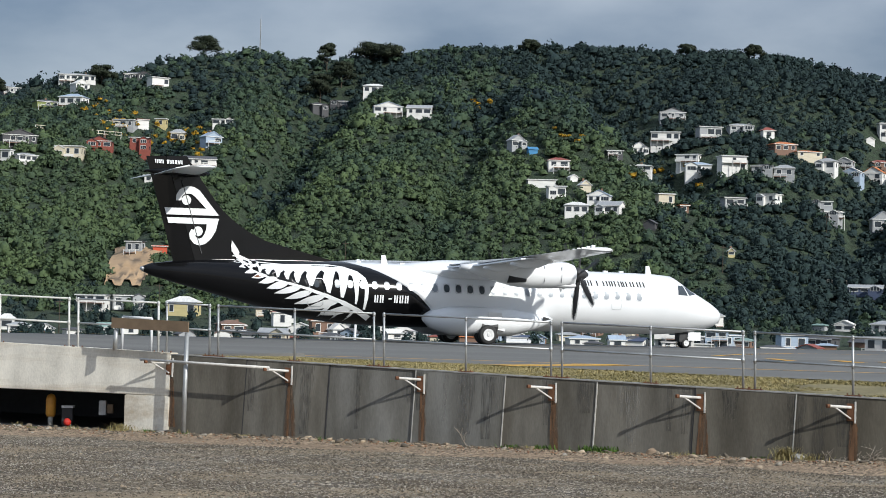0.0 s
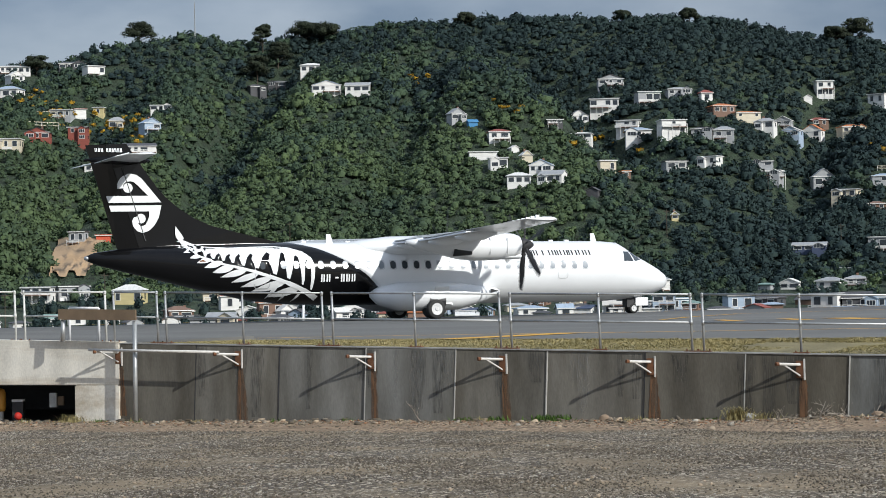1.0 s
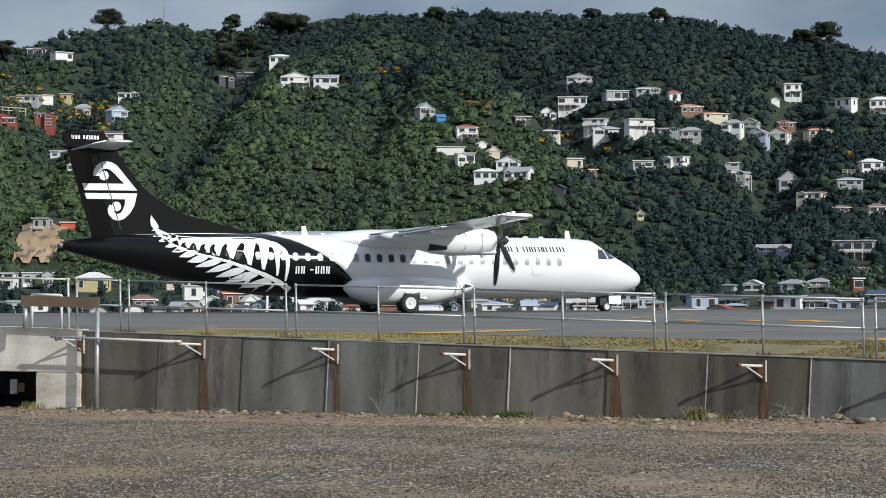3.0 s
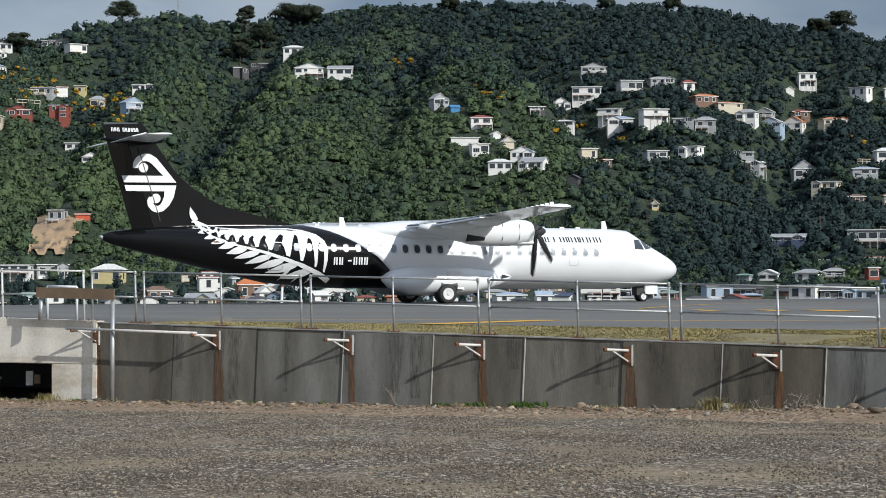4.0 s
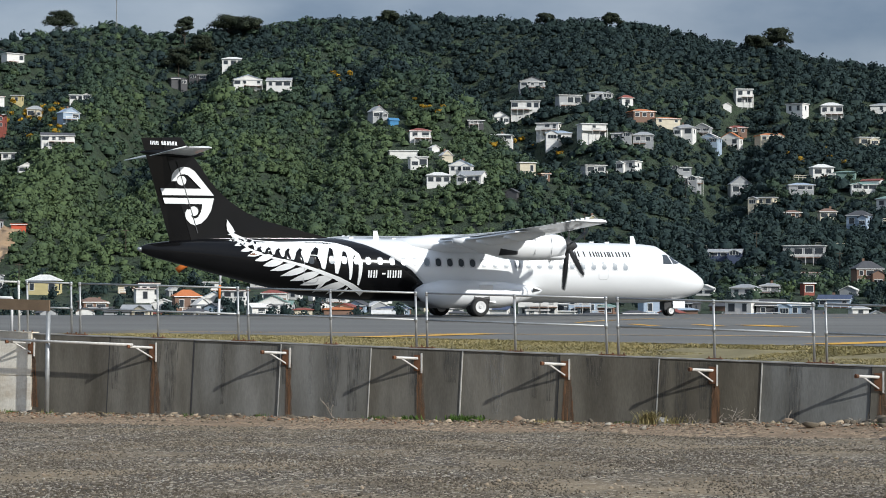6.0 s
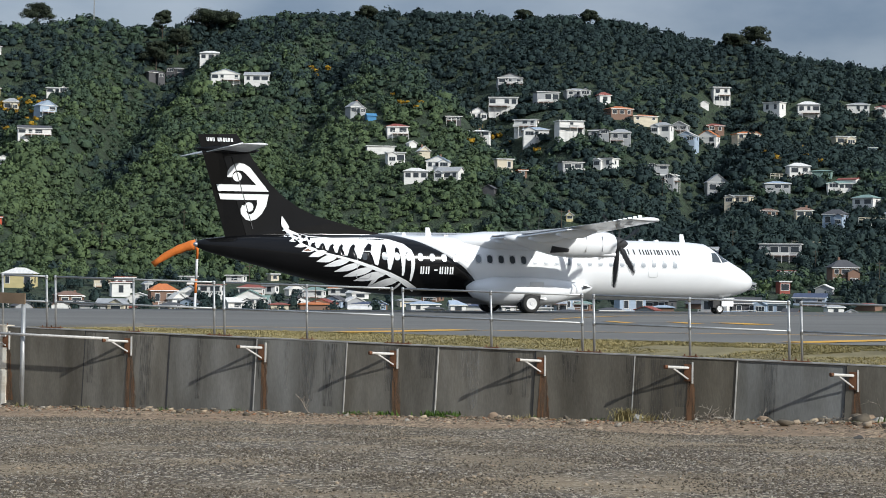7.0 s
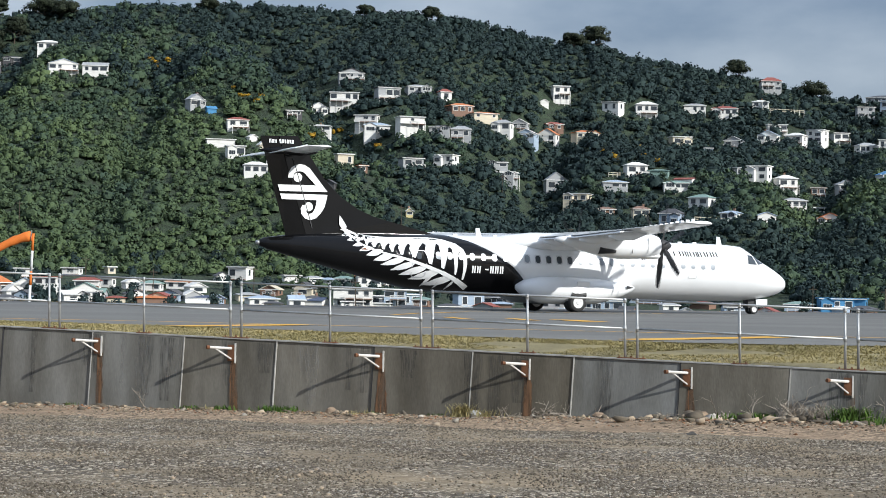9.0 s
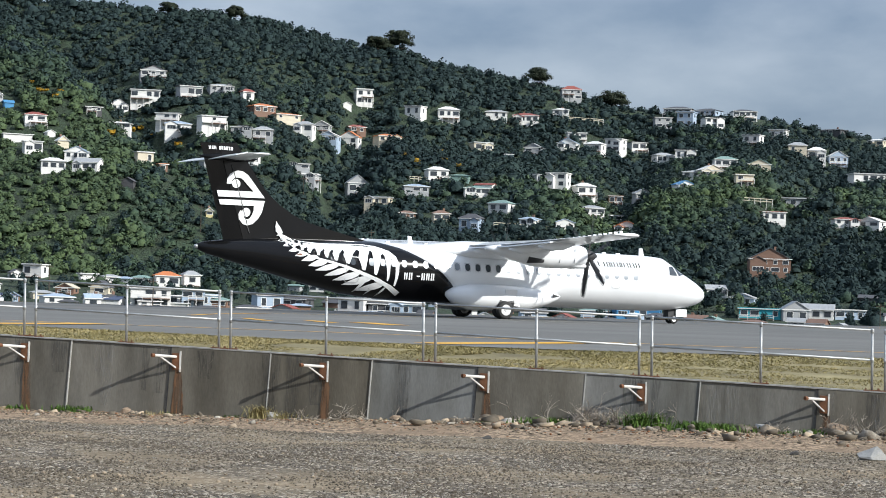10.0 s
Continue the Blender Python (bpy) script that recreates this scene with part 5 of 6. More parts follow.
        for q in ((2.75, 1.2), (3.25, 1.28), (2.75, 1.38)):
            bm.verts.new((q[0], s * (1.93 if q[0] < 3 else 1.72), q[1]))
        bm.faces.new(bm.verts)
        part("landing_lamp_recess", bm, M["dark"], plane)
        bm = bmesh.new()
        tube(bm, (0.15, s * 1.75, 1.0), (0, s * 2.05, 0.42), 0.08, 10)
        tube(bm, (0.0, s * 1.80, 0.42), (0, s * 2.3, 0.42), 0.05, 10)
        tube(bm, (0.55, s * 1.7, 0.75), (0.05, s * 2.02, 0.45), 0.04, 8)
        part("gear_leg", bm, M["metal"], plane, smooth=True)
        bm = bmesh.new()
        for y0 in (2.12, 2.16):
            for x, z in ((-0.35, 0.98), (0.05, 1.2), (0.8, 0.86), (0.86, 0.72), (0.55, 0.76), (0.25, 0.82)):
                bm.verts.new((x, s * (y0 - 0.15 * (z - 0.7)), z))
        bmesh.ops.convex_hull(bm, input=bm.verts)
        part("gear_door", bm, white, plane)
        # solid near-black tube whose colour stands for the shade in the wheel bay
        bm = bmesh.new()
        tube(bm, (-0.25, s * 1.9, 0.9), (0.5, s * 1.9, 0.9), 0.35, 14)
        part("wheel_bay", bm, M["dark"], plane)
        # engine exhaust, intake and cowl lines
        y = s * 4.05
        bm = bmesh.new()
        tube(bm, (-0.1, y - 0.34, 2.92), (0.7, y - 0.40, 2.90), 0.19, 14, 0.12)
        part("exhaust", bm, M["dark"], plane, "sooty exhaust pipe", True)
        bm = bmesh.new()
        loft(bm, [[Vector((x, y + 0.26 * k * math.cos(i * math.tau / 16), 2.72 + 0.12 * k * math.sin(i * math.tau / 16))) for i in range(16)] for x, k in ((3.12, 0.9), (3.06, 1.05), (2.6, 1.2), (1.6, 1.0))])
        bmesh.ops.recalc_face_normals(bm, faces=bm.faces)
        part("intake", bm, white, plane, "air intake lip under the spinner", True)
        for x in (2.3, 1.5):
            bm = bmesh.new()
            box(bm, x, y - 0.56, 2.8, x + 0.015, y - 0.5, 3.5)
            part("cowl_seam", bm, M["trimgrey"], plane)
        # flap track fairings under the wing and the dark rubber leading edge
        for yy in (2.3, 5.6, 8.2):
            bm = bmesh.new()
            z = lerp([(0, 3.42), (4.9, 3.48), (13.5, 3.85)], yy)[0]
            loft(bm, [[Vector((x, s * yy + w * math.cos(i * math.tau / 10), z + dz + w * 2.2 * math.sin(i * math.tau / 10))) for i in range(10)] for x, w, dz in ((0.1, 0.02, -0.05), (-0.5, 0.09, -0.14), (-1.1, 0.09, -0.2), (-1.75, 0.02, -0.22))])
            bmesh.ops.recalc_face_normals(bm, faces=bm.faces)
            part("flap_fairing", bm, white, plane, smooth=True)
        bm = bmesh.new()
        tube(bm, (1.23, s * 1.5, 3.52), (1.19, s * 3.5, 3.545), 0.035, 8)
        tube(bm, (1.19, s * 4.7, 3.56), (0.20, s * 13.2, 3.885), 0.035, 8, 0.02)
        part("deicing_boot", bm, M["dark"], plane, "black rubber leading edge")
        for i in range(14):
            yy = 6.0 + i * 0.52
            xl = 1.2 - (yy - 4.9) / 8.3
            zz = 3.62 + (yy - 4.9) / 8.3 * 0.33
            bm = bmesh.new()
            top = 0.15 if s < 0 else 0.08
            box(bm, xl - 0.75, s * yy - 0.03, zz + 0.02, xl - 0.6, s * yy + 0.03, zz + top)
            part("vortex_fin", bm, white, plane)
        bm = bmesh.new()
        n = 10
        pts = [(-1.36, 1.5, 3.52), (-1.37, 4.9, 3.55), (-1.39, 9.0, 3.72)]
        for p, q in zip(pts, pts[1:]):
            vs = []
            for a in (p, q):
                vs += [bm.verts.new((a[0] + 0.5, s * a[1], a[2] + 0.01 - 0.1)), bm.verts.new((a[0] - 0.28, s * a[1], a[2] - 0.16)), bm.verts.new((a[0] - 0.25, s * a[1], a[2] - 0.10))]
            for f in ((0, 1, 4, 3), (1, 2, 5, 4), (2, 0, 3, 5), (0, 2, 1), (3, 4, 5)):
                bm.faces.new([vs[i] for i in f])
        bmesh.ops.recalc_face_normals(bm, faces=bm.faces)
        part("flap", bm, white, plane)
        bm = bmesh.new()
        ends = [(-0.72, s * 2.0, 3.665), (-0.72, s * 4.9, 3.70), (-0.95, s * 8.4, 3.80)]
        for p, q in zip(ends, ends[1:]):
            bm.faces.new([bm.verts.new(v) for v in ((p[0] + 0.05, p[1], p[2] + 0.012), (q[0] + 0.05, q[1], q[2] + 0.012), (q[0] - 0.05, q[1], q[2] - 0.004), (p[0] - 0.05, p[1], p[2] - 0.004))])
        part("flap_slot", bm, M["dark"], plane, "dark slot ahead of the flap")
        bm = bmesh.new()
        box(bm, 0.02, min(s * 2.16, s * 2.21), 1.13, 0.68, max(s * 2.16, s * 2.21), 1.52)
        bmesh.ops.bevel(bm, geom=bm.edges[:], offset=0.02, segments=1, affect="EDGES")
        part("gear_panel", bm, white, plane, "open white panel over the main wheels")
    # wing-to-body fairing
    bm = bmesh.new()
    loft(bm, [[Vector((x, w * math.sin(a), 3.2 + h * math.cos(a))) for a in [i * math.tau / 24 for i in range(24)]] for x, w, h in ((-3.3, 0.2, 0.28), (-2.6, 0.9, 0.36), (-1.3, 1.38, 0.52), (1.0, 1.42, 0.56), (2.2, 1.0, 0.42), (2.9, 0.3, 0.28))])
    bmesh.ops.recalc_face_normals(bm, faces=bm.faces)
    part("wing_fairing", bm, white, plane, "smooth fairing over the wing root", True)
    # nose leg with its door
    bm = bmesh.new()
    tube(bm, (10.85, 0, 1.0), (10.8, 0, 0.23), 0.06, 10)
    tube(bm, (10.8, -0.14, 0.23), (10.8, 0.14, 0.23), 0.035, 8)
    part("nose_leg", bm, M["metal"], plane, smooth=True)
    bm = bmesh.new()
    box(bm, 10.86, -0.30, 0.48, 11.5, -0.27, 0.86)
    part("nose_gear_door", bm, white, plane)
    # solid block, coloured near-black for the shade of the open nose bay
    bm = bmesh.new()
    box(bm, 10.45, -0.22, 0.42, 10.86, 0.22, 0.9)
    part("nose_bay", bm, M["dark"], plane)
    # pieces of the tail
    bm = bmesh.new()
    loft(bm, [[Vector((x, w * math.sin(a), 6.92 + w * math.cos(a))) for a in [i * math.tau / 14 for i in range(14)]] for x, w in ((-14.5, 0.03), (-13.7, 0.17), (-12.6, 0.2), (-11.95, 0.1), (-11.75, 0.02))])
    bmesh.ops.recalc_face_normals(bm, faces=bm.faces)
    part("tail_bullet", bm, black, plane, smooth=True)
    bm = bmesh.new()
    tube(bm, (-14.42, 0, 2.91), (-14.56, 0, 2.92), 0.12, 12, 0.06)
    part("tail_lamp", bm, M["metal"], plane, smooth=True)
    decal("rudder_hinge", [[(-12.98, 6.6), (-12.94, 6.6), (-12.02, 3.6), (-12.06, 3.6)]], M["dark"], plane, "", 0.006, 1, True)
    decal("placard", [[(-9.98, 2.78), (-9.7, 2.78), (-9.7, 2.7), (-9.98, 2.7)]], M["rust"], plane, "", 0.007, 0)
    for x in (7.2, 7.45):
        bm = bmesh.new()
        tube(bm, (x + 3.9, -0.86, 1.9), (x + 3.96, -0.92, 1.9), 0.04, 8)
        part("probe", bm, M["metal"], plane)


M["decal"] = mat("white_film", (0.78, 0.79, 0.79), 0.35, 0, 0.95, 1.02, 1, 30, 0.0)
M["ink"] = mat("black_film", (0.02, 0.02, 0.022), 0.4, 0, 0.8, 1.2, 1, 30, 0.0)
M["trimgrey"] = mat("grey_trim", (0.55, 0.56, 0.57), 0.4, 0.2, 0.9, 1.05, 3, 30, 0.0)
M["grass"] = leaf_mat("dry_grass", (0.12, 0.11, 0.045), (0.42, 0.35, 0.17), 0.5, 25)
M["weed"] = leaf_mat("green_weed", (0.03, 0.06, 0.012), (0.10, 0.17, 0.03), 2.0, 30)
M["twig"] = leaf_mat("dry_twigs", (0.20, 0.165, 0.13), (0.46, 0.41, 0.34), 2.0, 30)
M["bark"] = mat("bark", (0.07, 0.055, 0.04), 0.95, 0, 0.6, 1.3, 1, 10, 0.5)
M["clay"] = mat("bare_clay", (0.36, 0.25, 0.15), 0.95, 0, 0.65, 1.2, 0.08, 1.5, 0.5, depth=0.3)
M["orange"] = mat("orange_cloth", (0.62, 0.16, 0.02), 0.8, 0, 0.8, 1.15, 2, 30, 0.1)
M["amber"] = mat("amber_plastic", (0.62, 0.30, 0.04), 0.5, 0, 0.8, 1.1, 4, 30, 0.05)
M["redplastic"] = mat("red_plastic", (0.5, 0.03, 0.02), 0.4, 0, 0.8, 1.1, 4, 30, 0.05)


def streak_mat():
    m = mat("rust_streak", (0.135, 0.072, 0.036), 0.9, 0, 0.5, 1.4, 6, 60, 0.1, stretch=(4, 4, 0.6))
    n, l = m.node_tree.nodes, m.node_tree.links
    tc, mp, no, rp = n.new("ShaderNodeTexCoord"), n.new("ShaderNodeMapping"), n.new("ShaderNodeTexNoise"), n.new("ShaderNodeValToRGB")
    mp.inputs["Scale"].default_value = (14, 14, 0.9)
    no.inputs["Scale"].default_value, no.inputs["Detail"].default_value = 1.0, 4
    rp.color_ramp.elements[0].position, rp.color_ramp.elements[1].position = 0.32, 0.62
    l.new(tc.outputs["Object"], mp.inputs["Vector"]), l.new(mp.outputs[0], no.inputs["Vector"]), l.new(no.outputs["Fac"], rp.inputs["Fac"])
    l.new(rp.outputs[0], n["Principled BSDF"].inputs["Alpha"])
    return m


# ---- the wall's brackets, rust, seals; the portal at its end ----
ALONG, INTO = Vector((0.9153, -0.4027, 0)), Vector((0.4027, 0.9153, 0))


def on_wall(x, drop, out=0.0):
    return Vector((x, wall_y(x), wall_z(x) - drop)) - INTO * out


def build_wall_fittings():
    rust = streak_mat()
    rng = random.Random(3)
    wall = bpy.data.objects["wall_retaining"]
    spots = [-7.07, -4.33, -1.47, 1.20, 4.03, 6.71, 9.55, 12.25, 15.29, 18.1]
    for k, x in enumerate(spots):
        br = tagged(new("wall_bracket"), "rusty white-painted steel bracket bolted to the wall", "bracket", group="brackets along the wall")
        bm = bmesh.new()
        a, b = on_wall(x - 0.09, 0.14), on_wall(x + 0.02, 0.44, 0.03)
        for p in (on_wall(x - 0.1, 0.14), on_wall(x - 0.1, 0.46), on_wall(x + 0.03, 0.14), on_wall(x + 0.03, 0.46)):
            bm.verts.new(p), bm.verts.new(p - INTO * 0.025)
        bmesh.ops.convex_hull(bm, input=bm.verts)
        part("back_plate", bm, M["rust"], br, "rusted back plate")
        bm = bmesh.new()
        for d in (0.10, 0.50):
            for w in (0.035, 0.06):
                for o in (0.0, 0.03):
                    bm.verts.new(on_wall(x + w, d, o))
        bmesh.ops.convex_hull(bm, input=bm.verts)
        part("edge_strip", bm, M["bracketpaint"], br, "pale edge strip of the plate")
        bm = bmesh.new()
        tube(bm, on_wall(x - 0.03, 0.21, 0.02), on_wall(x - 0.33, 0.19, 0.45), 0.027, 8)
        part("arm", bm, M["bracketpaint"], br)
        bm = bmesh.new()
        tube(bm, on_wall(x - 0.03, 0.42, 0.02), on_wall(x - 0.23, 0.22, 0.30), 0.017, 8)
        part("brace", bm, M["bracketpaint"], br)
        bm = bmesh.new()
        tube(bm, on_wall(x - 0.31, 0.19, 0.42), on_wall(x - 0.345, 0.19, 0.47), 0.038, 8)
        part("end_cap", bm, M["rust"], br)
        # rust run below it
        bm = bmesh.new()
        n = 14
        w0, w1 = rng.uniform(0.06, 0.08), rng.uniform(0.10, 0.17)
        left, right = [], []
        for i in range(n + 1):
            d = 0.44 + 1.15 * i / n
            w = w0 + (w1 - w0) * i / n
            left.append(bm.verts.new(on_wall(x - w * 0.9 + 0.03 + rng.uniform(-0.01, 0.01), d, 0.006)))
            right.append(bm.verts.new(on_wall(x + w + rng.uniform(-0.015, 0.015), d, 0.006)))
        for i in range(n):
            bm.faces.new((left[i], left[i + 1], right[i + 1], right[i]))
        part("rust_streak", bm, rust, wall, "brown rust run on the concrete")
    # pale sealant in the joints
    for i, x in enumerate(JOINTS):
        if i == 0:
            continue
        bm = bmesh.new()
        for d in (0.03, 1.7):
            for w in (-0.009, 0.009):
                p = Vector((x + w - 0.052 * d * 0.9, wall_y(x), wall_z(x) - d))
                p.y = wall_y(p.x)
                bm.verts.new(p - INTO * (0.008 if i in PALE_JOINTS else -0.004)), bm.verts.new(p + INTO * 0.03)
        bmesh.ops.convex_hull(bm, input=bm.verts)
        part("joint_seal", bm, M["coping"] if i in PALE_JOINTS else M["dark"], wall)
    # faint darker streaks of damp
    for k in range(34):
        x = rng.uniform(-6.8, 20)
        bm = bmesh.new()
        w, d0, d1 = rng.uniform(0.05, 0.2), 0.06, rng.uniform(0.5, 1.6)
        vs = [bm.verts.new(on_wall(x + a * w - 0.05 * d * 0.9, d, 0.004)) for a, d in ((-1, d0), (1, d0), (0.7, d1), (-0.6, d1))]
        bm.faces.new(vs)
        bmesh.ops.subdivide_edges(bm, edges=bm.edges, cuts=3, use_grid_fill=True)
        part("damp_streak", bm, M["damp"] if k % 3 else M["bloom"], wall)


def alpha_streak(name, base, low, high):
    m = mat(name, base, 0.85, 0, 0.8, 1.2, 4, 40, 0.05)
    n, l = m.node_tree.nodes, m.node_tree.links
    tc, mp, no, rp = n.new("ShaderNodeTexCoord"), n.new("ShaderNodeMapping"), n.new("ShaderNodeTexNoise"), n.new("ShaderNodeValToRGB")
    mp.inputs["Scale"].default_value = (9, 9, 0.8)
    rp.color_ramp.elements[0].position, rp.color_ramp.elements[1].position = low, high
    rp.color_ramp.elements[1].color = (0.6, 0.6, 0.6, 1)
    l.new(tc.outputs["Object"], mp.inputs["Vector"]), l.new(mp.outputs[0], no.inputs["Vector"]), l.new(no.outputs["Fac"], rp.inputs["Fac"])
    l.new(rp.outputs[0], n["Principled BSDF"].inputs["Alpha"])
    return m


M["damp"] = alpha_streak("damp_concrete", (0.045, 0.045, 0.045), 0.4, 0.75)
M["bloom"] = alpha_streak("lime_bloom", (0.24, 0.235, 0.22), 0.42, 0.8)


def build_portal():
    """The pale concrete opening at the end of the wall."""
    def corner(x, y_out, z):
        return Vector((x, wall_y(x), z)) - INTO * y_out

    def block(name, x0, x1, zt, zb, out, back, material, parent, label=""):
        bm = bmesh.new()
        for x in (x0, x1):
            for o in (out, -back):
                for z in (zb, zt(x) if callable(zt) else zt):
                    bm.verts.new(corner(x, o, z))
        bmesh.ops.convex_hull(bm, input=bm.verts)
        bmesh.ops.bevel(bm, geom=bm.edges[:], offset=0.015, segments=2, affect="EDGES")
        return part(name, bm, material, parent, label)
    p = tagged(new("culvert_portal"), "pale weathered concrete portal with a dark square opening", "portal", kind="structure")
    top = lambda x: wall_z(x) + 0.02
    block("beam", -30, -7.075, top, -0.70, 0.02, 0.3, M["pale"], p)
    block("pier", -8.15, -7.075, -0.703, -2.1, 0.02, 4.0, M["pale"], p)
    block("deck", -30, -7.06, lambda x: wall_z(x) - 0.01, -0.4, -0.31, 6.0, M["asphalt"], p)
    # back wall and floor are near-black: the opening's shade is in their colour
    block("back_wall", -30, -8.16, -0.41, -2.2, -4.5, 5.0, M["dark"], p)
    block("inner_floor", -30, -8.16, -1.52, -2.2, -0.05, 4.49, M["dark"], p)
    # loose gear inside the opening
    def spot(x, depth, z=-1.515):
        return corner(x, -depth, z)
    for nm, x, mt, h, r, lb in (("bollard", -10.3, M["amber"], 0.6, 0.115, "amber plastic bollard standing in the opening"),):
        b = tagged(new(nm), lb, "bollard")
        bm = bmesh.new()
        c = spot(x, 0.5)
        loft(bm, [[c + Vector((rr * math.cos(i * math.tau / 18), rr * math.sin(i * math.tau / 18), z)) for i in range(18)] for z, rr in ((0.2, r * 0.8), (0.27, r), (h + 0.0, r), (h + 0.09, r * 0.7), (h + 0.12, r * 0.1))])
        bmesh.ops.recalc_face_normals(bm, faces=bm.faces)
        part("cap", bm, mt, b, smooth=True)
        bm = bmesh.new()
        tube(bm, c, c + Vector((0, 0, 0.24)), r * 0.55, 14)
        part("post", bm, M["coping"], b, smooth=True)
    b = tagged(new("equipment_box"), "black box with white lid and red lamp", "box")
    c = spot(-9.86, 0.5)
    bm = bmesh.new()
    box(bm, -0.12, -0.1, 0.02, 0.12, 0.1, 0.42, Matrix.Translation(c))
    part("body", bm, M["dark"], b)
    bm = bmesh.new()
    box(bm, -0.13, -0.11, 0.422, 0.13, 0.11, 0.47, Matrix.Translation(c))
    part("lid", bm, M["hub"], b)
    bm = bmesh.new()
    bmesh.ops.create_uvsphere(bm, u_segments=12, v_segments=8, radius=0.09, matrix=Matrix.Translation(c + Vector((0.02, -0.16, 0.1))))
    part("lamp", bm, M["redplastic"], b, "red lamp")
    b = tagged(new("switch_box"), "grey and cream electrical switch boxes on the inner wall", "switch box")
    c = spot(-8.8, 0.4, -1.05)
    for dx, dz, w, h, mt in ((-0.12, 0.0, 0.08, 0.32, M["galv"]), (0.05, -0.02, 0.07, 0.2, M["tan"])):
        bm = bmesh.new()
        box(bm, dx - w, -0.06, dz - h / 2, dx + w, 0.06, dz + h / 2, Matrix.Translation(c))
        bmesh.ops.bevel(bm, geom=bm.edges[:], offset=0.01, segments=2, affect="EDGES")
        part("case", bm, mt, b)
    # board on two pipes in front of the railing
    b = tagged(new("notice_board"), "long brown plywood board on two pipe posts", "board")
    bm = bmesh.new()
    for x in (-8.28, -6.46):
        for z in (0.50, 0.73):
            for o in (0.0, 0.04):
                bm.verts.new(Vector((x, wall_y(x), wall_z(x) + z)) - INTO * (0.36 + o))
    bmesh.ops.convex_hull(bm, input=bm.verts)
    part("board", bm, M["tan"], b)
    for x, z0 in ((-6.52, -1.75), (-8.2, 0.26)):
        bm = bmesh.new()
        top_p = Vector((x, wall_y(x), wall_z(x) + 0.49)) - INTO * 0.33
        tube(bm, top_p, top_p + Vector((-0.02, 0, z0 - top_p.z)), 0.05, 12)
        part("pipe_post", bm, M["galv"], b, smooth=True)
    # the pipe that still lies on the first two brackets
    b = tagged(new("handrail_pipe"), "white steel pipe lying on the first two brackets", "pipe")
    bm = bmesh.new()
    tube(bm, on_wall(-7.55, 0.15, 0.42), on_wall(-4.58, 0.15, 0.42), 0.03, 10)
    part("pipe", bm, M["bracketpaint"], b, smooth=True)
    # white safety rails above the portal
    for x0, x1, hh in ((-8.5, -7.78, 0.74),):
        b = tagged(new("safety_rail"), "white-painted low pipe rail above the portal", "railing")
        bm = bmesh.new()
        q = lambda x, z: Vector((x, wall_y(x) + 1.2, wall_z(x) + z))
        tube(bm, q(x0, 0), q(x0, hh), 0.03, 8), tube(bm, q(x1, 0), q(x1, hh), 0.03, 8), tube(bm, q(x0, hh), q(x1, hh), 0.03, 8)
        part("rail", bm, M["hub"], b, smooth=True)


# ---- grass, stones, weeds ----
def build_verge():
    verts, faces = [], []
    xs = [-60, -40, -30, -20] + [-15 + i for i in range(46)] + [34, 40, 60]
    ks = (0, 0.25, 0.5, 0.75, 1.0)
    for x in xs:
        y0, z0 = wall_y(x) + 0.2, wall_z(x) - 0.03
        y1, z1 = lerp(NEAR, x)
        for k in ks:
            verts.append((x, y0 + (y1 + 0.3 - y0) * k, z0 + (z1 - 0.005 - z0) * k + (0.03 * noise.noise((x, k * 4, 0)) if 0 < k < 1 else 0)))
    m = len(ks)
    for i in range(len(xs) - 1):
        for j in range(m - 1):
            faces.append((i * m + j, (i + 1) * m + j, (i + 1) * m + j + 1, i * m + j + 1))
    g = partm("verge", raw("verge", verts, faces), M["grassground"], smooth=True)
    tagged(g, "strip of dry yellowing grass between wall and runway", "verge", kind="structure")
    # blades
    rng = random.Random(5)
    V, F = [], []
    for _ in range(42000):
        x = rng.uniform(-13, 24)
        y0, z0 = wall_y(x) + 0.25, wall_z(x) - 0.03
        y1, z1 = lerp(NEAR, x)
        k = rng.random()
        y = y0 + (y1 + 0.1 - y0) * k
        bare = noise.noise((x * 0.35, y * 0.9, 3.0))
        if bare > 0.12 and x > 5 and 0.1 < k < 0.75:
            continue
        z = z0 + (z1 - z0) * k - 0.02
        for _b in range(3):
            a, h = rng.random() * 6.28, rng.uniform(0.02, 0.055) * (1 + 0.5 * noise.noise((x, y, 0)))
            w = 0.018
            dx, dy = math.cos(a), math.sin(a)
            lx, ly = rng.gauss(0, 0.05), rng.gauss(0, 0.05)
            n = len(V)
            V += [(x - dx * w, y - dy * w, z), (x + dx * w, y + dy * w, z), (x + lx, y + ly, z + h)]
            F.append((n, n + 1, n + 2))
    ob = partm("verge_grass", raw("verge_grass", V, F), M["grass"])
    tagged(ob, "short dry grass along the wall top", "grass", kind="stuff")


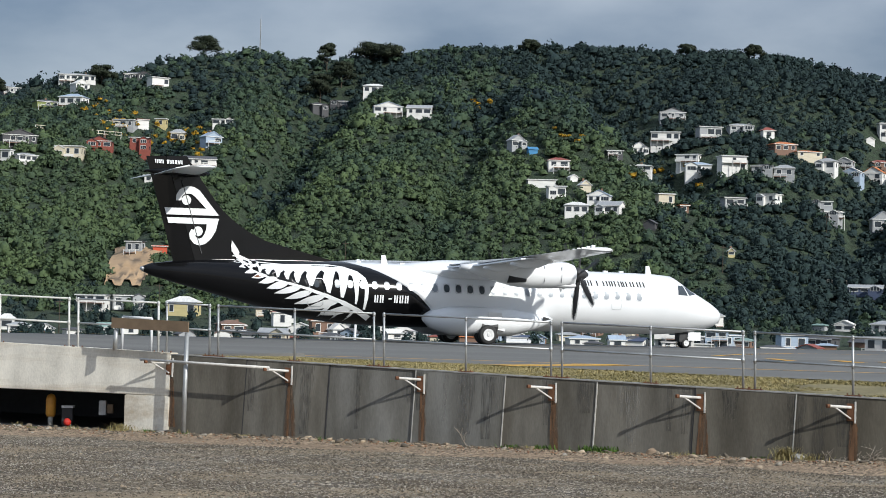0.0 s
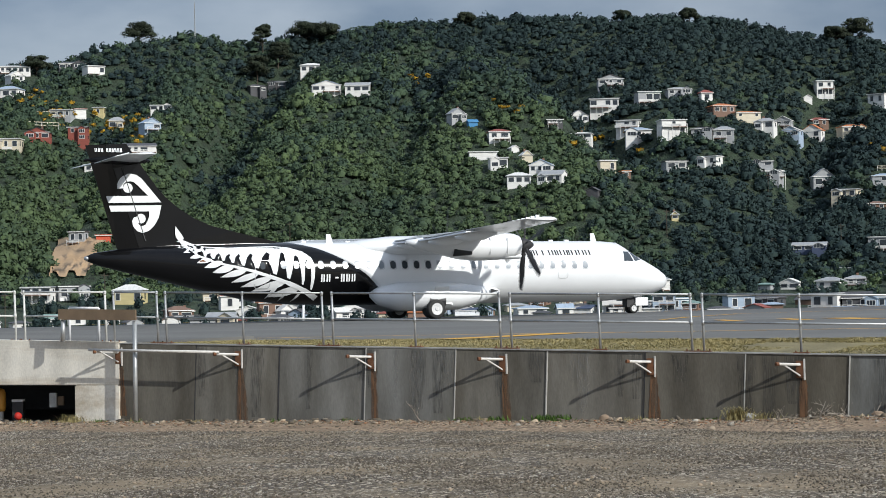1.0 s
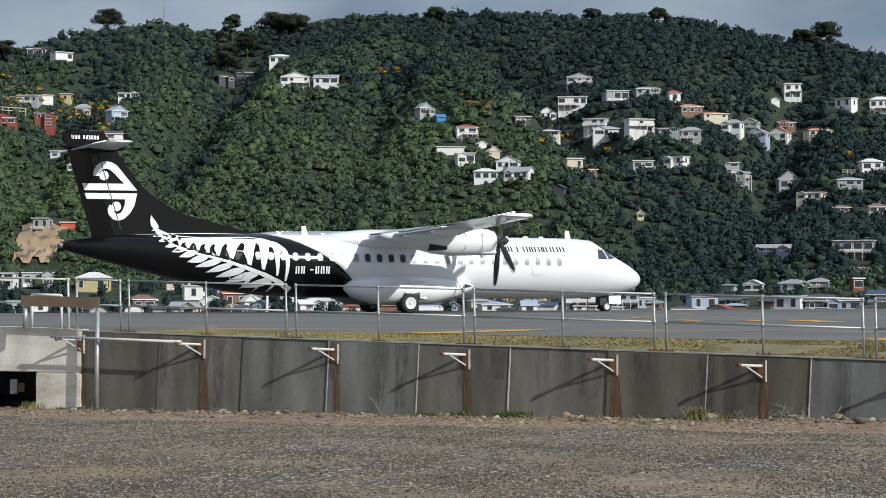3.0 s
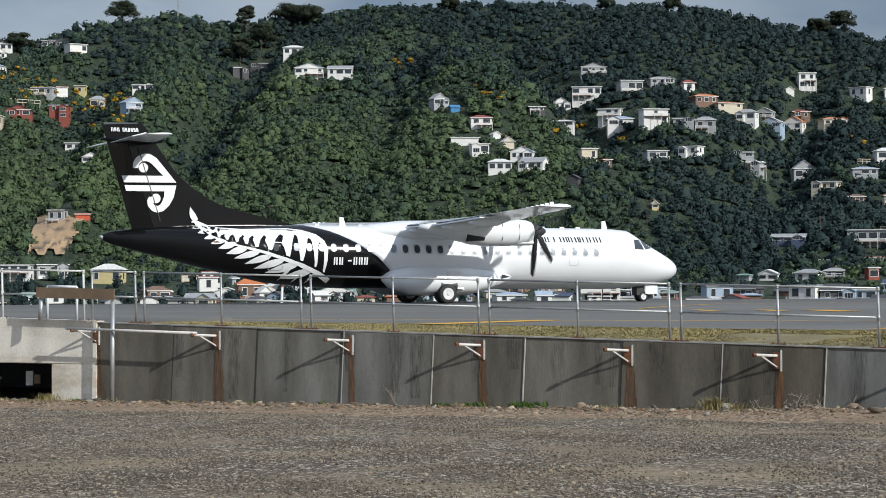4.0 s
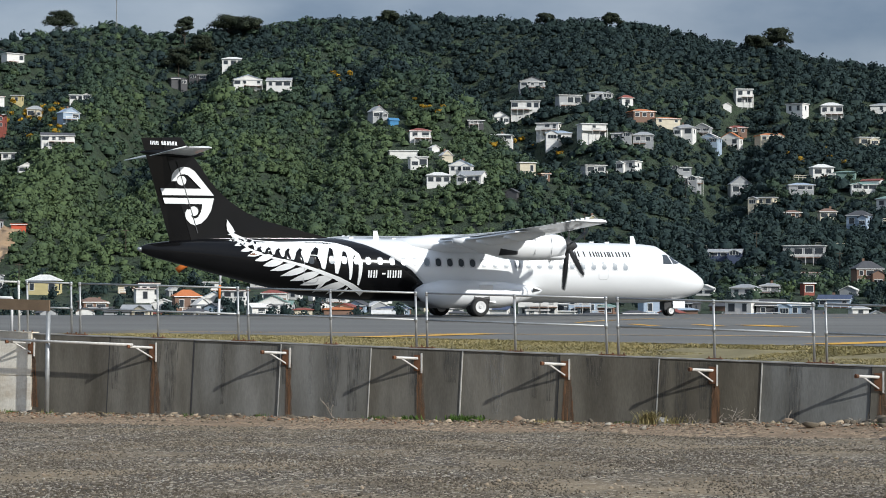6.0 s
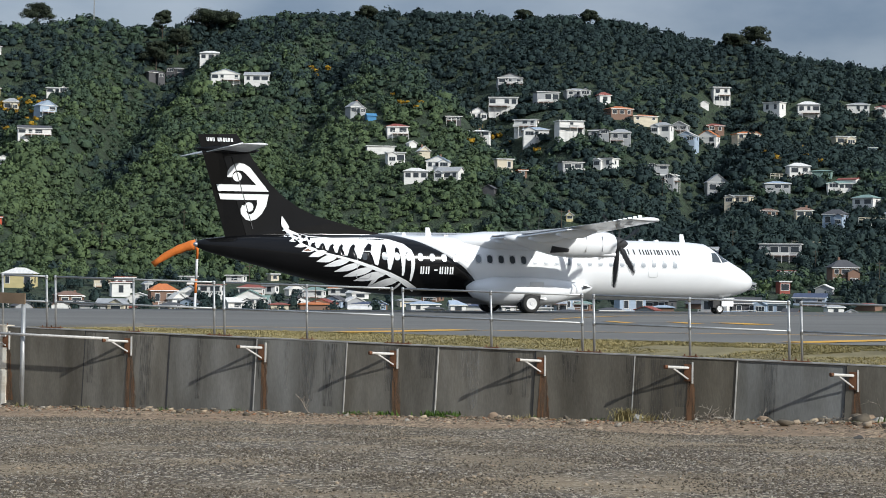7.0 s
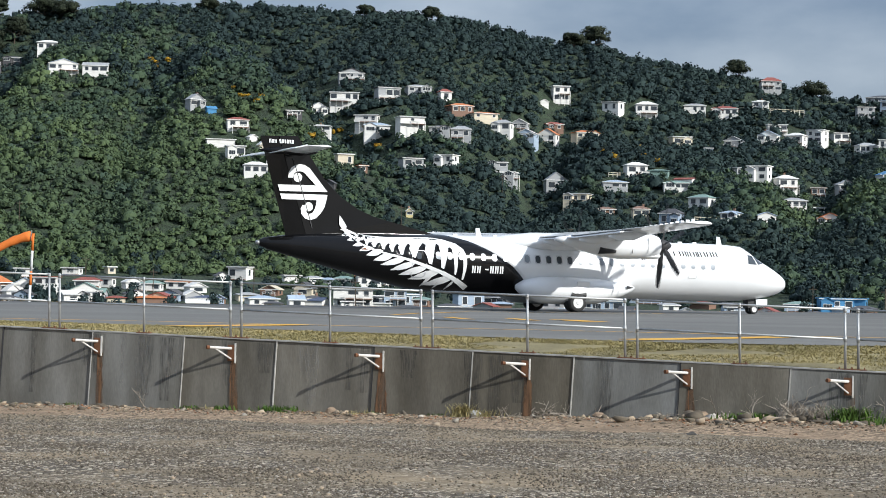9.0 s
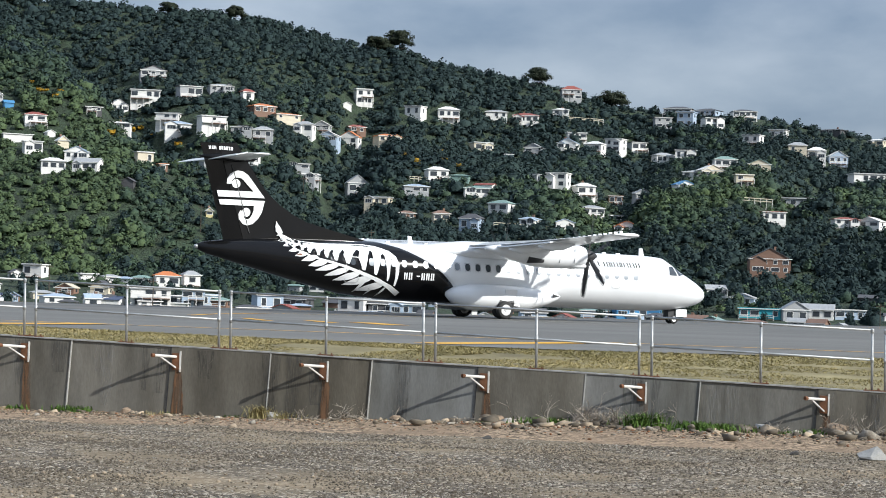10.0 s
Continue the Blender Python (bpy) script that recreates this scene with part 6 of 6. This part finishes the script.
def stone_mesh(rng, detail):
    """A broken stone: the hull of a few scattered corners."""
    bm = bmesh.new()
    for _ in range(7 + 5 * detail):
        d = Vector((rng.gauss(0, 1), rng.gauss(0, 1), rng.gauss(0, 1))).normalized() * rng.uniform(0.7, 1.15)
        bm.verts.new((d.x * 1.2, d.y * 0.95, d.z * 0.68))
    hull = bmesh.ops.convex_hull(bm, input=bm.verts)
    loose = [v for v in bm.verts if not v.link_faces]
    for v in loose:
        bm.verts.remove(v)
    bmesh.ops.triangulate(bm, faces=bm.faces)
    bm.verts.index_update()
    tv = np.array([tuple(v.co) for v in bm.verts])
    tf = [[v.index for v in f.verts] + [-1] for f in bm.faces]
    bm.free()
    return tv, tf


def build_stones():
    rng = random.Random(9)
    t0 = [stone_mesh(rng, 1) for _ in range(14)]
    octa = (np.array([(1, 0, 0), (-0.9, 0.2, 0), (0.1, 1, 0.1), (0, -0.9, 0), (0.1, 0, 0.7), (0, 0, -0.5)]), [[0, 2, 4, -1], [2, 1, 4, -1], [1, 3, 4, -1], [3, 0, 4, -1], [2, 0, 5, -1], [1, 2, 5, -1], [3, 1, 5, -1], [0, 3, 5, -1]])
    pl = []
    for _ in range(120000):
        y = 16 + 25 * rng.random() ** 0.8
        az = rng.uniform(-15, 27.5)
        x = y * math.tan(radians(az))
        if y > wall_y(x) - 0.05 or wall_y(x) < 18:
            continue
        patch = (-0.45 if y > wall_y(x) - 3.2 else 0.0) + noise.noise((x * 0.5, y * 0.35, 11.0)) + 0.35 * noise.noise((x * 1.7, y * 0.9, 4.0))
        if rng.random() > 0.55 + 0.9 * patch:
            continue
        s = rng.uniform(0.008, 0.019) * (1.8 if rng.random() < 0.04 else 1)
        pl.append((x, y, yard_z(x, y) + 0.03 * noise.noise((x * 0.4, y * 0.4, 0)) + s * 0.4, s, s, rng.random() * 6.28))
    scatter("gravel", pl, [octa], M["stone"], "loose grey and brown gravel chips on the yard", "gravel")
    def strewn(count, sizes, spread, far=0.0, west=-12):
        rows = []
        for _ in range(count):
            x = rng.uniform(west, 22)
            back = abs(rng.gauss(far, spread))
            y = wall_y(x) - 0.04 - back
            s = rng.choice(sizes) * rng.uniform(0.7, 1.35) * (1.25 if x > 9 else 1.0)
            rows.append((x, y, yard_z(x, y) + bank_h(x, back) + 0.035 * noise.noise((x * 0.9, y * 1.3, 5)) + s * rng.uniform(0.0, 0.35), s, s * rng.uniform(0.6, 1.1), rng.random() * 6.28))
        return rows
    fine, coarse = (0.008, 0.011, 0.014, 0.018, 0.024), (0.018, 0.024, 0.032, 0.045, 0.07)
    scatter("rubble", strewn(6500, fine, 1.3) + strewn(900, coarse, 0.8) + strewn(130, (0.06, 0.08, 0.11, 0.14), 0.7, 0.2, 8), t0, M["stone"], "broken grey-brown stone rubble heaped along the foot of the wall", "rubble")
    pl = strewn(3200, fine, 1.2, 0.3) + strewn(420, coarse, 0.9) + strewn(60, (0.06, 0.09, 0.12), 0.7, 0.2, 8)
    for _ in range(900):
        y = 16 + 22 * rng.random()
        x = y * math.tan(radians(rng.uniform(-15, 27.5)))
        if y < wall_y(x) - 0.2 and wall_y(x) > 18:
            s = rng.uniform(0.012, 0.034)
            pl.append((x, y, yard_z(x, y) + s * 0.3, s, s, rng.random() * 6.28))
    scatter("rubble_tan", pl, t0, M["rockpale"], "pale tan broken stones strewn along the foot of the wall", "rubble")
    scatter("rubble_rust", strewn(3600, fine, 0.9, 0.4), t0, M["rockrust"], "rust-brown fragments and dry litter on the earth bank", "rubble")
    # single rocks
    for az, el, s, tone in ((21.85, -3.71, 0.2, 0), (22.79, -3.6, 0.24, 1), (23.74, -3.72, 0.16, 1), (24.2, -3.58, 0.2, 1), (25.7, -4.15, 0.24, 0), (23.52, -4.11, 0.08, 2), (14.3, -3.68, 0.16, 1), (14.83, -4.05, 0.09, 2), (20.6, -3.65, 0.13, 0), (19.4, -3.66, 0.11, 0), (-3.4, -3.58, 0.1, 2), (8.4, -3.72, 0.15, 0), (4.4, -3.66, 0.12, 1), (11.6, -3.68, 0.12, 1)):
        t = math.tan(radians(el)) / math.cos(radians(0))
        d = (-0.55 - 1.1) / (t + 0.0232 * math.cos(radians(az)))
        x, y = d * math.sin(radians(az)), d * math.cos(radians(az))
        y = min(y, wall_y(x) - s)
        lift = bank_h(x, wall_y(x) - y)
        tv, tf = stone_mesh(rng, 3)
        me = raw("rock", tv * s, [f[:3] for f in tf])
        ob = partm("rock", me, (M["rockgrey"], M["rocktan"], M["rockdark"])[tone], smooth=False)
        ob.matrix_basis = pose(x, y, yard_z(x, y) + lift + s * 0.25, 0, 0, rng.uniform(0, 360))
        tagged(ob, ("pale grey", "tan brown", "dark")[tone] + " angular rock lying on the gravel yard", "rock", group="rocks by the wall")


M["rockgrey"] = mat("rock_grey", (0.30, 0.30, 0.29), 0.9, 0, 0.7, 1.2, 5, 40, 0.5)
M["rockpale"] = mat("rock_pale_tan", (0.34, 0.27, 0.19), 0.9, 0, 0.6, 1.3, 2, 40, 0.4, island=0.7)
M["rockrust"] = mat("rock_rust", (0.20, 0.095, 0.048), 0.95, 0, 0.45, 1.6, 2, 40, 0.4, island=0.8)
M["rocktan"] = mat("rock_tan", (0.26, 0.19, 0.13), 0.9, 0, 0.7, 1.2, 5, 40, 0.5)
M["rockdark"] = mat("rock_dark", (0.06, 0.055, 0.05), 0.9, 0, 0.7, 1.3, 5, 40, 0.5)


def tuft(name, x, back, n, h, spread, material, label, curl=0.4, width=0.012, seed=1):
    rng = random.Random(seed)
    y = wall_y(x) - back
    z = yard_z(x, y) + bank_h(x, back) - 0.01
    V, F = [], []
    for _ in range(n):
        bx, by = rng.gauss(0, spread), rng.gauss(0, spread * 0.5)
        a = rng.random() * 6.28
        hh = h * rng.uniform(0.5, 1.15)
        out = curl * hh * rng.uniform(0.2, 1.2)
        w = width * rng.uniform(0.7, 1.3)
        side = Vector((-math.sin(a), math.cos(a), 0)) * w
        seg = 4
        base = len(V)
        for i in range(seg + 1):
            k = i / seg
            p = Vector((bx + math.cos(a) * out * k * k, by + math.sin(a) * out * k * k, hh * (k - 0.25 * curl * k * k)))
            t = side * (1 - 0.85 * k)
            V += [tuple(p - t), tuple(p + t)]
        for i in range(seg):
            b = base + 2 * i
            F.append((b, b + 1, b + 3, b + 2))
    ob = partm(name, raw(name, V, F), material)
    ob.matrix_basis = pose(x, min(y, wall_y(x) - 0.05), z)
    tagged(ob, label, "plant", group="weeds at the foot of the wall")
    return ob


def dry_shrub(x, back, stems, h, seed):
    """A tangle of kinked bare twigs that fork as they rise."""
    rng = random.Random(seed)
    y = wall_y(x) - back
    verts, faces = [], []

    def twig(p, d, length, r, depth):
        n = 4
        ring = None
        for i in range(n + 1):
            u = d.orthogonal().normalized()
            w = d.cross(u)
            rr = r * (1 - 0.5 * i / n)
            base = len(verts)
            for k in range(3):
                a = k * math.tau / 3
                verts.append(tuple(p + u * rr * math.cos(a) + w * rr * math.sin(a)))
            if ring is not None:
                for k in range(3):
                    faces.append((ring + k, ring + (k + 1) % 3, base + (k + 1) % 3, base + k))
            ring = base
            if i == n:
                break
            if depth and i >= 1 and rng.random() < 0.75:
                side = (d + Vector((rng.gauss(0, 0.8), rng.gauss(0, 0.6), rng.gauss(0.1, 0.4)))).normalized()
                twig(p, side, length * rng.uniform(0.4, 0.7), rr * 0.7, depth - 1)
            d = (d + Vector((rng.gauss(0, 0.3), rng.gauss(0, 0.25), rng.gauss(-0.02, 0.2)))).normalized()
            p = p + d * length / n
    for _ in range(int(stems * 1.5)):
        d = Vector((rng.gauss(0, 0.75), rng.gauss(-0.1, 0.35), rng.uniform(0.5, 1.0))).normalized()
        twig(Vector((rng.gauss(0, 0.22 * h / 0.5), rng.gauss(0, 0.08), 0)), d, h * rng.uniform(0.6, 1.25), 0.0115, 2)
    ob = partm("dry_shrub", raw("dry_shrub", verts, faces), M["twig"])
    ob.matrix_basis = pose(x, y, yard_z(x, y) + bank_h(x, back) - 0.03)
    tagged(ob, "bare dry shrub of tangled grey-brown twigs against the wall", "shrub", group="weeds at the foot of the wall")


def build_weeds():
    k = 0
    for x, back, n, h, sp in ((13.3, 0.5, 700, 0.17, 0.36), (12.95, 0.45, 300, 0.2, 0.2), (12.15, 0.4, 420, 0.32, 0.2), (10.55, 0.35, 260, 0.16, 0.26), (1.0, 0.3, 60, 0.12, 0.12), (2.05, 0.3, 200, 0.15, 0.2), (14.9, 0.5, 120, 0.13, 0.2), (0.35, 0.3, 40, 0.1, 0.1)):
        k += 1
        tuft("weed_clump", x, back, n, h, sp, M["weed"], "green leafy weed clump at the wall foot", 0.6, 0.018, k)
    for x, back, stems, h in ((11.25, 0.35, 26, 0.5), (11.7, 0.35, 14, 0.4), (12.3, 0.3, 6, 0.45), (10.3, 0.25, 3, 0.55), (15.7, 0.4, 14, 0.38), (15.2, 0.4, 5, 0.35), (6.9, 0.3, 8, 0.3), (7.6, 0.3, 3, 0.42), (9.2, 0.3, 4, 0.28), (14.3, 0.35, 4, 0.3), (-0.3, 0.25, 1, 0.4), (6.3, 0.3, 4, 0.25)):
        k += 1
        dry_shrub(x, back, stems, h, k)
    for x, back, n, h, sp in ((5.5, 0.3, 220, 0.3, 0.12), (-8.1, 0.5, 120, 0.22, 0.14), (5.95, 0.3, 60, 0.2, 0.15)):
        k += 1
        tuft("grass_tuft", x, back, n, h, sp, M["grass"], "tuft of yellowed grass at the wall foot", 0.7, 0.012, k)
    rng = random.Random(77)
    for _ in range(34):
        k += 1
        tuft("grass_tuft", rng.uniform(-11, 19), rng.uniform(0.1, 0.9), 22, rng.uniform(0.05, 0.14), 0.08, M["grass"] if rng.random() < 0.6 else M["weed"], "small tuft of grass among the rubble", 0.7, 0.01, k)


# ---- on the hill: single trees, gorse, mast, bare slip; in the town: trees, poles, windsock ----
def single_tree(az, base_el, height, spread, seed, cone=False, r=None):
    rng = random.Random(seed)
    p, rr = on_hill(az, base_el)
    if r:
        p, rr = Vector((r * math.sin(radians(az)), r * math.cos(radians(az)), hill_z(az, r))), r
    t = tagged(new("tree"), ("dark tall conifer" if cone else "dark spreading pine") + " standing above the bush", "tree", group="single trees on the hill")
    t.matrix_basis = pose(p.x, p.y, p.z - 0.22 * height)
    bm = bmesh.new()
    tube(bm, (0, 0, -1), (0.2, 0, height * 0.75), 0.4, 8, 0.12)
    for i in range(7):
        a = rng.random() * 6.28
        z = height * rng.uniform(0.3, 0.7)
        tube(bm, (0.1, 0, z), (math.cos(a) * spread * 0.7, math.sin(a) * spread * 0.7, z + height * 0.16), 0.14, 6, 0.04)
    part("trunk", bm, M["bark"], t)
    V, F = [], []
    lumps = []
    for i in range(34):
        k = rng.random()
        a = rng.random() * 6.28
        if cone:
            z = height * (0.25 + 0.75 * k)
            rad = spread * (1.05 - k) * rng.uniform(0.4, 1.0)
            s = spread * (1.1 - k) * 0.5 + 0.4
        else:
            z = height * rng.uniform(0.55, 0.95)
            rad = spread * rng.uniform(0.1, 0.95) * (1.25 - z / height)* 1.6
            s = spread * rng.uniform(0.26, 0.45)
        lumps.append((rad * math.cos(a), rad * math.sin(a), z, s))
    for x, y, z, s in lumps:
        for _ in range(110):
            d = Vector((rng.gauss(0, 1), rng.gauss(0, 1), rng.gauss(0.1, 0.8))).normalized()
            q = Vector((x, y, z)) + Vector((d.x, d.y, d.z * 0.6)) * s * rng.uniform(0.5, 1.05)
            u = d.orthogonal().normalized()
            w = d.cross(u)
            g = rng.uniform(0.25, 0.55)
            n = len(V)
            V += [tuple(q - u * g), tuple(q + w * g * 0.8), tuple(q + u * g), tuple(q - w * g * 0.8)]
            F.append((n, n + 1, n + 2, n + 3))
    partm("crown", raw("crown", V, F), M["leafdark"], t)


def build_hill_things():
    for i, (az, el, h, s, cone) in enumerate(((-8.52, 7.3, 10, 6.5, False), (-5.03, 7.05, 13, 3.8, False), (-3.79, 7.3, 8, 7, False), (-3.2, 7.3, 7, 6, False), (-11.4, 6.4, 8, 5, False), (-14.3, 5.9, 8, 4, False),
                                              (11.9, 6.9, 9, 6, False), (11.3, 6.85, 7, 5, False), (15.97, 6.05, 8, 6, False), (18.1, 5.5, 7, 6, False), (0.8, 7.7, 6, 4, False), (7.2, 7.6, 6, 4, False), (5.3, 7.7, 5, 4, False), (-5.2, 6.2, 12, 5, False), (-4.6, 6.5, 11, 5, False))):
        single_tree(az, el, h * 1.5, s * 1.35, 40 + i, cone)
    # mast on the ridge
    p, r = on_hill(-6.95, 7.35)
    m = tagged(new("radio_mast"), "thin grey lattice radio mast on the ridge", "mast")
    m.matrix_basis = pose(p.x, p.y, p.z)
    bm = bmesh.new()
    for dx, dy in ((-0.35, 0), (0.35, 0), (0, 0.5)):
        tube(bm, (dx, dy, 0), (dx * 0.3, dy * 0.3, 19), 0.09, 5)
    for i in range(16):
        z = i * 1.15
        k = 1 - 0.7 * z / 19
        tube(bm, (-0.35 * k, 0, z), (0.35 * k, 0, z + 1.1), 0.05, 4)
    part("lattice", bm, M["galv"], m)
    bm = bmesh.new()
    tube(bm, (0, 0.1, 19), (0, 0.1, 22), 0.06, 5)
    part("whip", bm, M["galv"], m)
    # gorse in flower
    rng = random.Random(21)
    temps = [crown_template(rng, 70, 0.2, 0.7) for _ in range(3)]
    pl = []
    for az0, el0, n, sp in ((-11.0, 5.3, 16, 0.5), (-9.2, 4.9, 14, 0.5), (-11.6, 5.6, 8, 0.5), (-10.2, 4.75, 10, 0.5), (-8.5, 4.5, 8, 0.4), (0.9, 6.3, 4, 0.25), (-0.6, 6.1, 5, 0.3), (2.0, 5.2, 6, 0.3), (4.6, 4.3, 8, 0.5), (13, 3.6, 6, 0.6)):
        for _ in range(n):
            az, el = az0 + rng.gauss(0, sp), el0 + rng.gauss(0, sp * 0.35)
            p, r = on_hill(az, el)
            s = rng.uniform(1.0, 2.0)
            pl.append((p.x, p.y, p.z + 2.2, s, s, rng.random() * 6))
    scatter("gorse", pl, temps, M["leafgold"], "yellow-flowering gorse bushes on the slope", "gorse")
    # bare clay slip with a track
    verts, faces = [], []
    n, m2 = 14, 14
    for j in range(n + 1):
        for i in range(m2 + 1):
            u, v = i / m2, j / n
            az = -11.15 + 1.35 * u * (0.75 + 0.35 * v) + 0.25 * v + 0.12 * noise.noise((u * 3, v * 3, 1))
            el = 0.75 + 1.05 * v + 0.08 * noise.noise((u * 4, v * 4, 6))
            p, r = on_hill(az, el)
            verts.append((p.x, p.y, p.z + 1.0 + 0.5 * noise.noise((u * 6, v * 6, 2))))
    for j in range(n):
        for i in range(m2):
            a = j * (m2 + 1) + i
            faces.append((a, a + 1, a + m2 + 2, a + m2 + 1))
    ob = partm("clay_slip", raw("clay_slip", verts, faces), M["clay"], smooth=True)
    tagged(ob, "bare orange clay slip on the lower hillside", "ground", kind="structure")
    # terrace walls and fences between the houses
    for az, el, wa, ha in ((-12.6, 5.05, 1.2, 0.1), (-11.6, 4.95, 1.6, 0.12), (-11.3, 5.25, 0.9, 0.1), (16.9, 5.15, 1.9, 0.06), (22.2, 2.95, 1.0, 0.1), (12.6, 3.3, 0.5, 0.08), (15.6, 2.0, 1.6, 0.08), (13.6, 1.3, 1.3, 0.08), (9.9, 1.3, 1.1, 0.07)):
        p, r = on_hill(az, el)
        w, h = r * radians(wa), r * radians(ha) + 0.3
        ob = tagged(new("garden_fence"), "pale timber garden fence on the slope", "fence", group="fences on the hill")
        ob.matrix_basis = pose(p.x, p.y, p.z + 0.5, 0, 2, -az + 8)
        cnt = max(4, int(w / 2.2))
        for i in range(cnt + 1):
            bm = bmesh.new()
            x = -w / 2 + w * i / cnt
            box(bm, x - 0.09, -0.09, -3.5, x + 0.09, 0.09, h)
            part("post", bm, WALLS["w"], ob)
        for zz in (h * 0.35, h - 0.1):
            bm = bmesh.new()
            box(bm, -w / 2, -0.14, zz - 0.14, w / 2, -0.092, zz + 0.14)
            part("rail", bm, WALLS["c"], ob)


def build_town_things():
    rng = random.Random(33)
    temps = [crown_template(rng, 110, 0.13, 0.95) for _ in range(6)]
    pl = []
    for _ in range(520):
        az = rng.uniform(-16, 28)
        r = rng.uniform(505, 665) if az < 2 else rng.uniform(560, 690)
        x, y = r * math.sin(radians(az)), r * math.cos(radians(az))
        ok = True
        for hx, hy, haz, hr, hw in HOUSE_SPOTS:
            if abs(haz - az) < hw * 0.55 and hr - 12 < r < hr + 6:
                ok = False
        if not ok:
            continue
        s = rng.uniform(1.1, 2.6) * (1.3 if az > 15 else 1.0)
        pl.append((x, y, hill_z(az, r) + s * 0.8, s, s * 1.2, rng.random() * 6))
    scatter("town_trees", pl, temps, M["leafhigh"], "garden trees and hedges between the town houses", "trees")
    for i in range(18):
        az = -14 + 2.3 * i + rng.uniform(-0.8, 0.8)
        r = rng.uniform(510, 760)
        x, y = r * math.sin(radians(az)), r * math.cos(radians(az))
        p = tagged(new("utility_pole"), "timber utility pole with a crossarm", "pole", group="utility poles")
        p.matrix_basis = pose(x, y, hill_z(az, r), 0, 0, -az)
        bm = bmesh.new()
        tube(bm, (0, 0, -1), (0, 0, 9.5), 0.15, 6, 0.1)
        part("pole", bm, M["bark"], p)
        bm = bmesh.new()
        box(bm, -1.1, -0.08, 8.6, 1.1, 0.08, 8.8)
        part("crossarm", bm, M["bark"], p)
    # windsock beyond the runway
    r, az = 118.0, -3.95
    x, y = r * math.sin(radians(az)), r * math.cos(radians(az))
    top = 1.1 + r * math.tan(radians(1.25))
    sock = tagged(new("windsock"), "orange windsock drooping from a red and white pole", "windsock")
    sock.matrix_basis = pose(x, y, top, 0, 2.0, 0)
    edges = [0.1, -0.9, -2.1, -2.9, -7.5, -10.5]
    for i, (a, b) in enumerate(zip(edges, edges[1:])):
        bm = bmesh.new()
        tube(bm, (0, 0, a), (0, 0, b), 0.075, 10)
        part("pole_band", bm, M["orange"] if i % 2 == 0 else M["hub"], sock, "orange band" if i % 2 == 0 else "white band", True)
    bm = bmesh.new()
    rings = []
    for k in range(9):
        f = k / 8
        c = Vector((-0.1 - 2.45 * f, 0, -0.05 - 0.55 * f - 0.75 * f * f))
        rad = 0.30 - 0.13 * f + 0.02 * math.sin(f * 20)
        d = Vector((-1, 0, -0.25 - 0.6 * f)).normalized()
        u, v = Vector((0, 1, 0)), d.cross(Vector((0, 1, 0)))
        rings.append([c + u * rad * math.cos(i * math.tau / 16) + v * rad * math.sin(i * math.tau / 16) for i in range(16)])
    loft(bm, rings)
    bmesh.ops.recalc_face_normals(bm, faces=bm.faces)
    part("sock", bm, M["orange"], sock, "orange cloth sleeve", True)
    bm = bmesh.new()
    for i in range(20):
        a, b = i * math.tau / 20, (i + 1) * math.tau / 20
        tube(bm, (-0.1, 0.31 * math.cos(a), -0.05 + 0.31 * math.sin(a)), (-0.1, 0.31 * math.cos(b), -0.05 + 0.31 * math.sin(b)), 0.02, 5)
    part("hoop", bm, M["galv"], sock)


build_yard()
build_bank()
build_runway()
build_lines()
build_hill()
build_wall()
build_fence()
build_wall_fittings()
build_portal()
build_verge()
aircraft = build_aircraft()
dress_aircraft(aircraft)
build_houses()
# no trees on the slip
for away in (640, 652, 664, 676, 690, 702, 715):
    HOUSE_SPOTS.append((0, 0, -10.45, away, 1.15))
build_forest()
build_hill_things()
build_town_things()
build_stones()
build_weeds()


# ---- what moves ----
TAXI = [(0.0, -1.24, 87.0, 24.2), (1.0, -1.24, 87.0, 24.2), (2.0, -1.22, 87.0, 24.2), (2.5, -1.1, 87.04, 24.15), (3.0, -0.82, 87.1, 24.05), (3.2, -0.67, 87.14, 23.99),
        (4.5, 0.93, 87.58, 23.43), (5.0, 1.88, 87.8, 23.1), (5.5, 3.0, 88.09, 22.65), (7.0, 7.69, 88.95, 20.3), (7.5, 9.72, 89.4, 19.5), (8.0, 12.04, 89.81, 18.7),
        (8.5, 14.58, 90.25, 17.8), (9.0, 17.4, 90.77, 16.8), (9.5, 20.47, 91.34, 15.4), (10.0, 23.85, 91.93, 13.9)]


def motions():
    walk(aircraft, [(t, pose(x, y, 0, 0, 0, a)) for t, x, y, a in TAXI])
    steps = [i / FPS for i in range(10 * FPS + 1)]
    for prop in PROPS:
        at = prop.location.copy()
        walk(prop, [(t, pose(*at, 86 * i + 12, 0, 0)) for i, t in enumerate(steps)])
    for wheel, radius in WHEELS:
        at = wheel.location.copy()
        rows, gone, last = [], 0.0, lerp(TAXI, 0)
        for t in steps:
            now = lerp(TAXI, t)
            gone += math.hypot(now[0] - last[0], now[1] - last[1])
            last = now
            rows.append((t, pose(*at, 0, math.degrees(gone / radius), 0)))
        walk(wheel, rows[::2])


motions()
